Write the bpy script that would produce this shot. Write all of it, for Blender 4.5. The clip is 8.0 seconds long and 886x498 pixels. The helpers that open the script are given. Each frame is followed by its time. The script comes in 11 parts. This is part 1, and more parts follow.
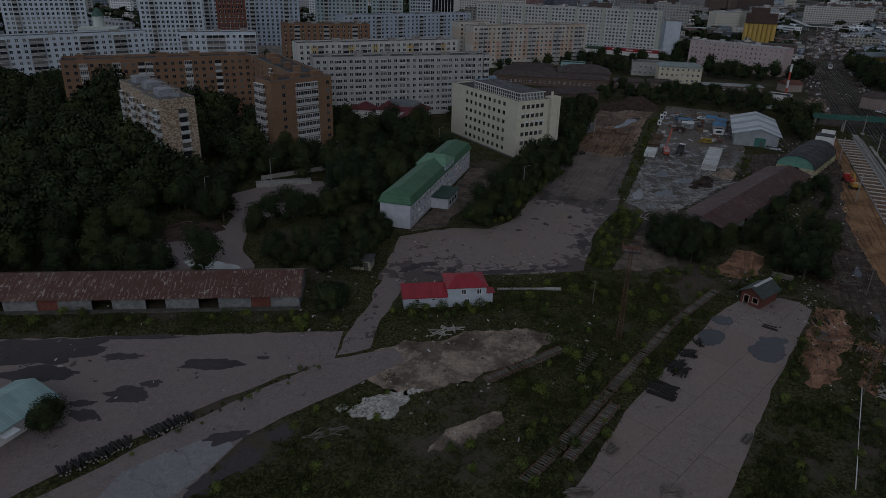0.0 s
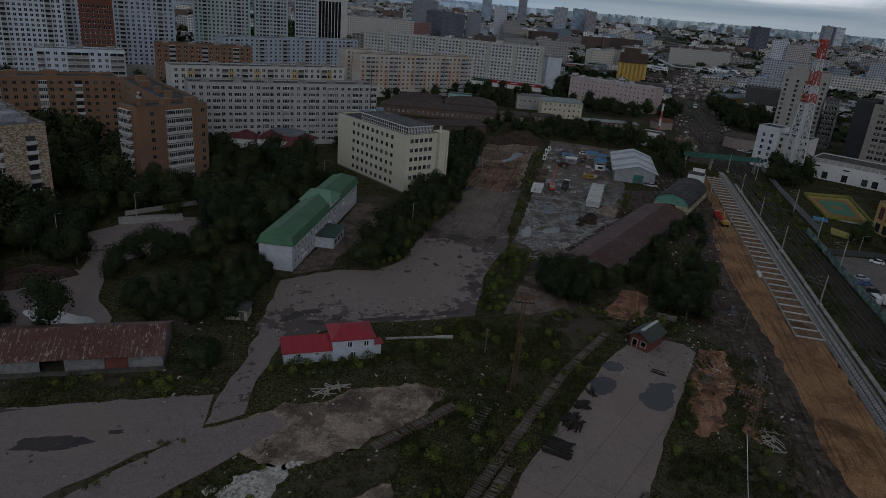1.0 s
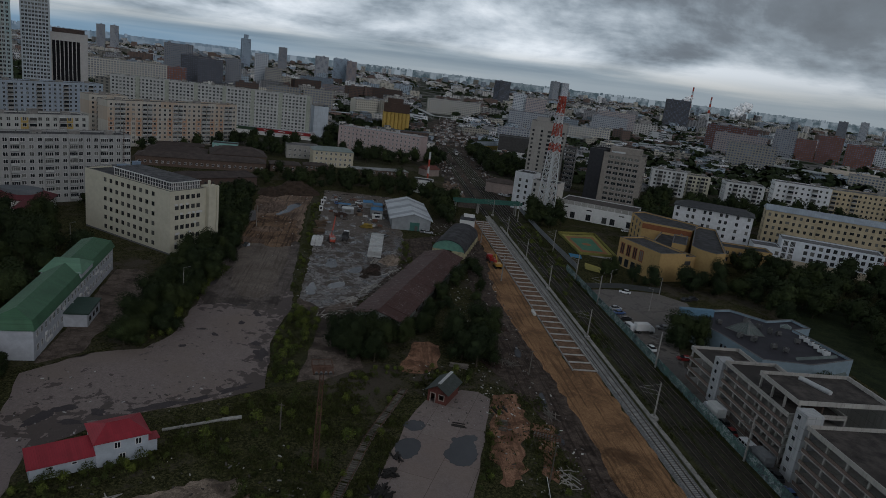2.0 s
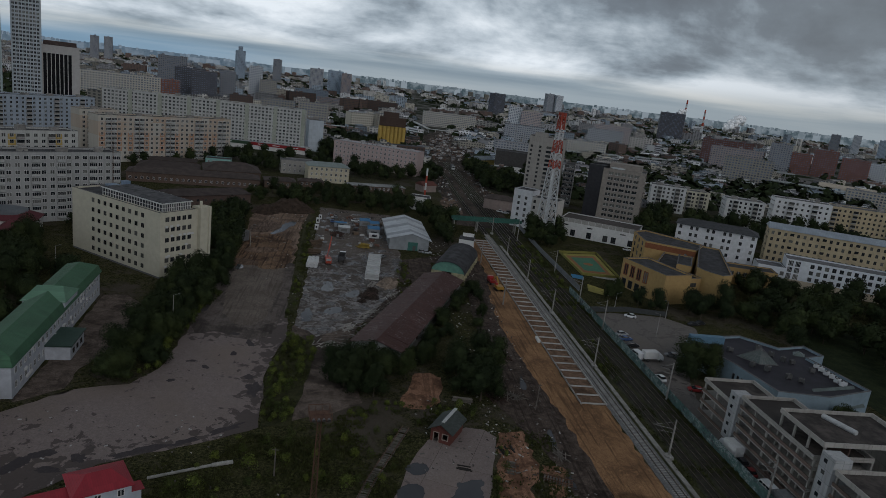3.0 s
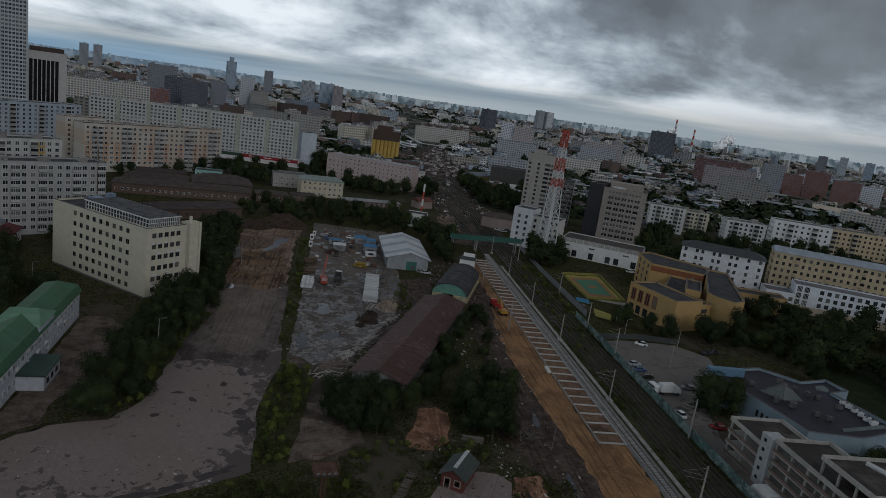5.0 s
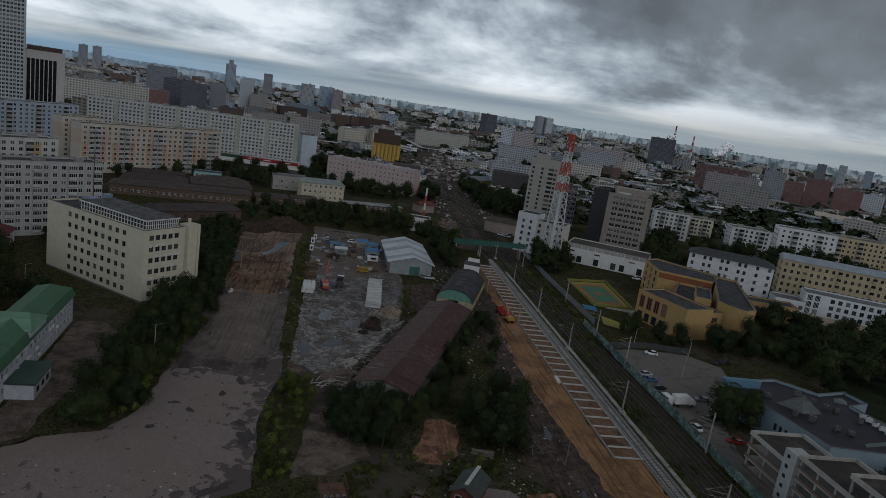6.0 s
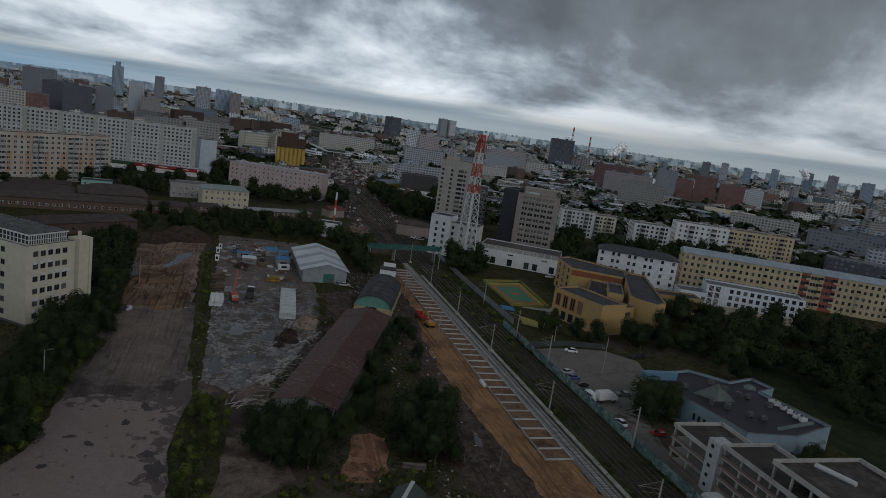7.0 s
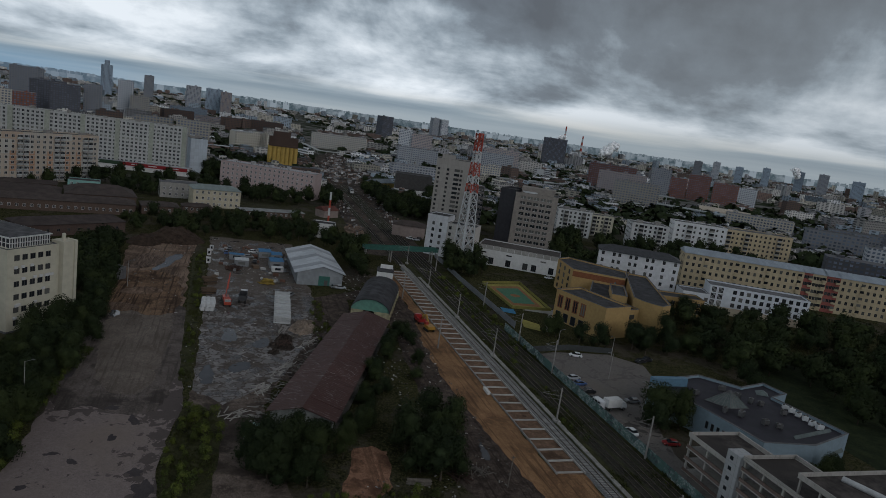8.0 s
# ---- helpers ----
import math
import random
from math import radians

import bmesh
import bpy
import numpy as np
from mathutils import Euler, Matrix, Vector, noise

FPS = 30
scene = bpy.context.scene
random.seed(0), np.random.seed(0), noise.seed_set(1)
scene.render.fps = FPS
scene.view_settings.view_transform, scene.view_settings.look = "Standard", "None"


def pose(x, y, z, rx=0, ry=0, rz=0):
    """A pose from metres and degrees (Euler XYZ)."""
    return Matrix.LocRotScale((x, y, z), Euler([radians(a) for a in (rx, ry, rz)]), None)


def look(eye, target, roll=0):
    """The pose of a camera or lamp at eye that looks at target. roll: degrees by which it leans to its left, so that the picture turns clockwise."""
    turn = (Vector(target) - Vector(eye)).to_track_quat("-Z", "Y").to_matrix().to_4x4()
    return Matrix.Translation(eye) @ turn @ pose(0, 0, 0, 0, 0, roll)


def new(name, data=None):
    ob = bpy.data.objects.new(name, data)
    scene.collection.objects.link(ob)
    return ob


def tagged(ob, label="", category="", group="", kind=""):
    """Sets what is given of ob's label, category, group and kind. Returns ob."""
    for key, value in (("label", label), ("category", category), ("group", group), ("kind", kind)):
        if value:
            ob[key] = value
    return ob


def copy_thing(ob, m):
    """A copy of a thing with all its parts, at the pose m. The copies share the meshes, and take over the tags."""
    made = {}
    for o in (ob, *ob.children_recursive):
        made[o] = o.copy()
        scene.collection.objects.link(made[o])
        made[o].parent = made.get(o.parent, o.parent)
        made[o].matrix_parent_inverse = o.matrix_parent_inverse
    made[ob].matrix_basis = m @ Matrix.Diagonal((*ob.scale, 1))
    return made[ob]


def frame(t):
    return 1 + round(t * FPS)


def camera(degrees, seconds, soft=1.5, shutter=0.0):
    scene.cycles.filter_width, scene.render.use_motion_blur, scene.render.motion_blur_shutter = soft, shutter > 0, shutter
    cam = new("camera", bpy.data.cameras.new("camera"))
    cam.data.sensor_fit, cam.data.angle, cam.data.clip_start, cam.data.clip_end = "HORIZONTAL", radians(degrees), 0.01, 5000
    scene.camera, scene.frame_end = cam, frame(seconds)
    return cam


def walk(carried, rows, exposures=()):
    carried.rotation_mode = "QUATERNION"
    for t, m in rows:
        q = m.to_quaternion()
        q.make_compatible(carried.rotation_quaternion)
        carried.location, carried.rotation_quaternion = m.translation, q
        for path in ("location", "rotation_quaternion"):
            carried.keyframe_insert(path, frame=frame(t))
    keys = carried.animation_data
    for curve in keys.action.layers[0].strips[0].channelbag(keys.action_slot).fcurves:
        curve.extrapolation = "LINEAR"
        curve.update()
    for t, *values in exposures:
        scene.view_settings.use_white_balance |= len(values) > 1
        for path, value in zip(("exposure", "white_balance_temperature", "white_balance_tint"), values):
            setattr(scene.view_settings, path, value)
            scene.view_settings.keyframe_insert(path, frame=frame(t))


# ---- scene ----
# ---------------------------------------------------------------- camera
cam = camera(67.23, 8.0, soft=0.4)
PATH = [
    (0, (10.24, -30.99, 69.02), (-24.17, 54.23, 29.61), 1.51),
    (0.5, (8.69, -26.32, 69.87), (-18.49, 62.22, 32.15), 3.61),
    (1, (7.40, -21.73, 70.45), (-11.89, 69.84, 35.18), 4.90),
    (1.2, (6.96, -20.59, 71.12), (-3.46, 73.14, 37.87), 5.63),
    (1.5, (5.79, -18.01, 71.22), (11.71, 77.42, 41.94), 6.42),
    (1.7, (4.68, -17.02, 71.41), (16.75, 78.41, 44.10), 6.69),
    (2.8, (2.26, -8.17, 72.67), (15.93, 87.89, 48.45), 7.20),
    (3, (2.03, -6.57, 73.42), (15.81, 89.53, 49.43), 7.17),
    (3.5, (1.02, -3.19, 73.74), (15.31, 93.03, 50.56), 7.42),
    (4, (0.01, 0.00, 73.59), (14.89, 96.26, 50.96), 7.68),
    (4.5, (-0.84, 3.05, 73.13), (14.35, 99.37, 50.95), 7.93),
    (6, (-3.45, 12.46, 70.71), (12.21, 108.97, 49.75), 8.74),
    (6.5, (-4.11, 15.67, 70.17), (14.15, 111.87, 49.83), 8.82),
    (6.8, (-5.07, 17.44, 69.71), (20.93, 112.13, 50.81), 8.74),
    (7, (-5.63, 18.54, 69.46), (23.43, 112.42, 50.97), 8.35),
    (7.5, (-5.61, 22.84, 68.60), (24.93, 116.30, 50.36), 8.30),
    (8, (-6.10, 26.45, 68.40), (24.14, 119.98, 50.00), 8.32),
]
walk(cam, [(t, look(e, g, r)) for t, e, g, r in PATH], exposures=[(0.0, -0.30, 5900, 14), (1.5, -0.26, 6100, 12), (3.0, -0.16, 6200, 11), (8.0, -0.14, 6200, 11)])


# ---------------------------------------------------------------- sky and sun
SUN_AZ, SUN_EL = 152.0, 30.0  # degrees: azimuth from +y towards +x, elevation


def make_world():
    w = bpy.data.worlds.new("overcast_sky")
    w.use_nodes = True
    scene.world = w
    nt = w.node_tree
    n, l = nt.nodes, nt.links
    n.clear()
    out = n.new("ShaderNodeOutputWorld")
    sky = n.new("ShaderNodeTexSky")
    sky.sky_type, sky.sun_disc = "NISHITA", False
    sky.sun_elevation, sky.sun_rotation = radians(SUN_EL), radians(SUN_AZ)
    bg_sky = n.new("ShaderNodeBackground")
    bg_sky.inputs["Strength"].default_value = 0.07
    l.new(sky.outputs[0], bg_sky.inputs["Color"])

    def math_node(op, a, b=None, clamp=False):
        m = n.new("ShaderNodeMath")
        m.operation, m.use_clamp = op, clamp
        for i, v in enumerate((a, b)):
            if v is None:
                continue
            if isinstance(v, (int, float)):
                m.inputs[i].default_value = v
            else:
                l.new(v, m.inputs[i])
        return m.outputs[0]

    tc = n.new("ShaderNodeTexCoord")
    sep = n.new("ShaderNodeSeparateXYZ")
    l.new(tc.outputs["Generated"], sep.inputs[0])
    z = math_node("MAXIMUM", sep.outputs["Z"], 0.0)
    lift = math_node("MULTIPLY", math_node("LOGARITHM", math_node("ADD", z, 0.10), math.e), 0.42)
    comb = n.new("ShaderNodeCombineXYZ")
    l.new(sep.outputs["X"], comb.inputs[0])
    l.new(sep.outputs["Y"], comb.inputs[1])
    l.new(lift, comb.inputs[2])

    def cloud(scale, detail, rough, seed, distort=0.4):
        t = n.new("ShaderNodeTexNoise")
        t.noise_dimensions = "4D"
        t.inputs["W"].default_value = seed
        t.inputs["Scale"].default_value, t.inputs["Detail"].default_value = scale, detail
        t.inputs["Roughness"].default_value, t.inputs["Distortion"].default_value = rough, distort
        l.new(comb.outputs[0], t.inputs["Vector"])
        return t.outputs["Fac"]

    def ramp(fac, stops):
        r = n.new("ShaderNodeValToRGB")
        r.color_ramp.elements[0].position, r.color_ramp.elements[0].color = stops[0][0], (*stops[0][1], 1)
        r.color_ramp.elements[1].position, r.color_ramp.elements[1].color = stops[-1][0], (*stops[-1][1], 1)
        for p, col in stops[1:-1]:
            e = r.color_ramp.elements.new(p)
            e.color = (*col, 1)
        l.new(fac, r.inputs[0])
        return r.outputs[0]

    def mix(fac, a, b):
        m = n.new("ShaderNodeMix")
        m.data_type = "RGBA"
        l.new(fac, m.inputs[0])
        for i, v in ((6, a), (7, b)):
            if isinstance(v, tuple):
                m.inputs[i].default_value = (*v, 1)
            else:
                l.new(v, m.inputs[i])
        return m.outputs[2]

    big = cloud(2.3, 3.0, 0.45, 3.1, 0.0)
    fine = cloud(7.5, 8.0, 0.55, 7.7, 0.2)
    both = math_node("ADD", math_node("MULTIPLY", big, 0.54), math_node("MULTIPLY", fine, 0.46))
    body = ramp(both, [(0.40, (0.17, 0.195, 0.225)), (0.465, (0.32, 0.37, 0.41)), (0.50, (0.63, 0.69, 0.73)), (0.55, (0.98, 1.03, 1.05))])
    # heavier cloud bases overhead and towards the east
    heavy = math_node("SUBTRACT", math_node("ADD", math_node("MULTIPLY", z, 2.5), math_node("MULTIPLY", sep.outputs["X"], 1.15)), 0.20, True)
    base = ramp(both, [(0.42, (0.055, 0.062, 0.072)), (0.50, (0.115, 0.128, 0.142)), (0.57, (0.27, 0.295, 0.32))])
    body = mix(math_node("MULTIPLY", heavy, 0.95), body, base)
    bg_cloud = n.new("ShaderNodeBackground")
    bg_cloud.inputs["Strength"].default_value = 1.0
    mixs = n.new("ShaderNodeMixShader")
    # the low sky: lit cloud breaks over layered streaks, dark bases above
    deg = 180 / math.pi
    elev = math_node("MULTIPLY", math_node("ARCSINE", z), deg)
    azim = math_node("MULTIPLY", math_node("ARCTAN2", sep.outputs["X"], sep.outputs["Y"]), deg)
    rise = math_node("LOGARITHM", math_node("ADD", elev, 1.5), math.e)

    def layer(sx, sz, scale, detail, rough, seed, distort=0.0):
        cv = n.new("ShaderNodeCombineXYZ")
        l.new(math_node("MULTIPLY", azim, sx), cv.inputs[0])
        l.new(math_node("MULTIPLY", rise, sz), cv.inputs[1])
        t = n.new("ShaderNodeTexNoise")
        t.noise_dimensions = "3D"
        cv.inputs[2].default_value = seed
        t.inputs["Scale"].default_value, t.inputs["Detail"].default_value = scale, detail
        t.inputs["Roughness"].default_value, t.inputs["Distortion"].default_value = rough, distort
        l.new(cv.outputs[0], t.inputs["Vector"])
        return t.outputs["Fac"]

    def smooth(v, lo, hi):
        m = n.new("ShaderNodeMapRange")
        m.interpolation_type = "SMOOTHSTEP"
        l.new(v, m.inputs[0])
        m.inputs[1].default_value, m.inputs[2].default_value = lo, hi
        return m.outputs[0]

    lumps = layer(0.072, 0.92, 1.0, 10.0, 0.57, 2.4, 0.15)
    sheets = layer(0.034, 1.35, 1.0, 7.0, 0.52, 8.2, 0.1)
    both_low = math_node("ADD", math_node("MULTIPLY", lumps, 0.68), math_node("MULTIPLY", sheets, 0.32))
    # bases grow heavier with height and towards the east
    weight = math_node("ADD", math_node("MULTIPLY", math_node("SUBTRACT", elev, 6.0), 0.023), math_node("MULTIPLY", azim, 0.0014))
    weight = math_node("MAXIMUM", weight, -0.03)
    val = math_node("SUBTRACT", both_low, weight)
    puff = ramp(val, [(0.30, (0.115, 0.130, 0.148)), (0.40, (0.19, 0.222, 0.252)), (0.445, (0.33, 0.388, 0.43)), (0.50, (0.58, 0.645, 0.685)), (0.57, (0.90, 0.95, 0.97))])
    streak = ramp(sheets, [(0.38, (0.20, 0.265, 0.315)), (0.48, (0.33, 0.395, 0.43)), (0.56, (0.56, 0.59, 0.575)), (0.66, (0.72, 0.72, 0.67))])
    puff = mix(smooth(elev, 2.6, 0.9), puff, streak)
    west = smooth(azim, 2.0, -16.0)
    rim = mix(west, (0.37, 0.425, 0.45), (0.20, 0.33, 0.45))
    puff = mix(math_node("MULTIPLY", smooth(elev, 1.5, 0.1), 0.8), puff, rim)
    east = smooth(azim, 10.0, 42.0)
    puff = mix(math_node("MULTIPLY", east, 0.32), puff, (0.25, 0.27, 0.27))
    col_all = mix(smooth(elev, 13.0, 19.0), puff, body)
    l.new(col_all, bg_cloud.inputs["Color"])
    cover = math_node("SUBTRACT", 1.0, math_node("MULTIPLY", math_node("SUBTRACT", 0.40, both, True), 2.0), True)
    l.new(cover, mixs.inputs[0])
    l.new(bg_sky.outputs[0], mixs.inputs[1])
    l.new(bg_cloud.outputs[0], mixs.inputs[2])
    l.new(mixs.outputs[0], out.inputs[0])


make_world()
sun_data = bpy.data.lights.new("sun", "SUN")
sun_data.energy, sun_data.angle, sun_data.color = 0.7, radians(40), (1.0, 0.97, 0.94)
sun = new("sun", sun_data)
az, el = radians(SUN_AZ), radians(SUN_EL)
sun.matrix_world = look((0, 0, 0), (-math.sin(az) * math.cos(el), -math.cos(az) * math.cos(el), -math.sin(el)))
sun.location = (0, 0, 300)


# ---------------------------------------------------------------- materials
MATS = {}


class Nodes:
    """A small wrapper for building node materials."""

    def __init__(self, name):
        self.mat = bpy.data.materials.new(name)
        self.mat.use_nodes = True
        self.t = self.mat.node_tree
        self.n, self.l = self.t.nodes, self.t.links
        self.bsdf = self.n["Principled BSDF"]
        self.tc = self.n.new("ShaderNodeTexCoord")
        self.geo = self.n.new("ShaderNodeNewGeometry")

    def put(self, sock, v):
        if isinstance(v, (int, float)):
            sock.default_value = v
        elif isinstance(v, tuple):
            sock.default_value = (*v, 1) if len(sock.default_value) == 4 and len(v) == 3 else v
        else:
            self.l.new(v, sock)

    def pos(self):
        return self.geo.outputs["Position"]

    def noise(self, scale, detail=4, rough=0.6, vec=None, distort=0.0, seed=0.0):
        t = self.n.new("ShaderNodeTexNoise")
        t.noise_dimensions = "4D"
        t.inputs["W"].default_value = seed
        t.inputs["Scale"].default_value, t.inputs["Detail"].default_value = scale, detail
        t.inputs["Roughness"].default_value, t.inputs["Distortion"].default_value = rough, distort
        self.l.new(vec or self.pos(), t.inputs["Vector"])
        return t.outputs["Fac"]

    def voronoi(self, scale, vec=None, feature="F1"):
        t = self.n.new("ShaderNodeTexVoronoi")
        t.feature = feature
        t.inputs["Scale"].default_value = scale
        self.l.new(vec or self.pos(), t.inputs["Vector"])
        return t

    def math(self, op, a, b=0.0, clamp=False):
        m = self.n.new("ShaderNodeMath")
        m.operation, m.use_clamp = op, clamp
        self.put(m.inputs[0], a)
        self.put(m.inputs[1], b)
        return m.outputs[0]

    def step(self, fac, lo, hi):
        m = self.n.new("ShaderNodeMapRange")
        m.interpolation_type = "SMOOTHSTEP"
        self.put(m.inputs[0], fac)
        m.inputs[1].default_value, m.inputs[2].default_value = lo, hi
        return m.outputs[0]

    def mix(self, fac, a, b, mode="MIX"):
        m = self.n.new("ShaderNodeMix")
        m.data_type, m.blend_type = "RGBA", mode
        self.put(m.inputs[0], fac)
        self.put(m.inputs[6], a)
        self.put(m.inputs[7], b)
        return m.outputs[2]

    def mapped(self, vec, scale=(1, 1, 1), rot=(0, 0, 0)):
        m = self.n.new("ShaderNodeMapping")
        m.inputs["Scale"].default_value, m.inputs["Rotation"].default_value = scale, rot
        self.l.new(vec, m.inputs["Vector"])
        return m.outputs[0]

    def rnd(self):
        o = self.n.new("ShaderNodeObjectInfo")
        return o.outputs["Random"]

    def island(self):
        return self.geo.outputs["Random Per Island"]

    def bump(self, height, strength=0.4, dist=0.05):
        b = self.n.new("ShaderNodeBump")
        b.inputs["Strength"].default_value, b.inputs["Distance"].default_value = strength, dist
        self.l.new(height, b.inputs["Height"])
        self.l.new(b.outputs[0], self.bsdf.inputs["Normal"])

    def done(self, color, rough=0.9, metal=0.0, spec=0.3):
        self.put(self.bsdf.inputs["Base Color"], color)
        self.put(self.bsdf.inputs["Roughness"], rough)
        self.put(self.bsdf.inputs["Metallic"], metal)
        self.put(self.bsdf.inputs["Specular IOR Level"], spec)
        return self.mat


def scaled(c, k):
    return tuple(min(1.0, v * k) for v in c)


def plain(name, c, rough=0.85, grain=3.0, amount=0.25, metal=0.0, per_object=0.0, per_island=0.0, spec=0.3):
    """A painted or raw surface: base colour with stains at two scales and optional per-piece variation."""
    if name in MATS:
        return MATS[name]
    k = Nodes(name)
    a, b = k.noise(grain, 5, 0.65), k.noise(grain * 0.13, 3, 0.5, seed=4.0)
    col = k.mix(k.step(a, 0.3, 0.7), scaled(c, 1 - amount), scaled(c, 1 + amount * 0.5))
    col = k.mix(k.math("MULTIPLY", k.step(b, 0.45, 0.7), amount * 1.6), col, scaled(c, 0.55))
    if per_object:
        col = k.mix(k.math("MULTIPLY", k.rnd(), per_object), col, scaled(c, 0.35))
    if per_island:
        col = k.mix(k.math("MULTIPLY", k.island(), per_island), col, scaled(c, 0.3))
    k.bump(a, 0.25, 0.03)
    MATS[name] = k.done(col, rough, metal, spec)
    return MATS[name]


def panel_wall(name, c, c2=None, pw=3.2, ph=2.8, joint=0.5, amount=0.18):
    """Prefabricated panel wall: faint joints, rain streaks and panels of slightly different tone."""
    if name in MATS:
        return MATS[name]
    k = Nodes(name)
    v = k.tc.outputs["Object"]
    s = k.n.new("ShaderNodeSeparateXYZ")
    k.l.new(v, s.inputs[0])
    cm = k.n.new("ShaderNodeCombineXYZ")
    k.l.new(k.math("ADD", s.outputs[0], s.outputs[1]), cm.inputs[0])
    k.l.new(s.outputs[2], cm.inputs[1])
    br = k.n.new("ShaderNodeTexBrick")
    br.offset, br.squash = 0.0, 1.0
    br.inputs["Scale"].default_value = 1.0
    br.inputs["Brick Width"].default_value, br.inputs["Row Height"].default_value = pw, ph
    br.inputs["Mortar Size"].default_value, br.inputs["Mortar Smooth"].default_value = 0.045, 0.3
    br.inputs["Color1"].default_value = (*scaled(c, 1.05), 1)
    br.inputs["Color2"].default_value = (*(c2 or scaled(c, 0.9)), 1)
    br.inputs["Mortar"].default_value = (*scaled(c, joint), 1)
    k.l.new(cm.outputs[0], br.inputs["Vector"])
    streak = k.noise(1.0, 4, 0.6, k.mapped(k.pos(), (1.3, 1.3, 0.12)), seed=2.0)
    col = k.mix(k.math("MULTIPLY", k.step(streak, 0.45, 0.75), amount * 2), br.outputs["Color"], scaled(c, 0.55))
    big = k.noise(0.05, 3, 0.5, seed=9.0)
    col = k.mix(k.math("MULTIPLY", k.step(big, 0.35, 0.75), amount), col, scaled(c, 0.6))
    MATS[name] = k.done(col, 0.9)
    return MATS[name]


def brick_wall(name, c, dark=0.6, blotch=0.2):
    if name in MATS:
        return MATS[name]
    k = Nodes(name)
    a = k.noise(4.0, 6, 0.75)
    b = k.noise(0.16, 4, 0.6, seed=3.0)
    col = k.mix(k.step(a, 0.35, 0.65), scaled(c, dark), scaled(c, 1.15))
    col = k.mix(k.math("MULTIPLY", k.step(b, 0.4, 0.7), blotch * 2), col, scaled(c, 0.5))
    MATS[name] = k.done(col, 0.92)
    return MATS[name]


def far_facade(name, c, glass=(0.05, 0.06, 0.08), bw=3.4, bh=3.0):
    """Wall of distant blocks, rows of windows too small to make out singly."""
    if name in MATS:
        return MATS[name]
    k = Nodes(name)
    s = k.n.new("ShaderNodeSeparateXYZ")
    k.l.new(k.tc.outputs["Object"], s.inputs[0])
    cm = k.n.new("ShaderNodeCombineXYZ")
    k.l.new(k.math("ADD", s.outputs[0], s.outputs[1]), cm.inputs[0])
    k.l.new(s.outputs[2], cm.inputs[1])
    br = k.n.new("ShaderNodeTexBrick")
    br.offset = 0.0
    br.inputs["Scale"].default_value = 1.0
    br.inputs["Brick Width"].default_value, br.inputs["Row Height"].default_value = bw, bh
    br.inputs["Mortar Size"].default_value, br.inputs["Mortar Smooth"].default_value = 0.72, 0.1
    br.inputs["Color1"].default_value, br.inputs["Color2"].default_value = (*glass, 1), (*scaled(glass, 3.0), 1)
    wall = k.mix(k.rnd(), scaled(c, 0.6), scaled(c, 1.25))
    k.l.new(wall, br.inputs["Mortar"])
    k.l.new(cm.outputs[0], br.inputs["Vector"])
    nz = k.n.new("ShaderNodeSeparateXYZ")
    k.l.new(k.geo.outputs["Normal"], nz.inputs[0])
    roof = k.step(nz.outputs[2], 0.4, 0.6)
    tar = k.mix(k.rnd(), (0.05, 0.05, 0.055), (0.22, 0.22, 0.23))
    col = k.mix(roof, br.outputs["Color"], tar)
    MATS[name] = k.done(col, 0.85)
    return MATS[name]


def glass_mat(name="window_glass", c=(0.015, 0.018, 0.022), rough=0.12):
    if name in MATS:
        return MATS[name]
    k = Nodes(name)
    a = k.rnd()
    col = k.mix(k.math("POWER", a, 5.0), c, (0.15, 0.15, 0.14))
    MATS[name] = k.done(col, rough, 0.0, 0.35)
    return MATS[name]


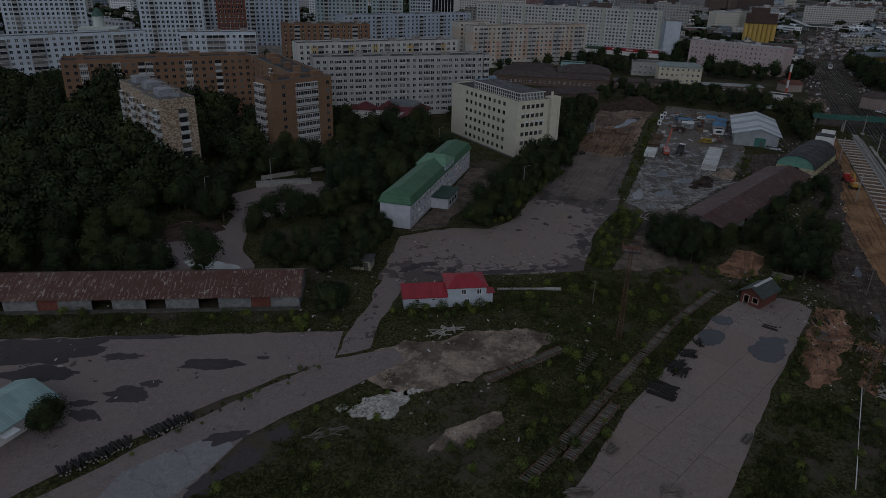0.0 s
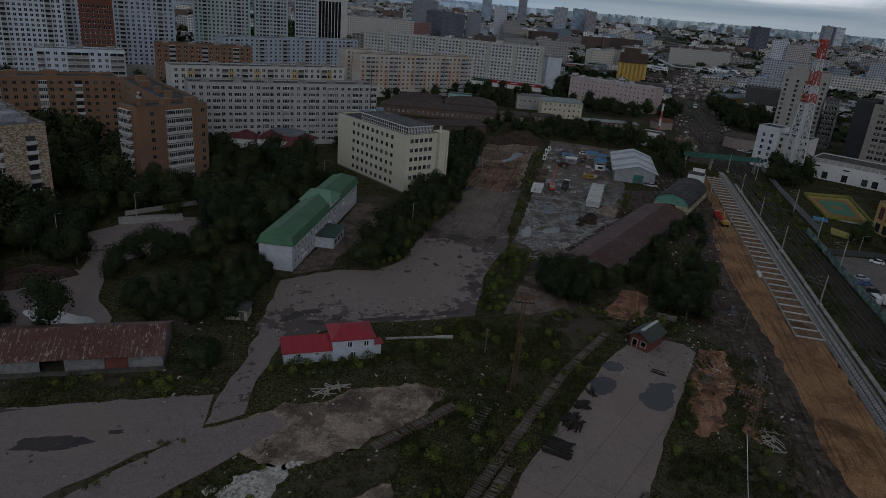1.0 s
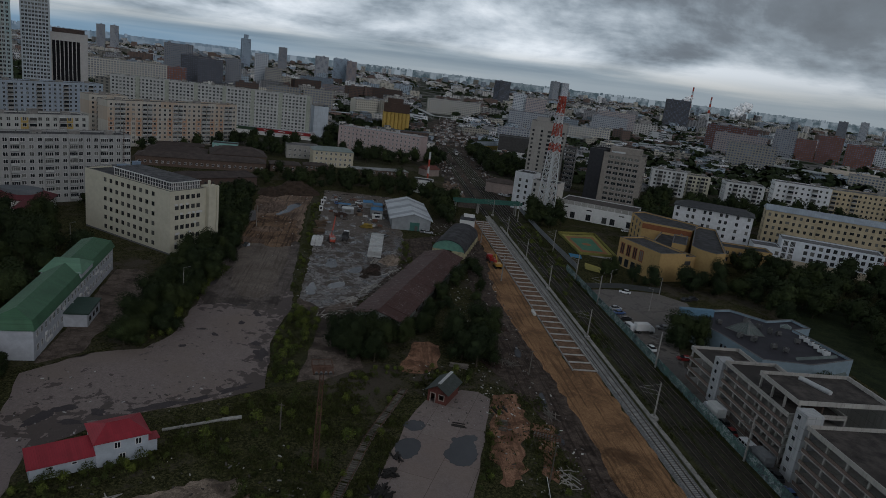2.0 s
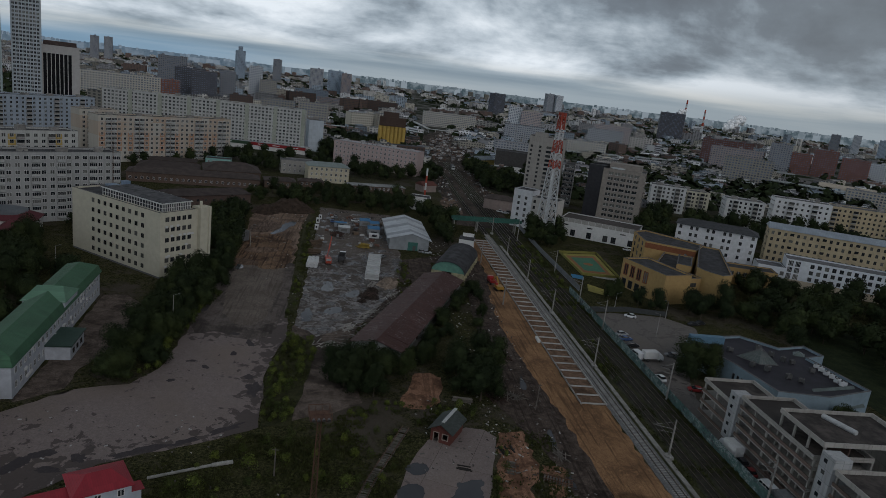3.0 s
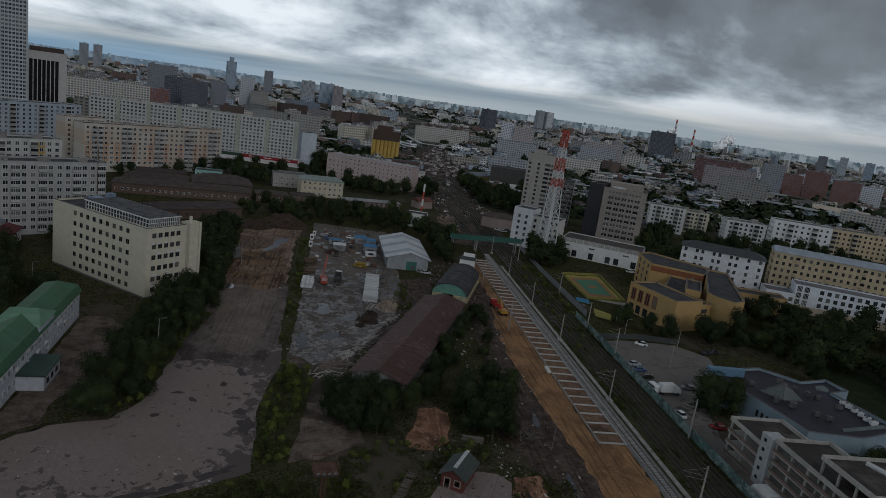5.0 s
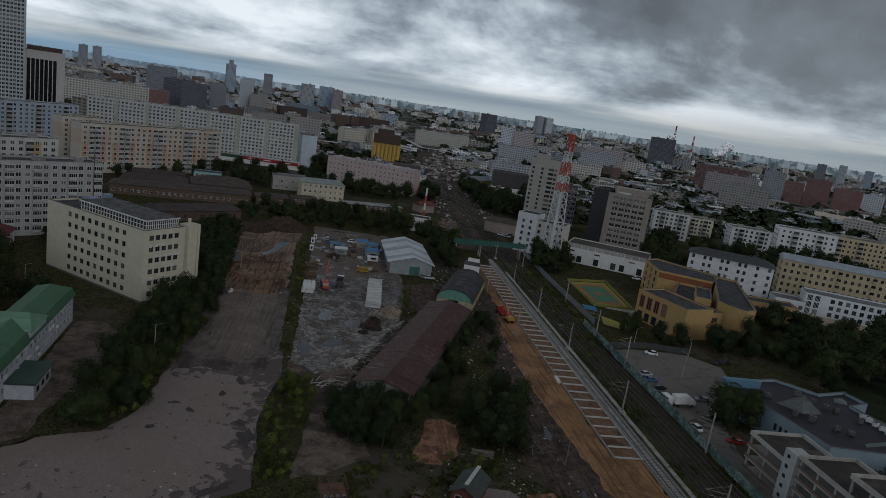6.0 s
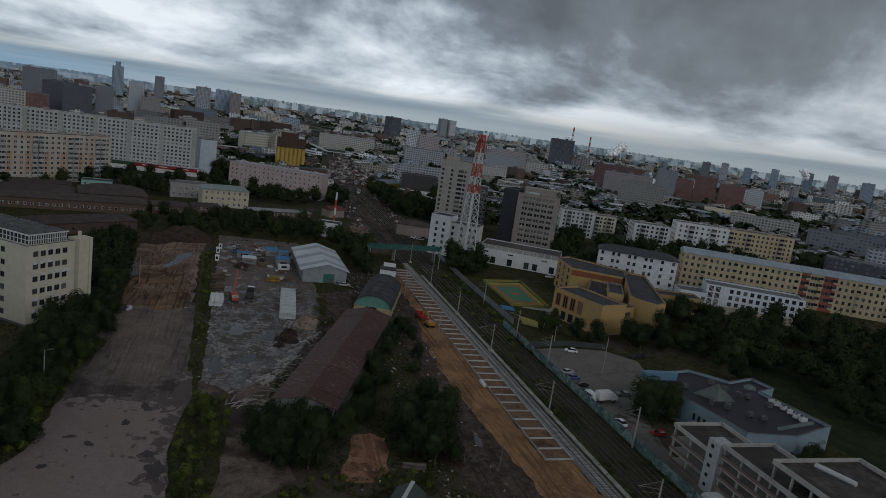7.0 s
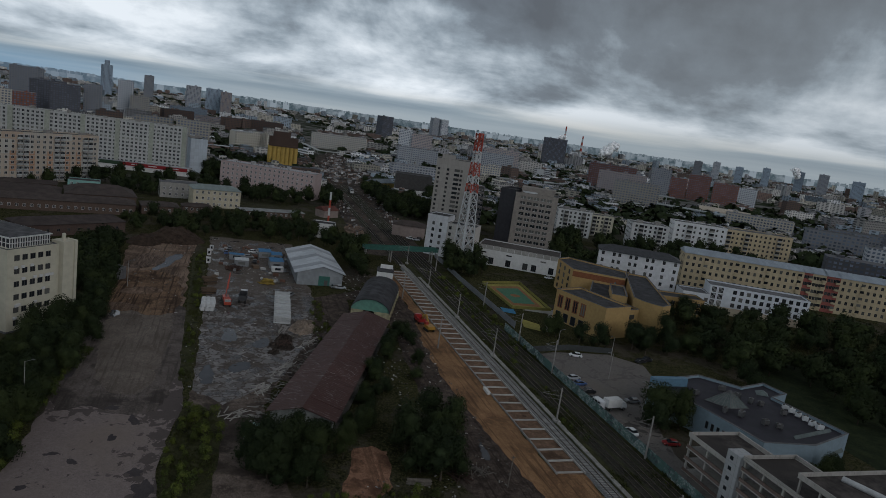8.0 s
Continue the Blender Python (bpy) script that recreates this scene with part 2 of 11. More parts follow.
def sheet_roof(name, c, pitch=0.6, axis=0, rust=None, rust_amount=0.0, bare=0.0):
    """Standing-seam or corrugated sheet, seams across the slope, with patches of rust or fading."""
    if name in MATS:
        return MATS[name]
    k = Nodes(name)
    s = k.n.new("ShaderNodeSeparateXYZ")
    k.l.new(k.tc.outputs["Object"], s.inputs[0])
    w = k.math("FRACT", k.math("DIVIDE", s.outputs[axis], pitch))
    seam = k.step(k.math("ABSOLUTE", k.math("SUBTRACT", w, 0.5)), 0.36, 0.5)
    a, b = k.noise(1.2, 5, 0.7), k.noise(0.22, 4, 0.6, seed=5.0)
    sheet = k.n.new("ShaderNodeTexWhiteNoise")
    sheet.noise_dimensions = "2D"
    cc = k.n.new("ShaderNodeCombineXYZ")
    k.l.new(k.math("FLOOR", k.math("DIVIDE", s.outputs[axis], pitch * 2)), cc.inputs[0])
    k.l.new(k.math("FLOOR", k.math("DIVIDE", s.outputs[2], 1.3)), cc.inputs[1])
    k.l.new(cc.outputs[0], sheet.inputs["Vector"])
    col = k.mix(k.math("MULTIPLY", sheet.outputs["Value"], 0.5), scaled(c, 1.1), scaled(c, 0.7))
    col = k.mix(k.math("MULTIPLY", k.step(b, 0.4, 0.7), 0.45), col, scaled(c, 0.6))
    if rust:
        m = k.math("ADD", k.math("MULTIPLY", a, 0.6), k.math("MULTIPLY", sheet.outputs["Value"], 0.4))
        col = k.mix(k.step(m, 0.62 - rust_amount * 0.3, 0.70 - rust_amount * 0.25), col, rust)
        tone = k.noise(2.6, 5, 0.7, seed=17.0)
        col = k.mix(k.math("MULTIPLY", k.step(tone, 0.45, 0.65), 0.6), col, scaled(rust, 0.5))
        streak = k.noise(1.0, 5, 0.7, k.mapped(k.tc.outputs["Object"], (1.4, 0.5, 0.9) if axis == 0 else (0.5, 1.4, 0.9)), seed=23.0)
        streak = k.math("ADD", streak, k.math("MULTIPLY", seam, 0.10))
        spot = k.noise(0.16, 3, 0.6, seed=29.0)
        pale = k.math("MULTIPLY", k.step(streak, 0.57 + bare, 0.61 + bare), k.step(spot, 0.32, 0.55))
        col = k.mix(k.math("MULTIPLY", pale, 0.75), col, (0.30, 0.275, 0.255))
    col = k.mix(k.math("MULTIPLY", seam, 0.35), col, scaled(c, 0.45))
    k.bump(seam, 0.5, 0.05)
    MATS[name] = k.done(col, 0.6, 0.0, 0.35)
    return MATS[name]


def ground_mat():
    k = Nodes("rough_ground")
    a = k.noise(0.035, 5, 0.6)
    b = k.noise(0.5, 6, 0.7, seed=1.0)
    c = k.noise(6.0, 3, 0.6, seed=2.0)
    t3 = k.noise(1.7, 5, 0.8, seed=13.0)
    grass = k.mix(k.step(b, 0.35, 0.65), (0.020, 0.021, 0.011), (0.046, 0.046, 0.022))
    grass = k.mix(k.math("MULTIPLY", k.step(t3, 0.5, 0.58), 0.9), grass, (0.082, 0.078, 0.036))
    grass = k.mix(k.math("MULTIPLY", k.step(t3, 0.5, 0.36), 0.7), grass, (0.008, 0.011, 0.006))
    earth = k.mix(k.step(c, 0.3, 0.7), (0.045, 0.038, 0.030), (0.095, 0.082, 0.066))
    m = k.math("ADD", k.math("MULTIPLY", a, 0.7), k.math("MULTIPLY", b, 0.3))
    col = k.mix(k.step(m, 0.50, 0.60), grass, earth)
    # built-up districts far away: greyer
    s = k.n.new("ShaderNodeSeparateXYZ")
    k.l.new(k.pos(), s.inputs[0])
    far = k.step(s.outputs[1], 380.0, 700.0)
    city = k.mix(k.step(k.noise(0.012, 5, 0.65, seed=6.0), 0.42, 0.6), (0.024, 0.032, 0.018), (0.16, 0.155, 0.15))
    col = k.mix(far, col, city)
    k.bump(b, 0.6, 0.25)
    return k.done(col, 0.95, 0.0, 0.0)


def asphalt(name, base=(0.115, 0.108, 0.10), wet=0.5, slab=0.0, rot=0.0, crack=0.35, dirt=(0.15, 0.13, 0.11), patch=0.5, edges=()):
    """Old asphalt or concrete slabs: mottling, cracks, worn patches, dark damp stains."""
    k = Nodes(name)
    a = k.noise(0.10, 6, 0.62, distort=0.8)
    b = k.noise(0.7, 7, 0.72, seed=1.0)
    g = k.noise(9.0, 4, 0.7, seed=2.0)
    m = k.noise(0.05, 4, 0.6, seed=12.0)
    grit = k.noise(2.4, 3, 0.8, seed=41.0)
    col = k.mix(k.step(g, 0.3, 0.7), scaled(base, 0.82), scaled(base, 1.15))
    col = k.mix(k.math("MULTIPLY", k.step(grit, 0.52, 0.60), 0.4), col, scaled(base, 0.55))
    col = k.mix(k.math("MULTIPLY", k.step(grit, 0.46, 0.38), 0.28), col, scaled(base, 1.5))
    col = k.mix(k.math("MULTIPLY", k.step(b, 0.42, 0.62), 0.3), col, scaled(base, 0.72))
    col = k.mix(k.math("MULTIPLY", k.step(m, 0.45, 0.68), 0.6), col, dirt)
    if slab:
        br = k.n.new("ShaderNodeTexBrick")
        br.offset = 0.5
        br.inputs["Scale"].default_value = 1.0
        br.inputs["Brick Width"].default_value, br.inputs["Row Height"].default_value = slab * 2, slab
        br.inputs["Mortar Size"].default_value, br.inputs["Mortar Smooth"].default_value = 0.05, 0.3
        k.l.new(k.mapped(k.pos(), (1, 1, 1), (0, 0, rot)), br.inputs["Vector"])
        br.inputs["Color1"].default_value, br.inputs["Color2"].default_value = (1, 1, 1, 1), (0.92, 0.91, 0.92, 1)
        br.inputs["Mortar"].default_value = (0.45, 0.44, 0.38, 1)
        col = k.mix(1.0, col, br.outputs["Color"], "MULTIPLY")
    warp = k.n.new("ShaderNodeVectorMath")
    warp.operation = "MULTIPLY_ADD"
    nz = k.n.new("ShaderNodeTexNoise")
    nz.inputs["Scale"].default_value, nz.inputs["Detail"].default_value = 0.35, 4
    k.l.new(k.pos(), nz.inputs["Vector"])
    k.l.new(nz.outputs["Color"], warp.inputs[0])
    warp.inputs[1].default_value = (9, 9, 0)
    k.l.new(k.pos(), warp.inputs[2])
    v = k.voronoi(0.09, warp.outputs[0], "DISTANCE_TO_EDGE")
    line = k.math("SUBTRACT", 1.0, k.step(v.outputs["Distance"], 0.012, 0.05), True)
    col = k.mix(k.math("MULTIPLY", line, crack), col, scaled(base, 0.22))
    # ragged worn-through patches, a few metres across, in clusters
    pt = k.noise(0.34, 6, 0.62, distort=0.6, seed=21.0)
    zone = k.noise(0.022, 3, 0.5, seed=31.0)
    pt = k.math("ADD", pt, k.math("MULTIPLY", k.math("SUBTRACT", zone, 0.5), 0.75))
    if edges:
        sx = k.n.new("ShaderNodeSeparateXYZ")
        k.l.new(k.pos(), sx.inputs[0])
        for (x0, y0), (x1, y1), reach in edges:
            q = math.hypot(x1 - x0, y1 - y0)
            nx, ny = -(y1 - y0) / q, (x1 - x0) / q
            away = k.math("ABSOLUTE", k.math("ADD", k.math("ADD", k.math("MULTIPLY", sx.outputs[0], nx), k.math("MULTIPLY", sx.outputs[1], ny)), -(x0 * nx + y0 * ny)))
            pt = k.math("ADD", pt, k.math("MULTIPLY", k.step(away, reach, 0.0), 0.17))
    worn = k.step(pt, 0.60 - 0.05 * patch, 0.612 - 0.05 * patch)
    col = k.mix(k.math("MULTIPLY", worn, 0.8), col, scaled(base, 0.30))
    damp = k.step(k.math("ADD", k.math("MULTIPLY", a, 0.8), k.math("MULTIPLY", b, 0.2)), 0.61 - wet * 0.10, 0.64 - wet * 0.10)
    col = k.mix(k.math("MULTIPLY", damp, 0.66), col, scaled(base, 0.24))
    rough = k.n.new("ShaderNodeMapRange")
    k.l.new(damp, rough.inputs[0])
    rough.inputs[3].default_value, rough.inputs[4].default_value = 0.95, 0.7
    k.bump(b, 0.4, 0.08)
    return k.done(col, rough.outputs[0], 0.0, 0.2)


def yard_mat():
    """A yard of broken asphalt plates: worn grey plates, brown soil in the gaps, shallow water sheen."""
    k = Nodes("broken_wet_asphalt")
    warp = k.n.new("ShaderNodeVectorMath")
    warp.operation = "MULTIPLY_ADD"
    nz = k.n.new("ShaderNodeTexNoise")
    nz.inputs["Scale"].default_value, nz.inputs["Detail"].default_value = 0.5, 5
    k.l.new(k.pos(), nz.inputs["Vector"])
    k.l.new(nz.outputs["Color"], warp.inputs[0])
    warp.inputs[1].default_value = (4.5, 4.5, 0)
    k.l.new(k.pos(), warp.inputs[2])
    cell = k.voronoi(0.42, warp.outputs[0])
    edge = k.voronoi(0.42, warp.outputs[0], "DISTANCE_TO_EDGE")
    sp = k.n.new("ShaderNodeSeparateColor")
    k.l.new(cell.outputs["Color"], sp.inputs[0])
    a, b = k.noise(0.09, 4, 0.6, seed=3.0), k.noise(1.6, 6, 0.75, seed=5.0)
    soil = k.mix(k.step(b, 0.35, 0.65), (0.030, 0.024, 0.021), (0.115, 0.094, 0.078))
    plate = k.mix(sp.outputs[0], (0.085, 0.077, 0.073), (0.225, 0.210, 0.204))
    keep = k.math("MULTIPLY", k.step(edge.outputs["Distance"], 0.03, 0.10), k.step(k.math("ADD", k.math("MULTIPLY", sp.outputs[1], 0.35), a), 0.55, 0.68))
    sy = k.n.new("ShaderNodeSeparateXYZ")
    k.l.new(k.pos(), sy.inputs[0])
    back = k.step(k.math("ADD", sy.outputs[1], k.math("MULTIPLY", a, 60.0)), 268.0, 312.0)
    keep = k.math("MULTIPLY", keep, k.math("SUBTRACT", 1.0, k.math("MULTIPLY", back, 0.8)))
    soil = k.mix(k.math("MULTIPLY", back, 0.6), soil, (0.105, 0.083, 0.066))
    col = k.mix(keep, soil, plate)
    col = k.mix(k.math("MULTIPLY", k.step(b, 0.55, 0.7), 0.5), col, (0.03, 0.027, 0.025))
    rough = k.n.new("ShaderNodeMapRange")
    k.l.new(keep, rough.inputs[0])
    rough.inputs[3].default_value, rough.inputs[4].default_value = 0.9, 0.5
    wet = k.step(k.noise(0.16, 5, 0.6, seed=19.0), 0.53, 0.57)
    shine = k.n.new("ShaderNodeMix")
    k.put(shine.inputs[0], wet)
    k.put(shine.inputs[2], rough.outputs[0])
    shine.inputs[3].default_value = 0.24
    col = k.mix(k.math("MULTIPLY", wet, 0.5), col, (0.05, 0.047, 0.048))
    k.bump(b, 0.4, 0.08)
    return k.done(col, shine.outputs[0], 0.0, 0.33)


def dirt_mat(name, c1, c2, scale=0.25, ruts=0.0, rot=0.0, wet=0.4):
    k = Nodes(name)
    a = k.noise(scale, 6, 0.65, distort=0.5)
    b = k.noise(4.0, 4, 0.7, seed=1.0)
    col = k.mix(k.step(a, 0.35, 0.65), c1, c2)
    col = k.mix(k.math("MULTIPLY", k.step(b, 0.42, 0.62), 0.6), col, scaled(c1, 0.5))
    fine = k.noise(1.3, 5, 0.75, seed=15.0)
    col = k.mix(k.math("MULTIPLY", k.step(fine, 0.5, 0.66), 0.5), col, scaled(c2, 1.25))
    if ruts:
        r = k.noise(1.0, 4, 0.6, k.mapped(k.pos(), (1.2, 0.045, 1.0), (0, 0, rot)), seed=3.0, distort=0.3)
        col = k.mix(k.math("MULTIPLY", k.step(r, 0.5, 0.62), ruts), col, scaled(c1, 0.45))
        k.bump(r, 0.6, 0.2)
    else:
        k.bump(a, 0.5, 0.2)
    d = k.step(k.noise(scale * 0.4, 4, 0.6, seed=7.0), 0.62 - 0.08 * wet, 0.68 - 0.08 * wet)
    col = k.mix(k.math("MULTIPLY", d, 0.6), col, scaled(c1, 0.35))
    return k.done(col, 0.95, 0.0, 0.1)


def leaf_mat(name, c, var=0.5):
    if name in MATS:
        return MATS[name]
    k = Nodes(name)
    col = k.mix(k.island(), scaled(c, 0.62), scaled(c, 1.5))
    clump = k.noise(0.55, 4, 0.6, seed=2.0)
    col = k.mix(k.step(clump, 0.35, 0.68), k.mix(1.0, col, (0.55, 0.58, 0.6), "MULTIPLY"), k.mix(1.0, col, (1.35, 1.3, 1.15), "MULTIPLY"))
    stand = k.noise(0.07, 3, 0.5, seed=6.0)
    col = k.mix(k.math("MULTIPLY", k.step(stand, 0.35, 0.65), var), col, (c[0] * 1.15, c[1] * 1.05, c[2] * 0.75))
    MATS[name] = k.done(col, 0.8, 0.0, 0.08)
    return MATS[name]


def puddle_mat():
    k = Nodes("standing_water")
    a = k.noise(0.4, 4, 0.6)
    return k.done(k.mix(a, (0.045, 0.047, 0.053), (0.075, 0.076, 0.08)), 0.06, 0.0, 0.5)


GROUND = ground_mat()
PLAZA = asphalt("old_asphalt", (0.196, 0.161, 0.151), 0.0, crack=0.04, patch=0.25, edges=(((-57, 95), (-13.5, 121), 13.0), ((-15, 125), (-16, 180), 8.0), ((-40, 168), (-12, 174), 10.0)), dirt=(0.175, 0.140, 0.118))
SLABS = asphalt("concrete_slabs", (0.205, 0.170, 0.157), -0.1, slab=7.0, rot=radians(-68), crack=0.0, patch=-1.2, dirt=(0.212, 0.165, 0.141))
LOT = asphalt("patched_asphalt", (0.182, 0.150, 0.145), -0.1, crack=0.06, patch=-0.6, dirt=(0.180, 0.148, 0.131))
DAMP = asphalt("damp_asphalt", (0.059, 0.051, 0.052), -1.0, crack=0.0, patch=-2.0, dirt=(0.037, 0.033, 0.036))
SMOOTHC = asphalt("smooth_wet_concrete", (0.205, 0.205, 0.21), -1.0, crack=0.2, patch=-2.0, dirt=(0.18, 0.18, 0.185))
YARD = yard_mat()
ROADM = asphalt("street_asphalt", (0.075, 0.073, 0.072), 0.3, crack=0.1)
PARK = asphalt("parking_asphalt", (0.143, 0.13, 0.121), -0.2, crack=0.3, patch=-0.5)
ORANGE = dirt_mat("orange_sand", (0.145, 0.082, 0.045), (0.315, 0.182, 0.094), 0.10, ruts=0.6, wet=0.6)
CLAY = dirt_mat("red_clay", (0.17, 0.092, 0.058), (0.33, 0.185, 0.120), 0.35, wet=1.3, ruts=0.5)
MUD = dirt_mat("brown_mud", (0.101, 0.069, 0.051), (0.265, 0.190, 0.142), 0.09, ruts=0.7, rot=radians(8))
PALE = dirt_mat("pale_rubble_soil", (0.117, 0.092, 0.073), (0.339, 0.27, 0.213), 0.22, wet=1.1)
CINDER = dirt_mat("dark_cinder", (0.038, 0.029, 0.024), (0.111, 0.086, 0.072), 0.4, ruts=0.6, wet=0.5)
BALLAST = dirt_mat("grey_ballast", (0.12, 0.12, 0.122), (0.20, 0.20, 0.20), 2.0, wet=-2)
OLDBALLAST = dirt_mat("dark_old_ballast", (0.030, 0.030, 0.021), (0.062, 0.062, 0.040), 1.0, wet=-1)
YARDSOIL = dirt_mat("rail_yard_soil", (0.032, 0.026, 0.022), (0.106, 0.083, 0.068), 0.07, wet=0.5, ruts=0.5)
VERGE = dirt_mat("weedy_verge", (0.026, 0.028, 0.013), (0.062, 0.062, 0.028), 0.3)
LAWN = dirt_mat("lawn", (0.013, 0.019, 0.009), (0.030, 0.040, 0.016), 0.2, wet=0.5)
EARTHY = dirt_mat("reddish_soil", (0.048, 0.032, 0.027), (0.117, 0.078, 0.064), 0.3)
SANDBED = dirt_mat("sandy_bed", (0.105, 0.066, 0.044), (0.21, 0.135, 0.092), 0.5)
NECK = dirt_mat("trampled_soil", (0.064, 0.050, 0.042), (0.175, 0.140, 0.118), 0.25, wet=1.0)
WATER = puddle_mat()
CONCRETE = plain("concrete", (0.36, 0.35, 0.33), 0.9, 1.5, 0.25, per_object=0.25)
OLDCONC = plain("weathered_concrete", (0.27, 0.26, 0.245), 0.9, 0.8, 0.35)
WHITEW = plain("white_render", (0.58, 0.58, 0.57), 0.85, 0.7, 0.12)
STEEL = plain("steel", (0.20, 0.20, 0.20), 0.45, 3.0, 0.25, 0.8)
RAILM = plain("rail_steel", (0.16, 0.13, 0.11), 0.4, 2.0, 0.3, 0.7)
RUST = plain("rusty_steel", (0.115, 0.06, 0.04), 0.85, 2.0, 0.4)
TIMBER = plain("old_timber", (0.105, 0.085, 0.068), 0.9, 2.0, 0.35, per_island=0.75)
DARKTIMBER = plain("tarred_timber", (0.035, 0.030, 0.027), 0.9, 2.0, 0.35, per_island=0.5)
PALETIMBER = plain("grey_sleeper", (0.21, 0.19, 0.165), 0.9, 2.0, 0.35, per_island=0.7)
TAR = plain("roofing_felt", (0.050, 0.050, 0.054), 0.9, 0.35, 0.6)
GREYTAR = plain("grey_roofing_felt", (0.13, 0.13, 0.135), 0.85, 0.3, 0.4)
FRAMEW = plain("white_window_frame", (0.55, 0.55, 0.55), 0.6, 5.0, 0.05)
FRAMED = plain("dark_window_frame", (0.08, 0.075, 0.07), 0.6, 5.0, 0.1)
GLASS = glass_mat()
BARK = plain("bark", (0.07, 0.055, 0.042), 0.95, 4.0, 0.35)


# ---------------------------------------------------------------- geometry helpers
def mesh_of(name, bm, *mats):
    me = bpy.data.meshes.new(name)
    bm.normal_update()
    bm.to_mesh(me)
    bm.free()
    for m in mats:
        me.materials.append(m)
    return me


def part(name, bm, material, parent, label=""):
    """One mesh object under a thing or under a part. material: one, or a tuple of slots. bm: a bmesh or mesh data."""
    mats = material if isinstance(material, (tuple, list)) else (material,)
    data = bm if isinstance(bm, bpy.types.Mesh) else mesh_of(name, bm, *mats)
    ob = new(name, data)
    ob.parent = parent
    if label:
        ob["label"] = label
    return ob


def thing(name, m, label, category, group="", kind=""):
    ob = new(name)
    ob.matrix_world = m
    ob.empty_display_size = 0.5
    return tagged(ob, label, category, group, kind)


def solid(name, bm, mats, label, category, group="", kind="", m=None):
    mats = mats if isinstance(mats, (tuple, list)) else (mats,)
    ob = new(name, mesh_of(name, bm, *mats))
    if m is not None:
        ob.matrix_world = m
    return tagged(ob, label, category, group, kind)


def box(bm, x0, x1, y0, y1, z0, z1, mi=0, m=None):
    vs = [bm.verts.new((x, y, z)) for z in (z0, z1) for x, y in ((x0, y0), (x1, y0), (x1, y1), (x0, y1))]
    if m is not None:
        for v in vs:
            v.co = m @ v.co
    for f in ((3, 2, 1, 0), (4, 5, 6, 7), (0, 1, 5, 4), (1, 2, 6, 5), (2, 3, 7, 6), (3, 0, 4, 7)):
        bm.faces.new([vs[i] for i in f]).material_index = mi
    return vs


def poly(bm, pts, z0, z1, mi=0, cap=True):
    """A prism over a plan outline, counter-clockwise."""
    lo, hi = [bm.verts.new((x, y, z0)) for x, y in pts], [bm.verts.new((x, y, z1)) for x, y in pts]
    n = len(pts)
    for i in range(n):
        j = (i + 1) % n
        bm.faces.new((lo[i], lo[j], hi[j], hi[i])).material_index = mi
    if cap:
        bm.faces.new(hi).material_index = mi
    return hi


def quad(bm, a, b, c, d, mi=0):
    f = bm.faces.new([bm.verts.new(p) for p in (a, b, c, d)])
    f.material_index = mi
    return f


def beam(bm, a, b, w, h=None, mi=0):
    """A bar of square section from a to b."""
    a, b = Vector(a), Vector(b)
    d = b - a
    m = Matrix.Translation(a) @ d.to_track_quat("Y", "Z").to_matrix().to_4x4()
    h = h or w
    box(bm, -w / 2, w / 2, 0, d.length, -h / 2, h / 2, mi, m)


def tube(bm, a, b, r0, r1=None, n=8, mi=0, caps=True):
    a, b = Vector(a), Vector(b)
    r1 = r0 if r1 is None else r1
    m = (b - a).to_track_quat("Z", "Y").to_matrix()
    ring = lambda c, r: [bm.verts.new(c + m @ Vector((r * math.cos(2 * math.pi * i / n), r * math.sin(2 * math.pi * i / n), 0))) for i in range(n)]
    p, q = ring(a, r0), ring(b, r1)
    for i in range(n):
        bm.faces.new((p[i], p[(i + 1) % n], q[(i + 1) % n], q[i])).material_index = mi
    if caps:
        bm.faces.new(q).material_index = mi
        bm.faces.new(p[::-1]).material_index = mi


def rough_outline(pts, step=2.5, amp=0.6, seed=0):
    """An outline with its straight edges broken up as worn edges are."""
    out = []
    n = len(pts)
    for i in range(n):
        a, b = Vector(pts[i]), Vector(pts[(i + 1) % n])
        d = b - a
        k = max(1, int(d.length / step))
        nrm = Vector((d.y, -d.x)).normalized()
        for j in range(k):
            p = a + d * (j / k)
            s = noise.noise(Vector((p.x * 0.23, p.y * 0.23, seed))) + 0.6 * noise.noise(Vector((p.x * 0.9, p.y * 0.9, seed + 5)))
            out.append(tuple(p + nrm * (s * amp * (0.35 if j == 0 else 1))))
    return out


def rounded(pts, times=2):
    """An outline with its corners cut until it runs in curves."""
    for _ in range(times):
        out = []
        for i, (x, y) in enumerate(pts):
            u, v = pts[(i + 1) % len(pts)]
            out += [(x * 0.75 + u * 0.25, y * 0.75 + v * 0.25), (x * 0.25 + u * 0.75, y * 0.25 + v * 0.75)]
        pts = out
    return pts


def sheet(name, pts, z, mat, label, category, amp=0.6, step=2.5, seed=0, thick=0.5, smooth=0):
    """A flat piece of surfacing laid into the ground, with a worn outline and a real edge."""
    bm = bmesh.new()
    pts = rounded(pts, smooth)
    poly(bm, rough_outline(pts, step, amp, seed), z - thick, z)
    bmesh.ops.triangulate(bm, faces=[f for f in bm.faces if len(f.verts) > 4])
    return solid(name, bm, mat, label, category, kind="structure")


def inside(p, pts):
    x, y = p
    c = False
    j = len(pts) - 1
    for i in range(len(pts)):
        (xi, yi), (xj, yj) = pts[i], pts[j]
        if (yi > y) != (yj > y) and x < (xj - xi) * (y - yi) / (yj - yi) + xi:
            c = not c
        j = i
    return c


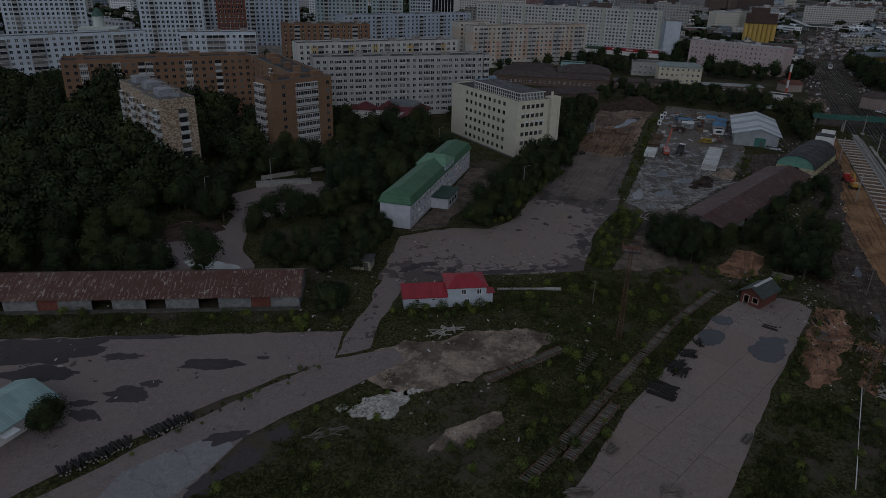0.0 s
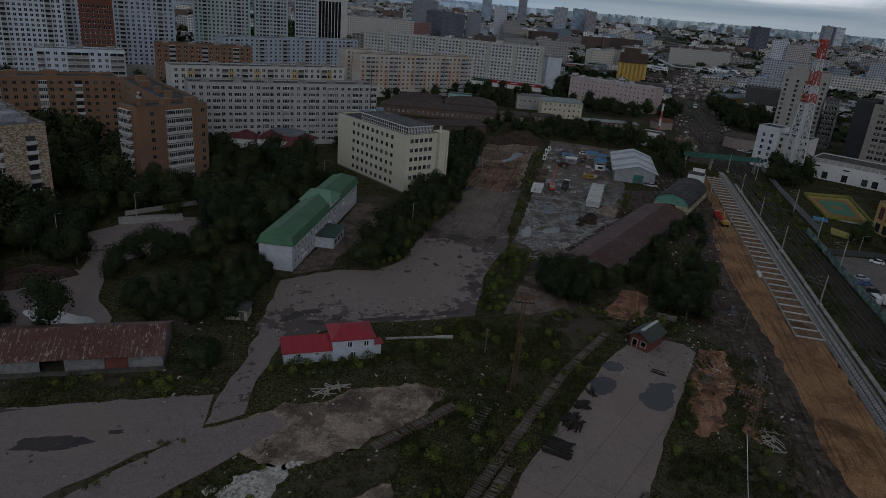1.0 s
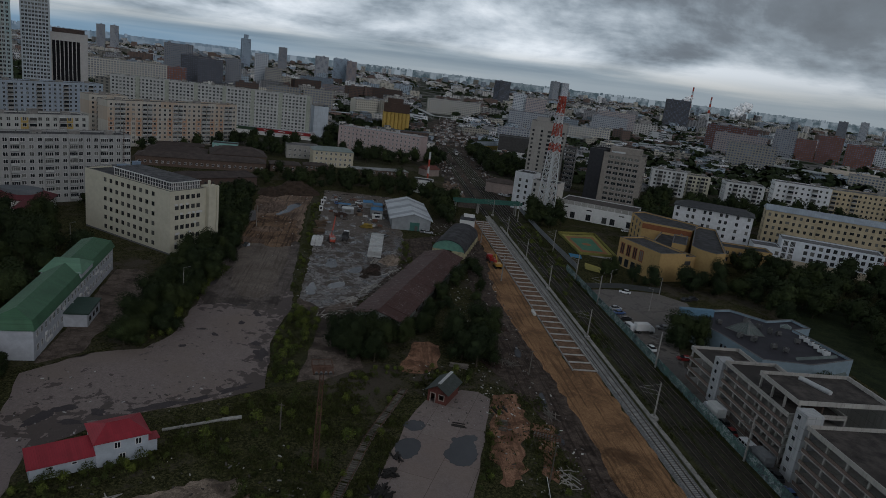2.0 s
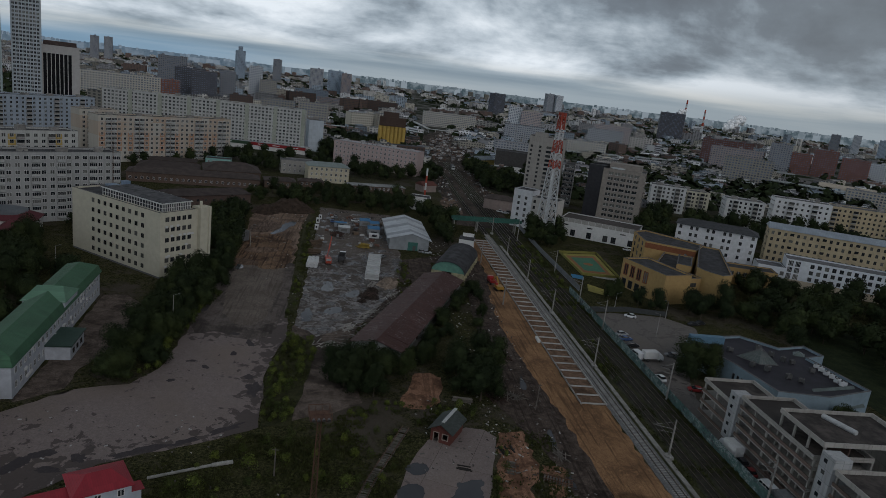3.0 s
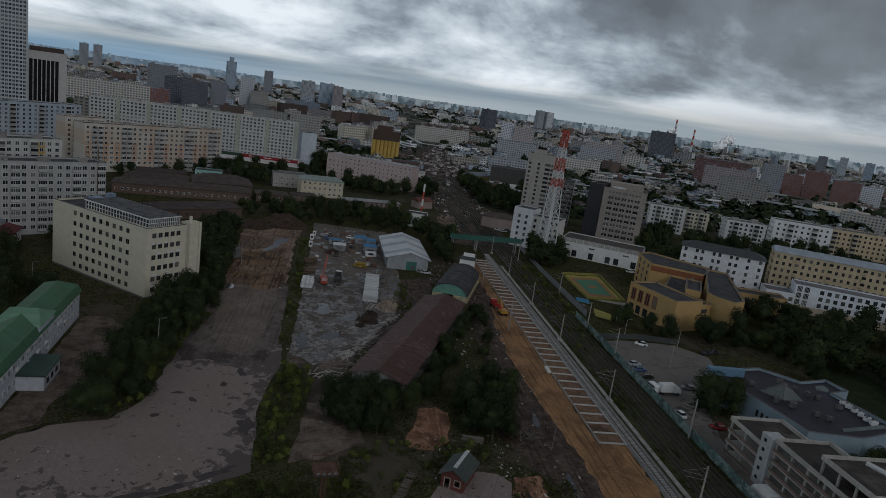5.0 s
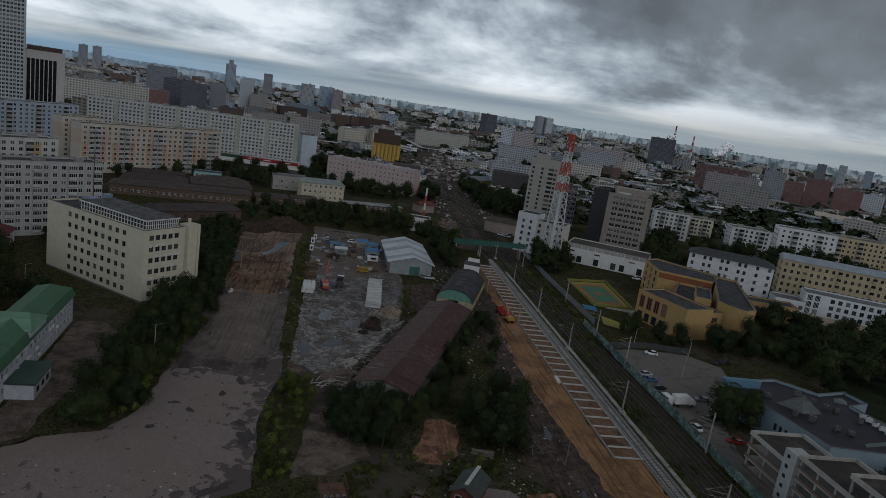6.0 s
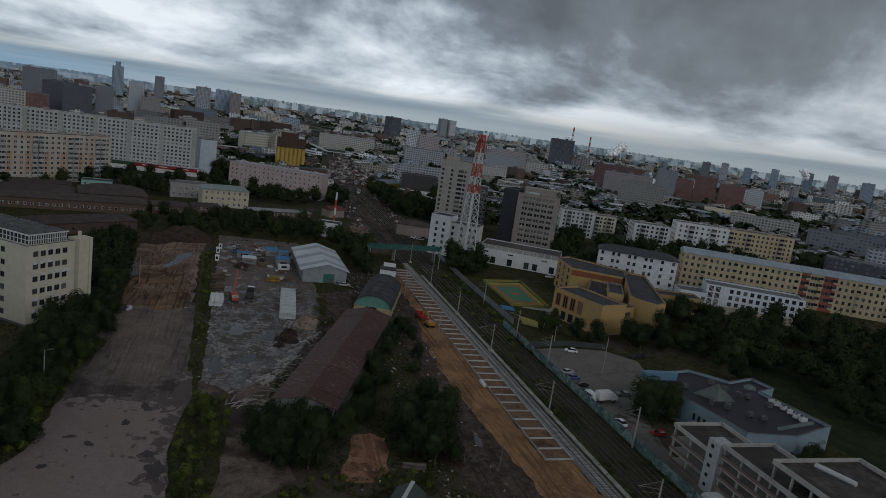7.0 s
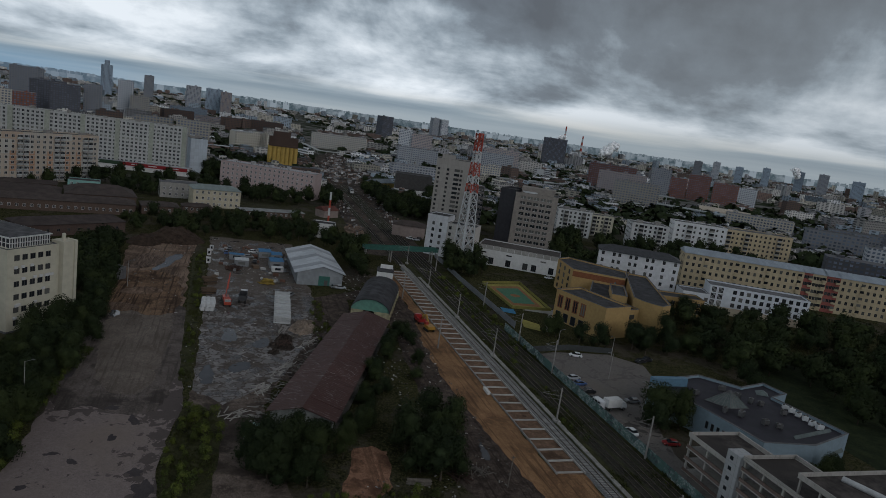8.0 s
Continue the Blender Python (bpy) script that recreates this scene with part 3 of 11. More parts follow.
# ---------------------------------------------------------------- windows and blocks
def window_data(w, h, frame=FRAMEW, glass=GLASS, mull=1, sash=0.09, proud=0.05):
    """Shared window mesh: frame ring with depth, mullions and a pane set back; local x across, z up, faces -y."""
    bm = bmesh.new()
    for x0, x1, z0, z1 in ((-w / 2, -w / 2 + sash, 0, h), (w / 2 - sash, w / 2, 0, h), (-w / 2 + sash, w / 2 - sash, 0, sash), (-w / 2 + sash, w / 2 - sash, h - sash, h)):
        box(bm, x0, x1, -proud, 0.02, z0, z1, 0)
    for i in range(mull):
        x = -w / 2 + w * (i + 1) / (mull + 1)
        box(bm, x - sash / 2, x + sash / 2, -proud * 0.9, 0.02, sash, h - sash, 0)
    quad(bm, (-w / 2, -0.012, 0), (w / 2, -0.012, 0), (w / 2, -0.012, h), (-w / 2, -0.012, h), 1)
    return mesh_of("window", bm, frame, glass)


def balcony_data(w, h, d=1.0, rail=CONCRETE, frame=FRAMEW, glass=GLASS, glazed=True):
    """A balcony with slab, parapet and glazing above it; faces -y."""
    bm = bmesh.new()
    box(bm, -w / 2, w / 2, -d, 0, 0, 0.16, 0)
    box(bm, -w / 2, w / 2, -d, -d + 0.08, 0.16, 1.05, 0)
    for s in (-1, 1):
        box(bm, s * w / 2 - 0.04, s * w / 2 + 0.04, -d + 0.08, 0, 0.16, 1.05, 0)
    if glazed:
        quad(bm, (-w / 2 + 0.04, -d + 0.05, 1.05), (w / 2 - 0.04, -d + 0.05, 1.05), (w / 2 - 0.04, -d + 0.05, h), (-w / 2 + 0.04, -d + 0.05, h), 2)
        for i in range(5):
            x = -w / 2 + w * i / 4
            box(bm, x - 0.04, x + 0.04, -d + 0.02, -d + 0.09, 1.05, h, 1)
        box(bm, -w / 2, w / 2, -d, 0, h, h + 0.08, 1)
    else:
        quad(bm, (-w / 2 + 0.1, -0.02, 0.2), (w / 2 - 0.1, -0.02, 0.2), (w / 2 - 0.1, -0.02, h), (-w / 2 + 0.1, -0.02, h), 2)
    return mesh_of("balcony", bm, rail, frame, glass)


def fill_facade(root, length, origin, turn, pattern, storeys, z0, sh, kinds, margin=1.0, skip=()):
    """Sets windows and balconies, each a part, in the bays of one facade. pattern: a letter a bay, looked up in kinds."""
    base = Matrix.Translation((*origin, 0)) @ Matrix.Rotation(radians(turn), 4, "Z")
    n = len(pattern)
    pitch = (length - 2 * margin) / n
    for s in range(storeys):
        for i, ch in enumerate(pattern):
            if ch not in kinds or (s, i) in skip:
                continue
            nm, data, dz = kinds[ch]
            o = new(nm, data)
            o.parent = root
            o.matrix_basis = base @ Matrix.Translation((margin + pitch * (i + 0.5), -0.004, z0 + s * sh + dz))


def ring_wall(bm, outer, inner, z0, z1, mi=0):
    """One closed wall round a plan, with thickness."""
    ob, ot = [bm.verts.new((x, y, z0)) for x, y in outer], [bm.verts.new((x, y, z1)) for x, y in outer]
    ib, it = [bm.verts.new((x, y, z0)) for x, y in inner], [bm.verts.new((x, y, z1)) for x, y in inner]
    n = len(outer)
    for i in range(n):
        j = (i + 1) % n
        for f in ((ob[i], ob[j], ot[j], ot[i]), (ib[j], ib[i], it[i], it[j]), (ot[i], ot[j], it[j], it[i]), (ob[j], ob[i], ib[i], ib[j])):
            bm.faces.new(f).material_index = mi


def inset(pts, d):
    """A plan outline moved inwards by d (counter-clockwise outline)."""
    out = []
    n = len(pts)
    for i in range(n):
        p, q, r = Vector(pts[i - 1]), Vector(pts[i]), Vector(pts[(i + 1) % n])
        a, b = (q - p).normalized(), (r - q).normalized()
        na, nb = Vector((-a.y, a.x)), Vector((-b.y, b.x))
        k = (na + nb).normalized()
        out.append(tuple(q + k * (d / max(0.35, k.dot(na)))))
    return out


def prism_block(name, pts, h, wall, label, category, roof=TAR, parapet=0.6, z0=0.0, group=""):
    """A flat-roofed block over any plan (counter-clockwise), with parapet, deck and coping."""
    cx, cy = sum(p[0] for p in pts) / len(pts), sum(p[1] for p in pts) / len(pts)
    loc = [(x - cx, y - cy) for x, y in pts]
    root = thing(name, pose(cx, cy, 0), label, category, group)
    bm = bmesh.new()
    ring_wall(bm, loc, inset(loc, 0.35), z0, h + parapet)
    part("wall", bm, wall, root)
    bm = bmesh.new()
    poly(bm, inset(loc, 0.352), h - 0.3, h)
    if z0:
        bm.faces.new([bm.verts.new((x, y, z0 + 0.05)) for x, y in inset(loc, 0.352)[::-1]])
    part("roof", bm, roof, root)
    bm = bmesh.new()
    ring_wall(bm, inset(loc, -0.08), inset(loc, 0.42), h + parapet + 0.002, h + parapet + 0.1)
    part("coping", bm, GREYTAR, root)
    return root


def window_row_data(n, pitch, w, hgt, frame=FRAMEW, glass=GLASS, bal=()):
    """One storey's run of windows, shared between the storeys of a distant block."""
    bm = bmesh.new()
    for i in range(n):
        x = pitch * (i + 0.5)
        if i in bal:
            box(bm, x - pitch * 0.48, x + pitch * 0.48, -1.0, 0, -0.9, 0.1, 2)
            quad(bm, (x - pitch * 0.46, -0.96, 0.1), (x + pitch * 0.46, -0.96, 0.1), (x + pitch * 0.46, -0.96, hgt), (x - pitch * 0.46, -0.96, hgt), 1)
            box(bm, x - pitch * 0.48, x + pitch * 0.48, -1.02, 0, hgt, hgt + 0.15, 0)
            continue
        box(bm, x - w / 2, x + w / 2, -0.05, 0, -0.08, 0, 0)
        box(bm, x - 0.05, x + 0.05, -0.05, 0, 0, hgt, 0)
        quad(bm, (x - w / 2, -0.02, 0), (x + w / 2, -0.02, 0), (x + w / 2, -0.02, hgt), (x - w / 2, -0.02, hgt), 1)
    return mesh_of("window_row", bm, frame, glass, CONCRETE)


def window_rows(root, length, origin, turn, n, storeys, z0, sh, w=1.5, hgt=1.5, margin=1.0, frame=FRAMEW, glass=GLASS, bal=()):
    data = window_row_data(n, (length - 2 * margin) / n, w, hgt, frame, glass, bal)
    base = Matrix.Translation((*origin, 0)) @ Matrix.Rotation(radians(turn), 4, "Z")
    for s in range(storeys):
        o = new("window_row", data)
        o["kind"] = "stuff"
        o.parent = root
        o.matrix_basis = base @ Matrix.Translation((margin, -0.004, z0 + s * sh + 0.95))


def flat_block(name, a, b, depth, h, wall, label, category="apartment block", roof=TAR, parapet=0.7, plinth=None, plinth_h=0.0, group=""):
    """A flat-roofed block on the front line a-b, with parapet and roof deck. Returns its root and its length."""
    a, b = Vector(a), Vector(b)
    d = b - a
    root = thing(name, pose(a.x, a.y, 0, 0, 0, math.degrees(math.atan2(d.y, d.x))), label, category, group)
    L, t = d.length, 0.35
    bm = bmesh.new()
    z0 = plinth_h
    ring_wall(bm, [(0, 0), (L, 0), (L, depth), (0, depth)], [(t, t), (L - t, t), (L - t, depth - t), (t, depth - t)], z0, h + parapet)
    part("wall", bm, wall, root)
    if plinth_h:
        bm = bmesh.new()
        box(bm, 0.05, L - 0.05, 0.05, depth - 0.05, 0, plinth_h - 0.003)
        part("plinth", bm, plinth or OLDCONC, root)
    bm = bmesh.new()
    box(bm, t, L - t, t, depth - t, h - 0.3, h)
    part("roof", bm, roof, root)
    bm = bmesh.new()
    c, i = 0.06, t + 0.06
    ring_wall(bm, [(-c, -c), (L + c, -c), (L + c, depth + c), (-c, depth + c)], [(i, i), (L - i, i), (L - i, depth - i), (i, depth - i)], h + parapet + 0.002, h + parapet + 0.09)
    part("coping", bm, GREYTAR, root)
    return root, L


def roof_clutter(root, L, depth, h, n, seed, mat=OLDCONC):
    """Lift heads, vents and hatches on a flat roof."""
    r = random.Random(seed)
    for i in range(n):
        x, y = L * (i + 0.5) / n + r.uniform(-1, 1), depth * r.uniform(0.35, 0.6)
        w, d, t = r.uniform(2, 4.5), r.uniform(2, 3.5), r.uniform(1.3, 2.6)
        bm = bmesh.new()
        box(bm, x - w / 2, x + w / 2, y - d / 2, y + d / 2, h, h + t)
        box(bm, x - w / 2 - 0.2, x + w / 2 + 0.2, y - d / 2 - 0.2, y + d / 2 + 0.2, h + t, h + t + 0.15)
        part("roof_hut", bm, mat, root)
    bm = bmesh.new()
    for i in range(n * 3):
        x, y = r.uniform(1, L - 1), r.uniform(1.5, depth - 1.5)
        tube(bm, (x, y, h), (x, y, h + r.uniform(0.6, 1.2)), 0.2, n=6)
    if n:
        part("vent_pipe", bm, GREYTAR, root)


def hip_roof(bm, L, D, z, rise, over=0.6, hip=None, mi=0, th=0.15):
    """A hipped (hip > 0) or gabled (hip = 0) roof over a rectangle, with eaves thickness."""
    hip = D / 2 if hip is None else hip
    o = over
    e = [(-o, -o, z), (L + o, -o, z), (L + o, D + o, z), (-o, D + o, z)]
    r = [(-o + hip, D / 2, z + rise), (L + o - hip, D / 2, z + rise)]
    ev, lv = [bm.verts.new(p) for p in e], [bm.verts.new((p[0], p[1], p[2] - th)) for p in e]
    rv = [bm.verts.new(p) for p in r]
    for f in ((ev[0], ev[1], rv[1], rv[0]), (ev[1], ev[2], rv[1]), (ev[2], ev[3], rv[0], rv[1]), (ev[3], ev[0], rv[0])):
        bm.faces.new(f).material_index = mi
    for i in range(4):
        j = (i + 1) % 4
        bm.faces.new((lv[i], lv[j], ev[j], ev[i])).material_index = mi
    bm.faces.new(lv[::-1]).material_index = mi


# ---------------------------------------------------------------- ground
bm = bmesh.new()
bmesh.ops.create_circle(bm, cap_ends=True, segments=96, radius=4980)
solid("ground", bm, GROUND, "dark weedy ground and city floor reaching the horizon", "ground", kind="structure", m=pose(0, 300, 0))

PLAZA_O = [(-64, 121), (-57, 95), (-50, 92), (-39, 105.5), (-22, 115), (-13.5, 121), (-15.5, 150), (-13, 172), (-14.5, 184), (-17, 206), (-18, 216), (-28, 224), (-34, 220), (-36.5, 205), (-40, 165), (-40, 146), (-44, 137), (-54, 133)]
sheet("pavement_plaza", PLAZA_O, 0.06, PLAZA, "wide cracked grey asphalt yard with damp patches", "pavement", 0.9, seed=1)
MUD_O = [(-38, 204), (-30, 212), (-17.5, 205), (-19, 250), (-21.5, 300), (-20, 345), (-36, 352), (-47, 322), (-44, 290), (-40, 250)]
sheet("dirt_field", MUD_O, 0.05, MUD, "brown churned mud with wheel ruts", "bare soil", 1.2, seed=2)
WETSOIL = dirt_mat("wet_dark_soil", (0.080, 0.067, 0.061), (0.158, 0.134, 0.120), 0.16, wet=1.2, ruts=0.4)
TONGUE = dirt_mat("packed_pale_soil", (0.118, 0.098, 0.083), (0.190, 0.160, 0.137), 0.12, ruts=0.45, rot=radians(-6))
OCHRE = dirt_mat("ochre_rutted_mud", (0.080, 0.050, 0.034), (0.235, 0.152, 0.095), 0.16, ruts=0.9, rot=radians(62), wet=0.9)
sheet("dirt_wet_margin", [(-40, 168), (-31, 171), (-23, 166), (-17, 170), (-15.5, 200), (-17.5, 236), (-20.5, 252), (-39, 252), (-42, 225), (-40.5, 200)], 0.068, WETSOIL, "dark wet soil and broken asphalt round a packed tongue", "bare soil", 2.2, 1.6, seed=33, smooth=1)
sheet("dirt_packed_tongue", [(-25, 175.5), (-31, 179), (-35, 192), (-36, 210), (-40, 236), (-31, 246), (-21, 240), (-20, 215), (-20.5, 194), (-21, 180)], 0.074, TONGUE, "pale packed soil with turning wheel marks", "bare soil", 1.6, 1.5, seed=34, smooth=2)
sheet("dirt_ochre_ruts", [(-40.5, 232), (-33, 237), (-26, 231), (-20, 238), (-20.5, 262), (-24, 282), (-38, 287), (-43, 268), (-42, 248)], 0.079, OCHRE, "ochre mud churned by wheels", "bare soil", 2.4, 1.5, seed=35, smooth=1)
YARD_O = [(-12, 180), (-5, 172), (8, 186), (20, 222), (24, 262), (23, 300), (22, 352), (-16, 356), (-15, 318), (-13, 260), (-12.5, 215)]
sheet("pavement_storage_yard", YARD_O, 0.055, YARD, "broken wet asphalt of a storage yard", "pavement", 1.0, seed=3)
sheet("dirt_yard_neck", [(-13, 168), (-9, 150), (-8, 130), (-9.5, 124), (-1, 126.5), (8, 134.5), (6, 142), (2.4, 156), (4, 172), (8, 186), (-4, 175), (-11.5, 181)], 0.045, NECK, "trampled brown soil and broken asphalt", "bare soil", 1.3, seed=4)
LOT_A = [(-125, 29), (-97, 12), (-72, 8), (-69, 17), (-59, 42.5), (-48.5, 61), (-52, 70.5), (-82, 54.5), (-110, 40), (-128, 33)]
sheet("pavement_lot_upper", LOT_A, 0.05, LOT, "grey asphalt lot with dark stains", "pavement", 0.7, seed=5)
LOT_B = [(-70, 6), (-48, 8), (-49, 22), (-49.5, 36), (-42, 52), (-36, 66), (-40, 69), (-49, 60.5), (-57, 42), (-66.5, 15)]
sheet("pavement_lot_lower", LOT_B, 0.06, LOT, "grey asphalt lane with puddles", "pavement", 0.6, seed=6)
sheet("road_lane", [(-51, 70), (-48.5, 62), (-44, 67), (-47.5, 80), (-50.5, 97), (-56.5, 97), (-55, 90), (-52.5, 82)], 0.07, LOT, "broken asphalt lane curving between sheds", "road", 0.8, seed=7)
STRIP_O = [(-8, 22), (12, 30), (21.5, 54), (28.5, 87), (33.5, 106), (37.5, 122), (35, 125), (31, 125.5), (22, 119.5), (17.6, 110), (14, 99), (9.6, 84), (4.6, 67), (1.0, 47)]
sheet("pavement_slab_road", STRIP_O, 0.08, SLABS, "long strip of pale concrete slabs with weeds in the joints", "pavement", 0.35, seed=8)
sheet("dirt_track_clearing", [(-44.7, 61.5), (-41, 58.1), (-33.6, 54.9), (-28.1, 59.2), (-19.5, 68), (-11.5, 84.8), (-13.7, 89.1), (-26.6, 81.9), (-41.2, 69.8)], 0.045, PALE, "pale rubble soil with dark damp hollows", "bare soil", 1.8, 1.2, seed=9, smooth=1)
sheet("dirt_pale_patch", [(-22.7, 43.8), (-19.2, 45.4), (-15.5, 50.7), (-13.3, 56.4), (-14.9, 59), (-20.4, 50.8)], 0.042, PALE, "pale gravelly bare patch among weeds", "bare soil", 1.4, 0.9, seed=10, smooth=1)
BARE = [
    [(38.4, 124.2), (36, 112), (32.9, 97.4), (34.5, 88.5), (38.4, 91), (41, 101.5), (44.6, 112), (44.0, 125)],
    [(-44.7, 61.5), (-41.2, 69.8), (-26.6, 81.9), (-13.7, 89.1), (-11.5, 84.8), (-19.5, 68), (-28.1, 59.2), (-33.6, 54.9), (-41, 58.1)],
    [(-22.7, 43.8), (-20.4, 50.8), (-14.9, 59), (-13.3, 56.4), (-15.5, 50.7), (-19.2, 45.4)],
    [(-37.1, 47.3), (-37.7, 52.1), (-31.7, 57.6), (-30.2, 55.5), (-30.8, 49.3), (-33.8, 47.1)],
]
sheet("dirt_clay_patch", [(38.4, 124.2), (36, 112), (32.9, 97.4), (34.5, 88.5), (38.4, 91), (41, 101.5), (44.6, 112), (44.0, 125)], 0.05, CLAY, "red brick-dust clay with tyre marks", "bare soil", 1.9, 1.2, seed=11)
sheet("dirt_clay_strip", [(43.2, 92), (45.3, 90), (49.4, 111), (44.9, 112)], 0.052, CLAY, "narrow strip of red clay between weeds", "bare soil", 1.5, 1.2, seed=36)
sheet("dirt_clay_clearing", [(17.4, 133.5), (17.4, 139), (20.0, 145), (21.5, 152), (25.5, 153), (28.6, 150.5), (27.4, 143), (25.8, 136), (22.4, 132.8)], 0.048, CLAY, "small reddish clay clearing", "bare soil", 0.9, 1.2, seed=12)
sheet("dirt_sand_cutting", [(58, -40), (69, -40), (69.2, 140), (62.8, 141), (62.8, 318), (58.5, 318), (58.5, 250), (54, 220), (52.3, 190), (53.5, 160), (55.8, 135), (56.8, 105), (57.3, 85), (58, 40)], 0.046, ORANGE, "orange sand roadbed beside the new track", "bare soil", 1.3, seed=13)
sheet("dirt_track_road", [(46, 40), (59.5, 40), (59, 85), (58.4, 105), (57.4, 135), (55.2, 160), (54.4, 190), (57, 214), (58.8, 250), (57, 300), (51, 300), (47.5, 250), (46, 220), (42, 165), (40, 140), (43.5, 128), (48.5, 112), (49.6, 85)], 0.042, CINDER, "dark rutted cinder track", "road", 1.2, seed=14)
sheet("pavement_car_park", [(90.5, 151), (100, 156), (106, 171), (121, 188), (126, 205), (118, 214), (98, 214.5), (90.5, 212)], 0.06, PARK, "grey asphalt car park with a turning circle", "pavement", 0.3, seed=15)
sheet("pavement_side_lane", [(89.8, 60), (94, 60), (95, 100), (97.5, 148), (101, 156), (90.3, 152)], 0.055, PARK, "narrow asphalt lane behind the fence", "pavement", 0.3, seed=16)
sheet("pavement_back_lot", [(-129, 124), (-108, 110), (-96, 140), (-103, 152), (-110, 154), (-122, 147)], 0.055, LOT, "old concrete lot between trees", "pavement", 0.9, seed=17)
BACK_LOT = [(-107, 74.5), (-119, 87.5), (-126, 96), (-124, 104.5), (-111, 107), (-117, 121.5), (-108.5, 118), (-104, 106.5), (-96, 95), (-83.5, 85.5), (-92, 81)]
sheet("pavement_back_lot_lower", BACK_LOT, 0.05, LOT, "puddled broken asphalt between trees", "pavement", 1.4, seed=18)
sheet("dirt_reddish_patch", [(-126, 96), (-124, 104.5), (-114, 107.5), (-109, 104.5), (-112.5, 96.5), (-118, 90)], 0.056, EARTHY, "reddish brown bare soil beside old asphalt", "bare soil", 1.2, seed=25)
sheet("lawn_slope", [(150, 130), (200, 120), (240, 150), (225, 215), (190, 225), (160, 200), (152, 172)], 0.04, LAWN, "dark green rough lawn behind low buildings", "lawn", 1.0, seed=19)
sheet("verge_trackside", [(73.2, -40), (89.3, -40), (89.3, 250), (92, 345), (76, 420), (73.2, 300)], 0.03, VERGE, "weedy strip with old tracks", "verge", 0.4, seed=20)
sheet("verge_median", [(-13, 121.5), (-7.5, 122), (-5, 150), (-4.5, 165), (-10, 172), (-13.2, 170), (-15.5, 150)], 0.07, VERGE, "overgrown strip of weeds between two yards", "verge", 0.6, seed=21)
sheet("verge_median_far", [(-15.5, 185), (-12.6, 184), (-13.5, 230), (-15.5, 318), (-18.5, 330), (-20.5, 312), (-17.5, 232)], 0.075, VERGE, "overgrown strip of weeds between mud and yard", "verge", 0.5, seed=22)
sheet("dirt_shed_apron", [(2, 190), (10, 186), (34, 232), (36, 262), (62, 268), (60, 292), (38, 272), (24, 262), (20, 222)], 0.04, CINDER, "dark puddled soil round the sheds", "bare soil", 0.9, seed=23)
sheet("dirt_rail_yard", [(58, 345), (92, 345), (98, 460), (112, 620), (150, 760), (175, 990), (120, 1050), (84, 900), (69, 700), (60, 500)], 0.045, YARDSOIL, "brown cinder soil of a wide railway yard", "bare soil", 2.5, 12, seed=24)
sheet("dirt_tan_patch", [(55, 372), (66, 376), (67.5, 423), (60, 430), (56, 410)], 0.06, MUD, "tan bare soil beside the tracks", "bare soil", 1.2, seed=26)
PUDDLES = [
    [(-34, 285), (-30, 288), (-27, 300), (-23.5, 312), (-27, 316), (-31, 305), (-32, 294)],
    [(16.5, 108.5), (18, 106), (21, 107), (21, 110), (18.5, 111)],
    [(14.2, 99.3), (15.0, 95.8), (18.6, 96.2), (20.2, 101.9), (17.1, 103.6), (15.4, 102.0)],
    [(23.8, 97.7), (25.2, 94.6), (28.2, 94.0), (31.4, 98.0), (30.2, 101.5), (32.4, 106.2), (28.0, 104.4), (26.4, 104.6), (25.4, 101.0)],
    [(-105.5, 83.5), (-106, 89.5), (-102, 88), (-97, 86.5), (-92, 87.5), (-88.5, 85.2), (-94.5, 82.5), (-101, 81)],
    [(-11, 186), (-9, 182), (-7.5, 188), (-8.5, 196), (-10.5, 194)],
]
PUDDLES += [
    [(-38.5, 232), (-36.5, 228), (-36, 238), (-38, 242)],
    [(48.6, 146), (50.4, 148), (51.2, 156), (49.8, 155)],
    [(-4, 190), (0, 192), (2, 197), (-1, 199), (-4, 195)],
    [(2, 208), (6, 210), (7, 217), (3, 216)],
    [(-7, 214), (-3, 212), (-2, 222), (-6, 226)],
    [(49.5, 118), (50.8, 119), (51, 127), (49.9, 126)],
    [(49.2, 103), (50.6, 104), (50.6, 110), (49.5, 109)],
]
for i, o in enumerate(PUDDLES):
    z = 0.1 if 0 < i < 4 else 0.0855
    sheet("water_puddle", o, z, WATER, "shallow rain puddle on old asphalt", "puddle", 0.9, 0.4, 40 + i, 0.03, 1)

# dark damp stains and a smooth concrete bay on the lots
rows_1 = [
    (-68.0, 49.6, 6.5, 1.8, 25),
    (-84.5, 45.0, 3.6, 1.3, 25),
    (-74.2, 36.3, 3.6, 2.3, 20),
    (-79.3, 31.5, 2.2, 0.9, 25),
    (-76.2, 29.4, 3.0, 1.4, 10),
    (-99.5, 40.5, 12.0, 5.0, 27),
    (-93.5, 34.6, 7.0, 2.6, 25),
    (-73.2, 40.6, 1.9, 1.1, 30),
    (-51.9, 34.4, 3.6, 1.5, 40),
    (-46.2, 31.2, 2.2, 3.6, -10),
    (-48.0, 25.0, 1.6, 3.2, -5),
    (-44.4, 39.0, 2.6, 1.8, 50),
    (-60.5, 55.5, 1.3, 0.7, 20),
    (-88, 51, 9, 0.9, 27),
    (-52.5, 104, 3.5, 1.6, 60),
    (-49.5, 108, 2.2, 1.2, 20),
]
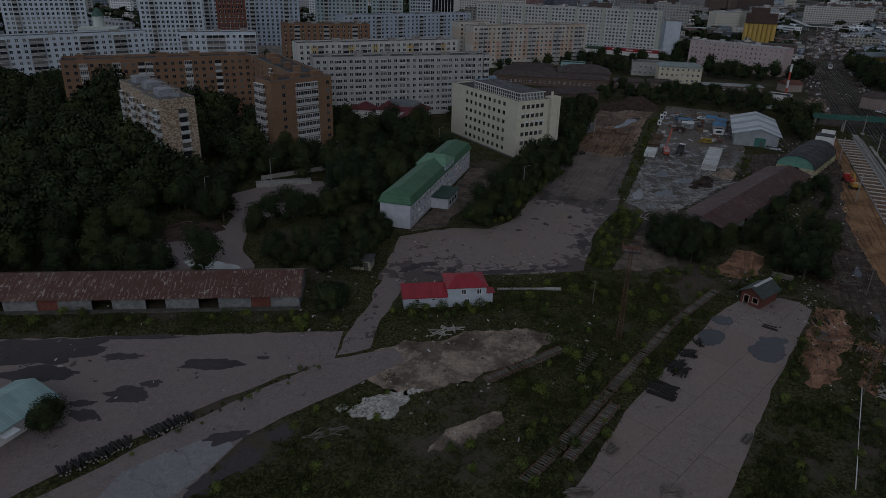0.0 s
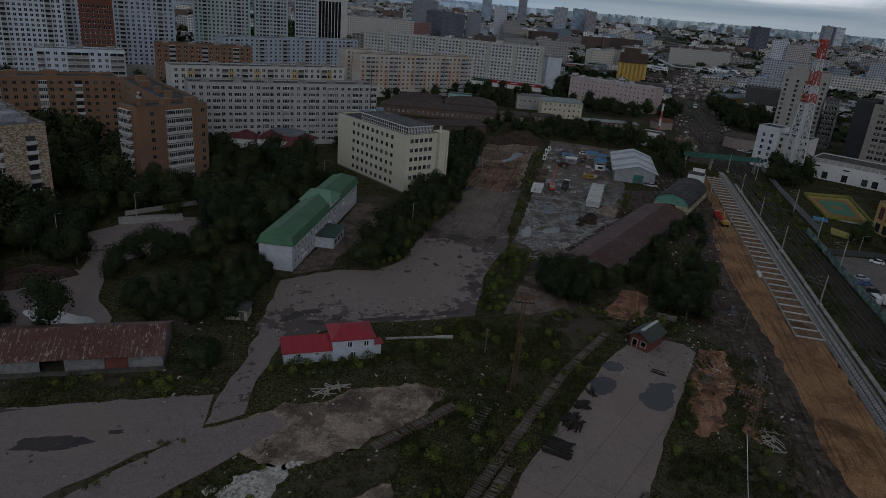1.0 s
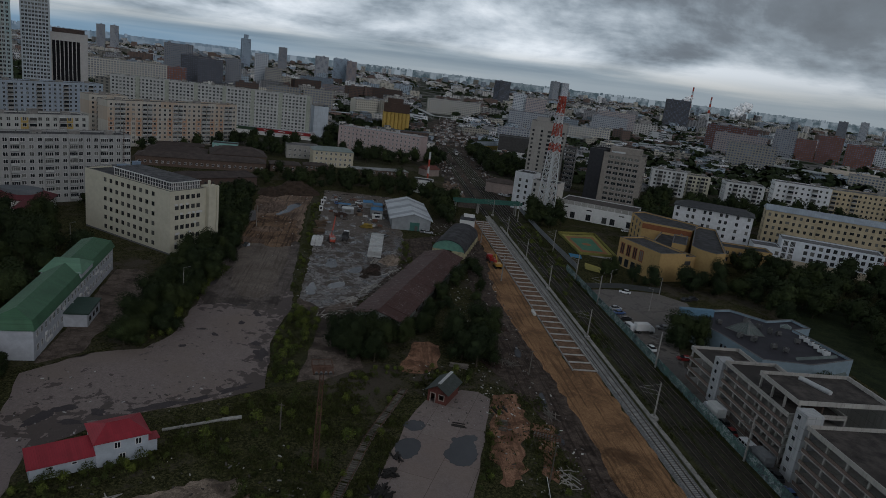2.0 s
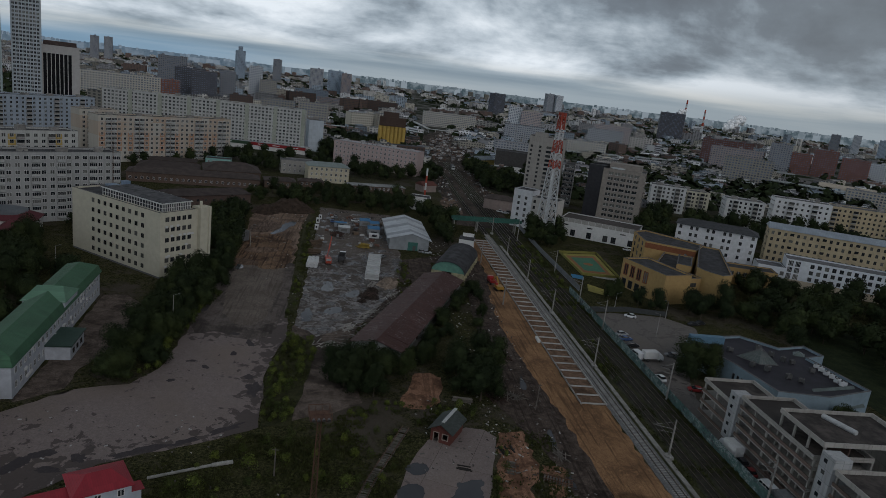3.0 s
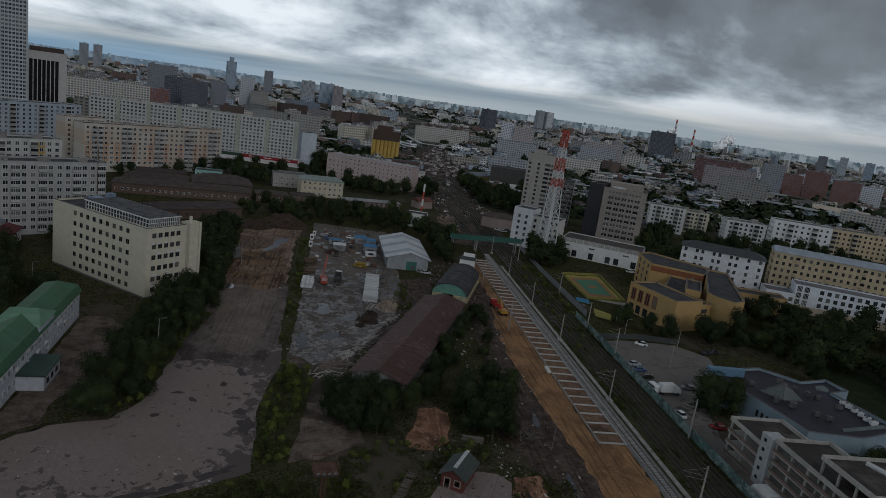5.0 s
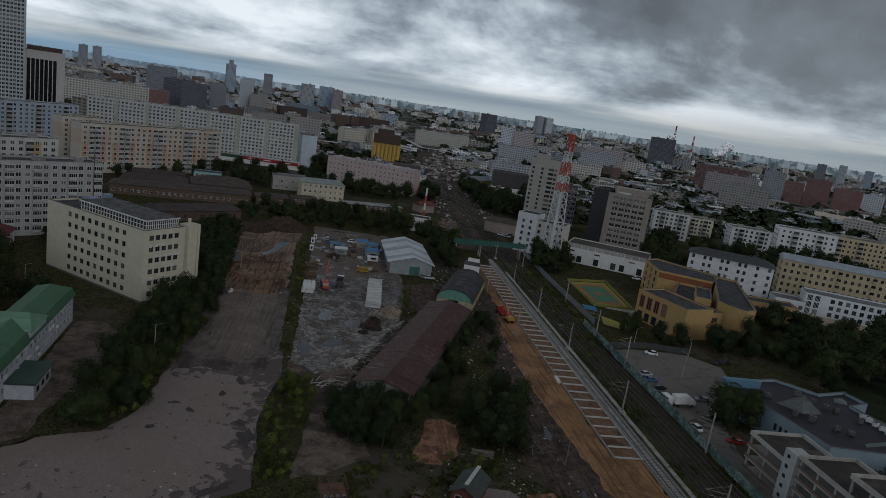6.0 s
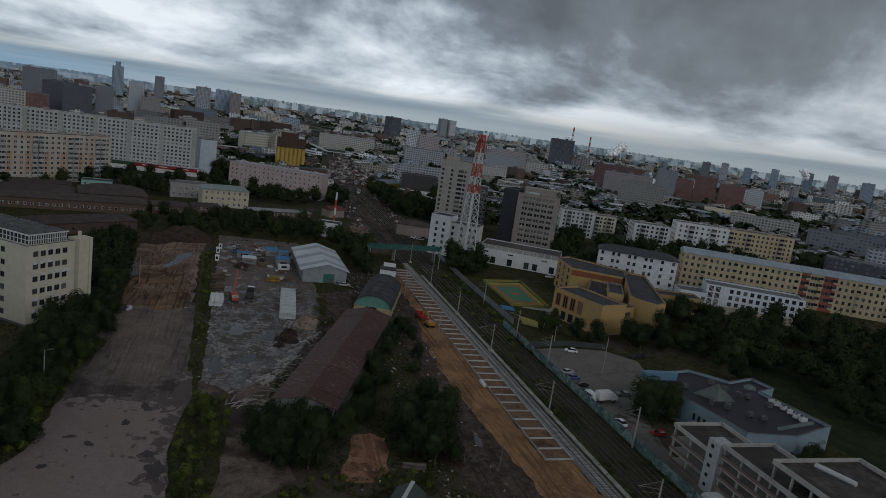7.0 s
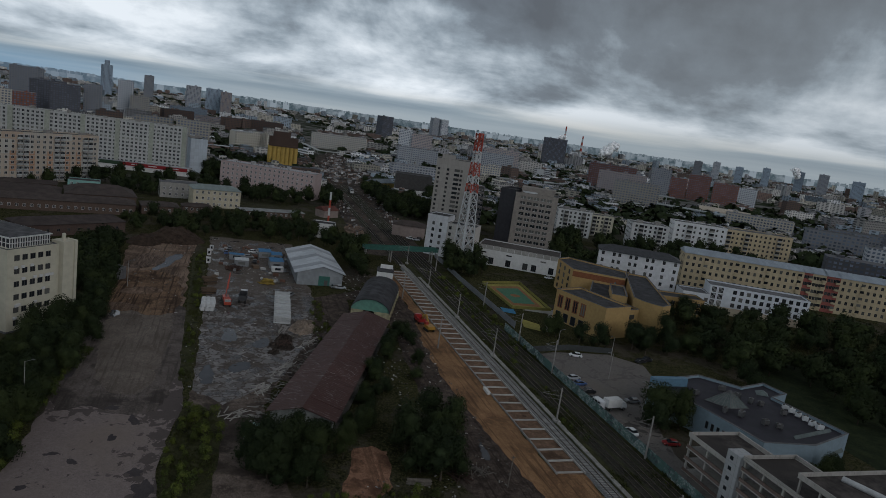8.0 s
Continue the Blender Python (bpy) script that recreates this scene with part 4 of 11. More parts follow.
rows_1 += [
    (-46.5, 103, 2.0, 1.0, 0),
    (-43, 107, 1.2, 1.5, 40),
    (-33, 110.5, 5.0, 1.2, 32),
    (-26, 114.5, 3.0, 1.0, 35),
    (-20, 119.5, 4.0, 1.0, 38),
    (-17, 138, 1.6, 3.6, 0),
    (-19, 144, 1.2, 1.6, 0),
    (-22, 164, 1.0, 2.4, 20),
    (-25, 157, 0.8, 1.2, 0),
    (-30, 148, 0.7, 1.2, 40),
    (-34, 151, 1.4, 0.6, 10),
    (-27, 170, 1.6, 1.0, 0),
    (-36, 140, 1.2, 0.7, 30),
    (-40, 190, 1.6, 7.0, 0),
]
for i, (x, y, rx, ry, rot) in enumerate(rows_1):
    c, q = math.cos(radians(rot)), math.sin(radians(rot))
    o = []
    for j in range(56):
        a = 2 * math.pi * j / 56
        ca, sa = math.cos(a), math.sin(a)
        k = 0.95 + 0.5 * noise.noise(Vector((ca * 1.6 + i * 3.1, sa * 1.6, 5.0))) + 0.22 * noise.noise(Vector((ca * 5 + i, sa * 5, 9.0)))
        k = max(0.4, k)
        o.append((x + k * (rx * ca * c - ry * sa * q), y + k * (rx * ca * q + ry * sa * c)))
    bm = bmesh.new()
    z = 0.069 + 0.004 * (i % 3)
    mid = bm.verts.new((x, y, z))
    rim = [bm.verts.new((p[0], p[1], z)) for p in o]
    low = [bm.verts.new((p[0], p[1], z - 0.02)) for p in o]
    for j in range(56):
        k = (j + 1) % 56
        bm.faces.new((mid, rim[j], rim[k]))
        bm.faces.new((rim[j], low[j], low[k], rim[k]))
    solid("pavement_stain", bm, DAMP, "dark damp stain soaked into old asphalt", "stain", kind="structure")
sheet("pavement_smooth_bay", [(-59.5, 16.5), (-51, 17.5), (-49.6, 27), (-49.4, 33), (-52.5, 35), (-55, 32), (-58, 27.5), (-60.5, 22)], 0.072, SMOOTHC, "smooth pale wet concrete bay", "pavement", 0.3, 1.5, 99, 0.03)

sheet("dirt_platform_bed", [(62.9, 140), (69.25, 140), (69.25, 314), (62.9, 314)], 0.035, SANDBED, "sandy brown soil between platform beams", "bare soil", 0.05, 8, seed=27)

sheet("dirt_house_lane", [(-63.3, 126), (-56, 133), (-57, 143), (-53, 160), (-57, 188), (-63, 194), (-69.5, 193), (-66, 158)], 0.04, NECK, "trodden soil lane along a house", "bare soil", 0.8, seed=29)


# ---------------------------------------------------------------- near buildings
def office():
    wall = plain("cream_render", (0.50, 0.475, 0.38), 0.85, 0.5, 0.10)
    root, L = flat_block("office_building", (-97.0, 240.5), (-58.9, 211.8), 14.0, 21.6, wall, "cream rendered six-storey office building with flat roof", "office building", TAR, 0.6, plain("grey_plinth", (0.12, 0.12, 0.125), 0.9, 1.0, 0.2), 0.6)
    w = window_data(1.45, 1.5, FRAMED, GLASS, 1)
    kinds = {"w": ("window", w, 0.9)}
    fill_facade(root, L, (0, 0), 0, "...wwwwwwwww..", 6, 0.9, 3.45, kinds, 0.5)
    fill_facade(root, 14, (L, 0), 90, "wwwww", 6, 0.9, 3.45, kinds, 1.5)
    ac = bmesh.new()
    box(ac, -0.45, 0.45, -0.4, -0.03, 0, 0.65)
    data = mesh_of("air_conditioner", ac, FRAMEW)
    r = random.Random(3)
    for i in range(16):
        o = new("air_conditioner", data)
        o.parent = root
        o.matrix_basis = Matrix.Translation((L, 0, 0)) @ Matrix.Rotation(radians(90), 4, "Z") @ Matrix.Translation((r.uniform(1.5, 12.5), 0, 3 + 3.45 * r.randrange(5) + r.uniform(0.2, 0.6)))
    # glazed penthouse
    x0, x1, y0, y1, zb, zt = 15.0, L - 1.4, 1.6, 13.0, 21.6, 24.6
    bm = bmesh.new()
    box(bm, x0, x1, y0, y1, zb, zb + 0.5)
    part("penthouse_sill", bm, wall, root)
    bm = bmesh.new()
    box(bm, x0 - 0.4, x1 + 0.4, y0 - 0.4, y1 + 0.4, zt, zt + 0.3)
    part("penthouse_cornice", bm, WHITEW, root)
    bm = bmesh.new()
    box(bm, x0 + 0.2, x1 - 0.2, y0 + 0.2, y1 - 0.2, zb + 0.5, zt)
    part("penthouse_glazing", bm, glass_mat("penthouse_glass", (0.05, 0.055, 0.06)), root)
    n = 22
    for i in range(n + 1):
        bm = bmesh.new()
        x = x0 + 0.1 + (x1 - x0 - 0.2) * i / n
        box(bm, x - 0.09, x + 0.09, y0 + 0.02, y0 + 0.2, zb + 0.5, zt)
        part("mullion", bm, WHITEW, root)
    for i in range(1, 17):
        bm = bmesh.new()
        y = y0 + 0.1 + (y1 - y0 - 0.2) * i / 16
        box(bm, x1 - 0.2, x1 - 0.02, y - 0.09, y + 0.09, zb + 0.5, zt)
        part("mullion", bm, WHITEW, root)
    bm = bmesh.new()
    box(bm, x0, x1 - 0.1, y0 - 0.01, y0 + 0.15, zb + 1.6, zb + 1.75)
    box(bm, x1 - 0.15, x1 + 0.01, y0, y1, zb + 1.6, zb + 1.75)
    part("transom", bm, WHITEW, root)
    bm = bmesh.new()
    box(bm, x0, x1, y0, y1, zt + 0.302, zt + 0.42)
    part("penthouse_roof", bm, plain("patched_felt", (0.075, 0.075, 0.08), 0.85, 0.5, 0.7), root)
    # plant on the roof
    for x, y, sx, sy, sz, mt in ((4, 8, 3, 3, 1.6, GREYTAR), (8.5, 7, 3.5, 3.5, 2.6, plain("faded_blue_metal", (0.16, 0.22, 0.30), 0.6, 1.0, 0.2)), (12.2, 10.5, 2, 2.4, 4.2, plain("faded_blue_metal", (0.16, 0.22, 0.30)))):
        bm = bmesh.new()
        box(bm, x, x + sx, y, y + sy, 21.6, 21.6 + sz)
        box(bm, x - 0.15, x + sx + 0.15, y - 0.15, y + sy + 0.15, 21.6 + sz, 21.6 + sz + 0.12)
        part("roof_plant", bm, mt, root)
    bm = bmesh.new()
    tube(bm, (7.6, 10.5, 21.6), (7.6, 10.5, 40), 0.16, 0.08, 6)
    for z in range(23, 40, 2):
        beam(bm, (7.1, 10.5, z), (8.1, 10.5, z + 1), 0.06)
    part("aerial_mast", bm, RUST, root)
    # stair tower at the far end
    bm = bmesh.new()
    box(bm, L - 3.0, L - 0.6, 14.003, 15.2, 0, 21.9)
    box(bm, L - 3.5, L + 1.0, 15.2, 18.4, 0, 22.6)
    box(bm, L - 2.0, L + 1.5, 18.4, 19.2, 0, 22.9)
    tube(bm, (L - 0.6, 16.5, 22.6), (L - 0.6, 16.5, 24.6), 0.5, n=10)
    part("stair_tower", bm, wall, root)


office()


def green_roof_house():
    a, b = Vector((-63.8, 127.3)), Vector((-70.6, 193.0))
    d = b - a
    L, D = d.length, 9.0
    # local x runs along the long facade seen from the yard; the body lies behind it
    root = thing("long_house", pose(a.x, a.y, 0, 0, 0, math.degrees(math.atan2(d.y, d.x))), "long three-storey pale blue house with green metal mansard roof", "house")
    wall = plain("pale_blue_render", (0.40, 0.42, 0.46), 0.85, 0.6, 0.15)
    roofm = sheet_roof("green_metal_roof", (0.050, 0.125, 0.068), 0.55, 0)
    pale = sheet_roof("faded_green_metal_roof", (0.115, 0.225, 0.15), 0.55, 0)
    bm = bmesh.new()
    box(bm, 0, L, 0, D, 0, 7.4)
    part("wall", bm, wall, root)

    def mansard(x0, x1, z, top, out, mi, name, mt):
        bm = bmesh.new()
        o, i1, i2 = out, 0.9, D / 2
        ring = lambda x0, x1, y0, y1, zz: [bm.verts.new(p) for p in ((x0, y0, zz), (x1, y0, zz), (x1, y1, zz), (x0, y1, zz))]
        r0 = ring(x0 - o, x1 + o, -o, D + o, z)
        r1 = ring(x0 + 0.3, x1 - 0.3, 0.3, D - 0.3, z + 2.0)
        rd = [bm.verts.new((x0 + 3.4, D / 2, top)), bm.verts.new((x1 - 3.4, D / 2, top))]
        rb = ring(x0 - o, x1 + o, -o, D + o, z - 0.2)
        for q in range(4):
            j = (q + 1) % 4
            bm.faces.new((rb[q], rb[j], r0[j], r0[q]))
            bm.faces.new((r0[q], r0[j], r1[j], r1[q]))
        bm.faces.new(rb[::-1])
        bm.faces.new((r1[0], r1[1], rd[1], rd[0]))
        bm.faces.new((r1[1], r1[2], rd[1]))
        bm.faces.new((r1[2], r1[3], rd[0], rd[1]))
        bm.faces.new((r1[3], r1[0], rd[0]))
        part(name, bm, mt, root)

    mansard(0, L, 7.3, 11.0, 0.45, 0, "roof", roofm)
    # raised middle bay, paler metal
    bm = bmesh.new()
    x0, x1 = L * 0.50, L * 0.66
    box(bm, x0, x1, -0.25, D + 0.25, 7.0, 9.6)
    part("dormer_wall", bm, wall, root)
    bm = bmesh.new()
    e = [bm.verts.new(p) for p in ((x0 - 0.4, -0.7, 9.4), (x1 + 0.4, -0.7, 9.4), (x1 + 0.4, D + 0.7, 9.4), (x0 - 0.4, D + 0.7, 9.4))]
    r = [bm.verts.new(((x0 + x1) / 2, 1.5, 11.8)), bm.verts.new(((x0 + x1) / 2, D - 1.5, 11.8))]
    bm.faces.new((e[0], e[1], r[0]))
    bm.faces.new((e[1], e[2], r[1], r[0]))
    bm.faces.new((e[2], e[3], r[1]))
    bm.faces.new((e[3], e[0], r[0], r[1]))
    bm.faces.new(e[::-1])
    part("dormer_roof", bm, pale, root, "paler faded green metal roof")
    w = window_data(1.2, 1.5, FRAMEW, GLASS, 1)
    fill_facade(root, L, (0, 0), 0, "w" * 24, 2, 0.9, 3.2, {"w": ("window", w, 0.7)}, 1.0)
    fill_facade(root, D, (0, D), -90, ".....", 2, 0.9, 3.2, {}, 1.0)
    ac = bmesh.new()
    box(ac, -0.42, 0.42, -0.38, -0.03, 0, 0.6)
    data = mesh_of("air_conditioner", ac, FRAMEW)
    rr = random.Random(8)
    for i in range(26):
        o = new("air_conditioner", data)
        o.parent = root
        o.matrix_basis = Matrix.Translation((rr.uniform(2, L - 2), 0, rr.choice((1.2, 3.2, 4.4, 6.3))))
    # porch block with dark green flat roof
    bm = bmesh.new()
    box(bm, 19.4, 30.2, -5.4, -0.003, 0, 3.4)
    part("porch", bm, wall, root)
    bm = bmesh.new()
    box(bm, 19.0, 30.6, -5.8, -0.02, 3.4, 3.75)
    part("porch_roof", bm, sheet_roof("dark_green_roof", (0.035, 0.07, 0.055), 0.5, 0), root)
    bm = bmesh.new()
    for i in range(3):
        box(bm, 21.0 + i * 3, 22.4 + i * 3, -5.46, -5.4, 1.0, 2.2)
    part("porch_window", bm, GLASS, root)


green_roof_house()


def warehouse(name, a, b, depth, eave, ridge, roofm, wallm, label, doors, seed, door_mats):
    a, b = Vector(a), Vector(b)
    d = b - a
    L = d.length
    root = thing(name, pose(a.x, a.y, 0, 0, 0, math.degrees(math.atan2(d.y, d.x))), label, "warehouse")
    bm = bmesh.new()
    t = 0.3
    # front wall pierced by the doorways
    edges = [0.0]
    for x, w in doors:
        edges += [x, x + w]
    edges.append(L)
    for i in range(0, len(edges) - 1, 2):
        box(bm, edges[i], edges[i + 1], 0, t, 0, eave)
    for x, w in doors:
        box(bm, x, x + w, 0, t, eave - 0.6, eave)
    box(bm, 0, t, t, depth, 0, eave)
    box(bm, L - t, L, t, depth, 0, eave)
    box(bm, t, L - t, depth - t, depth, 0, eave)
    for x in (0, L - t):
        vs = [bm.verts.new(p) for p in ((x, 0, eave), (x, depth, eave), (x, depth / 2, ridge - 0.1), (x + t, 0, eave), (x + t, depth, eave), (x + t, depth / 2, ridge - 0.1))]
        for f in ((2, 1, 0), (3, 4, 5), (0, 3, 5, 2), (1, 2, 5, 4)):
            bm.faces.new([vs[i] for i in f])
    part("wall", bm, wallm, root)
    r = random.Random(seed)
    n = max(4, int(L / 3))
    for s in (0, 1):
        for i in range(n):
            # strips of sheeting, slightly uneven
            x0, x1 = -0.5 + (L + 1) * i / n, -0.5 + (L + 1) * (i + 1) / n + 0.03
            y0, y1 = (-1.0, depth / 2) if s == 0 else (depth + 1.0, depth / 2)
            dz = r.uniform(-0.03, 0.03)
            z0 = eave - (ridge - eave) * 1.0 / (depth / 2) + dz + 0.1
            bm = bmesh.new()
            p = [(x0, y0, z0), (x1, y0, z0 + r.uniform(-0.05, 0.05)), (x1, y1, ridge + dz), (x0, y1, ridge + dz)]
            up = [bm.verts.new((q[0], q[1], q[2] + 0.08)) for q in p]
            dn = [bm.verts.new(q) for q in p]
            bm.faces.new(up)
            bm.faces.new(dn[::-1])
            for q in range(4):
                bm.faces.new((dn[q], dn[(q + 1) % 4], up[(q + 1) % 4], up[q]))
            bmesh.ops.recalc_face_normals(bm, faces=bm.faces)
            part("roof_panel", bm, roofm, root)
    for i, (x, w) in enumerate(doors):
        mt = door_mats[i % len(door_mats)]
        if mt is None:
            continue
        bm = bmesh.new()
        box(bm, x + 0.05, x + w - 0.05, t * 0.3, t * 0.7, 0, eave - 0.62)
        part("door", bm, mt, root)
    bm = bmesh.new()
    box(bm, -0.3, L + 0.3, -1.2, -0.003, 0, 0.35)
    part("loading_dock", bm, plain("dirty_dock", (0.10, 0.095, 0.085), 0.95, 0.8, 0.4), root)
    return root


RUSTROOF = sheet_roof("rusty_sheet_roof", (0.095, 0.048, 0.037), 0.9, 0, (0.078, 0.031, 0.022), 0.95)
DARKRUST = sheet_roof("brown_sheet_roof", (0.068, 0.028, 0.022), 0.9, 0, (0.054, 0.019, 0.014), 0.9, 0.03)
GREYDOOR = plain("grey_painted_steel", (0.20, 0.21, 0.215), 0.7, 1.2, 0.3)
warehouse("long_warehouse", (-136.0, 38.8), (-65.6, 75.2), 12.5, 3.4, 6.1, RUSTROOF, plain("dirty_whitewash", (0.185, 0.19, 0.19), 0.9, 0.8, 0.4), "long low warehouse with rusty sheet roof and open bays", [(3.7 + i * 10.9, 4.1) for i in range(7)], 1, [None, None, plain("rust_red_door", (0.14, 0.05, 0.035), 0.8, 1.5, 0.3), None])
shed2 = warehouse("brown_shed", (17.6, 158.6), (44.2, 230.2), 13.6, 3.0, 4.9, DARKRUST, plain("grey_board_wall", (0.22, 0.23, 0.22), 0.9, 0.8, 0.4), "long shed with dark rusty roof beside the tracks", [(2 + i * 7.2, 3.0) for i in range(9)], 2, [None, plain("dull_green_door", (0.10, 0.15, 0.12), 0.8, 1.2, 0.3), None])


def red_roof_house():
    ang = 31.0
    root = thing("red_roof_house", pose(-44.9, 84.0, 0, 0, 0, ang), "small pale blue sided house with bright red metal roofs", "house")
    siding = plain("pale_blue_siding", (0.38, 0.42, 0.47), 0.8, 0.8, 0.12)
    red = sheet_roof("red_metal_roof", (0.27, 0.022, 0.034), 0.35, 0)
    bm = bmesh.new()
    box(bm, 0, 9.6, 0.3, 4.3, 0, 2.5)
    part("annex_wall", bm, siding, root)
    bm = bmesh.new()
    box(bm, 9.603, 18.0, 0, 7.0, 0, 4.7)
    part("wall", bm, siding, root)
    bm = bmesh.new()
    a = [bm.verts.new(p) for p in ((-0.4, -0.3, 2.75), (9.58, -0.3, 2.75), (9.58, 4.6, 4.0), (-0.4, 4.6, 4.0))]
    b = [bm.verts.new((v.co.x, v.co.y, v.co.z - 0.2)) for v in a]
    bm.faces.new(a)
    bm.faces.new(b[::-1])
    for i in range(4):
        bm.faces.new((b[i], b[(i + 1) % 4], a[(i + 1) % 4], a[i]))
    part("annex_roof", bm, red, root)
    bm = bmesh.new()
    hip_roof(bm, 8.4, 7.0, 4.75, 1.5, 0.4, 2.8)
    bmesh.ops.translate(bm, vec=(9.6, 0, 0), verts=bm.verts)
    part("roof", bm, red, root)
    bm = bmesh.new()
    box(bm, 16.2, 20.2, 0.8, 3.4, 2.6, 2.75)
    part("porch_roof", bm, red, root)
    bm = bmesh.new()
    box(bm, 18.003, 19.8, 1.2, 3.0, 0, 2.4)
    part("porch", bm, siding, root)
    w = window_data(1.1, 1.3, FRAMEW, GLASS, 1, 0.12)
    for x, z in ((13.0, 2.9), (16.4, 2.9), (13.8, 0.6)):
        o = new("window", w)
        o.parent = root
        o.matrix_basis = Matrix.Translation((x, -0.004, z))
    w2 = window_data(0.9, 0.5, FRAMEW, GLASS, 0, 0.1)
    for x in (3.0, 6.5):
        o = new("window", w2)
        o.parent = root
        o.matrix_basis = Matrix.Translation((x, 0.296, 1.6))


red_roof_house()


def brick_kiosk():
    root = thing("brick_hut", pose(22.4, 119.6, 0, 0, 0, -29), "small ruined red brick hut with dark sheet roof", "hut")
    brick = brick_wall("red_brick", (0.12, 0.042, 0.033))
    W, D = 4.6, 7.4
    bm = bmesh.new()
    t = 0.3
    # front with a doorway and a window opening
    for x0, x1, z0, z1 in ((0, 0.7, 0, 3.0), (0.7, 1.9, 2.3, 3.0), (1.9, 2.7, 0, 3.0), (2.7, 4.0, 0, 1.0), (2.7, 4.0, 2.3, 3.0), (4.0, W, 0, 3.0)):
        box(bm, x0, x1, 0, t, z0, z1)
    box(bm, 0, t, t, D, 0, 3.0)
    box(bm, W - t, W, t, D, 0, 3.0)
    box(bm, t, W - t, D - t, D, 0, 3.0)
    for y in (0.02, D - t - 0.02):
        vs = [bm.verts.new(p) for p in ((0, y, 3), (W, y, 3), (W / 2, y, 4.4), (0, y + t, 3), (W, y + t, 3), (W / 2, y + t, 4.4))]
        for f in ((0, 1, 2), (5, 4, 3), (0, 2, 5, 3), (1, 4, 5, 2)):
            bm.faces.new([vs[i] for i in f])
    part("wall", bm, brick, root)
    roofm = plain("dark_slate_sheet", (0.05, 0.06, 0.055), 0.6, 1.5, 0.4)
    bm = bmesh.new()
    for s in (-1, 1):
        x0, x1 = (W / 2, W / 2 + s * (W / 2 + 0.6))
        p = [(x0, -0.7, 4.5), (x1, -0.7, 2.75), (x1, D + 0.6, 2.75), (x0, D + 0.6, 4.5)]
        if s > 0:
            pass
        else:
            p = p[::-1]
        up = [bm.verts.new((q[0], q[1], q[2] + 0.12)) for q in p]
        dn = [bm.verts.new(q) for q in p]
        bm.faces.new(up)
        bm.faces.new(dn[::-1])
        for i in range(4):
            bm.faces.new((dn[i], dn[(i + 1) % 4], up[(i + 1) % 4], up[i]))
    part("roof", bm, roofm, root)
    bm = bmesh.new()
    box(bm, W / 2 - 0.35, W / 2 + 0.35, 0.5, D + 0.6, 4.55, 4.72)
    part("ridge_cap", bm, plain("bare_zinc", (0.42, 0.43, 0.43), 0.5, 1.5, 0.2), root)
    bm = bmesh.new()
    for x0, x1, z0, z1 in ((0.62, 0.8, 0, 2.4), (1.8, 1.98, 0, 2.4), (0.8, 1.8, 2.22, 2.4), (2.62, 2.8, 0.9, 2.4), (3.9, 4.08, 0.9, 2.4), (2.8, 3.9, 2.22, 2.4), (2.8, 3.9, 0.9, 1.08)):
        box(bm, x0, x1, -0.08, -0.003, z0, z1)
    part("trim", bm, plain("pale_brick_trim", (0.30, 0.24, 0.21), 0.9, 2, 0.3), root)


brick_kiosk()


def metal_shed():
    # local x across the gable front, y along the ridge
    root = thing("metal_shed", pose(19.0, 279.0, 0, 0, 0, 2), "light grey corrugated metal shed with white sheet roof", "shed")
    W, D, e, rz = 17.5, 40.0, 5.0, 7.6
    wall = sheet_roof("corrugated_grey", (0.24, 0.26, 0.275), 0.5, 0)
    roofm = sheet_roof("pale_sheet_roof", (0.44, 0.47, 0.50), 1.0, 1)
    bm = bmesh.new()
    box(bm, 0, W, 0, 0.3, 0, e)
    box(bm, 0, W, D - 0.3, D, 0, e)
    box(bm, 0, 0.3, 0.3, D - 0.3, 0, e)
    box(bm, W - 0.3, W, 0.3, D - 0.3, 0, e)
    for y in (0, D - 0.3):
        vs = [bm.verts.new(p) for p in ((0, y, e), (W, y, e), (W * 0.55, y, rz), (0, y + 0.3, e), (W, y + 0.3, e), (W * 0.55, y + 0.3, rz))]
        for f in ((0, 1, 2), (5, 4, 3), (0, 2, 5, 3), (1, 4, 5, 2)):
            bm.faces.new([vs[i] for i in f])
    part("wall", bm, wall, root)
    r = random.Random(5)
    for i in range(9):
        y0, y1 = -0.6 + (D + 1.2) * i / 9, -0.6 + (D + 1.2) * (i + 1) / 9 - 0.02
        for s in (0, 1):
            dz = 0.1 + r.uniform(0, 0.06)
            xa, xb = (-1.2, W * 0.55) if s == 0 else (W + 1.2, W * 0.55)
            za = e - 0.35
            p = [(xa, y0, za), (xb, y0, rz), (xb, y1, rz), (xa, y1, za)]
            if s == 0:
                p = p[::-1]
            p = p[::-1]
            bm = bmesh.new()
            up = [bm.verts.new((q[0], q[1], q[2] + dz + 0.08)) for q in p]
            dn = [bm.verts.new((q[0], q[1], q[2] + dz)) for q in p]
            bm.faces.new(up)
            bm.faces.new(dn[::-1])
            for k in range(4):
                bm.faces.new((dn[k], dn[(k + 1) % 4], up[(k + 1) % 4], up[k]))
            bmesh.ops.recalc_face_normals(bm, faces=bm.faces)
            part("roof_panel", bm, roofm if i % 3 != 1 else sheet_roof("grey_sheet_roof", (0.28, 0.30, 0.32), 1.0, 1), root)
    bm = bmesh.new()
    box(bm, 8.2, 12.6, -0.08, -0.003, 0, 3.8)
    part("gate", bm, plain("teal_paint", (0.04, 0.13, 0.11), 0.7, 1.5, 0.2), root)
    bm = bmesh.new()
    box(bm, 10.4, 11.8, -0.1, -0.085, 0, 2.2)
    part("door", bm, FRAMED, root)


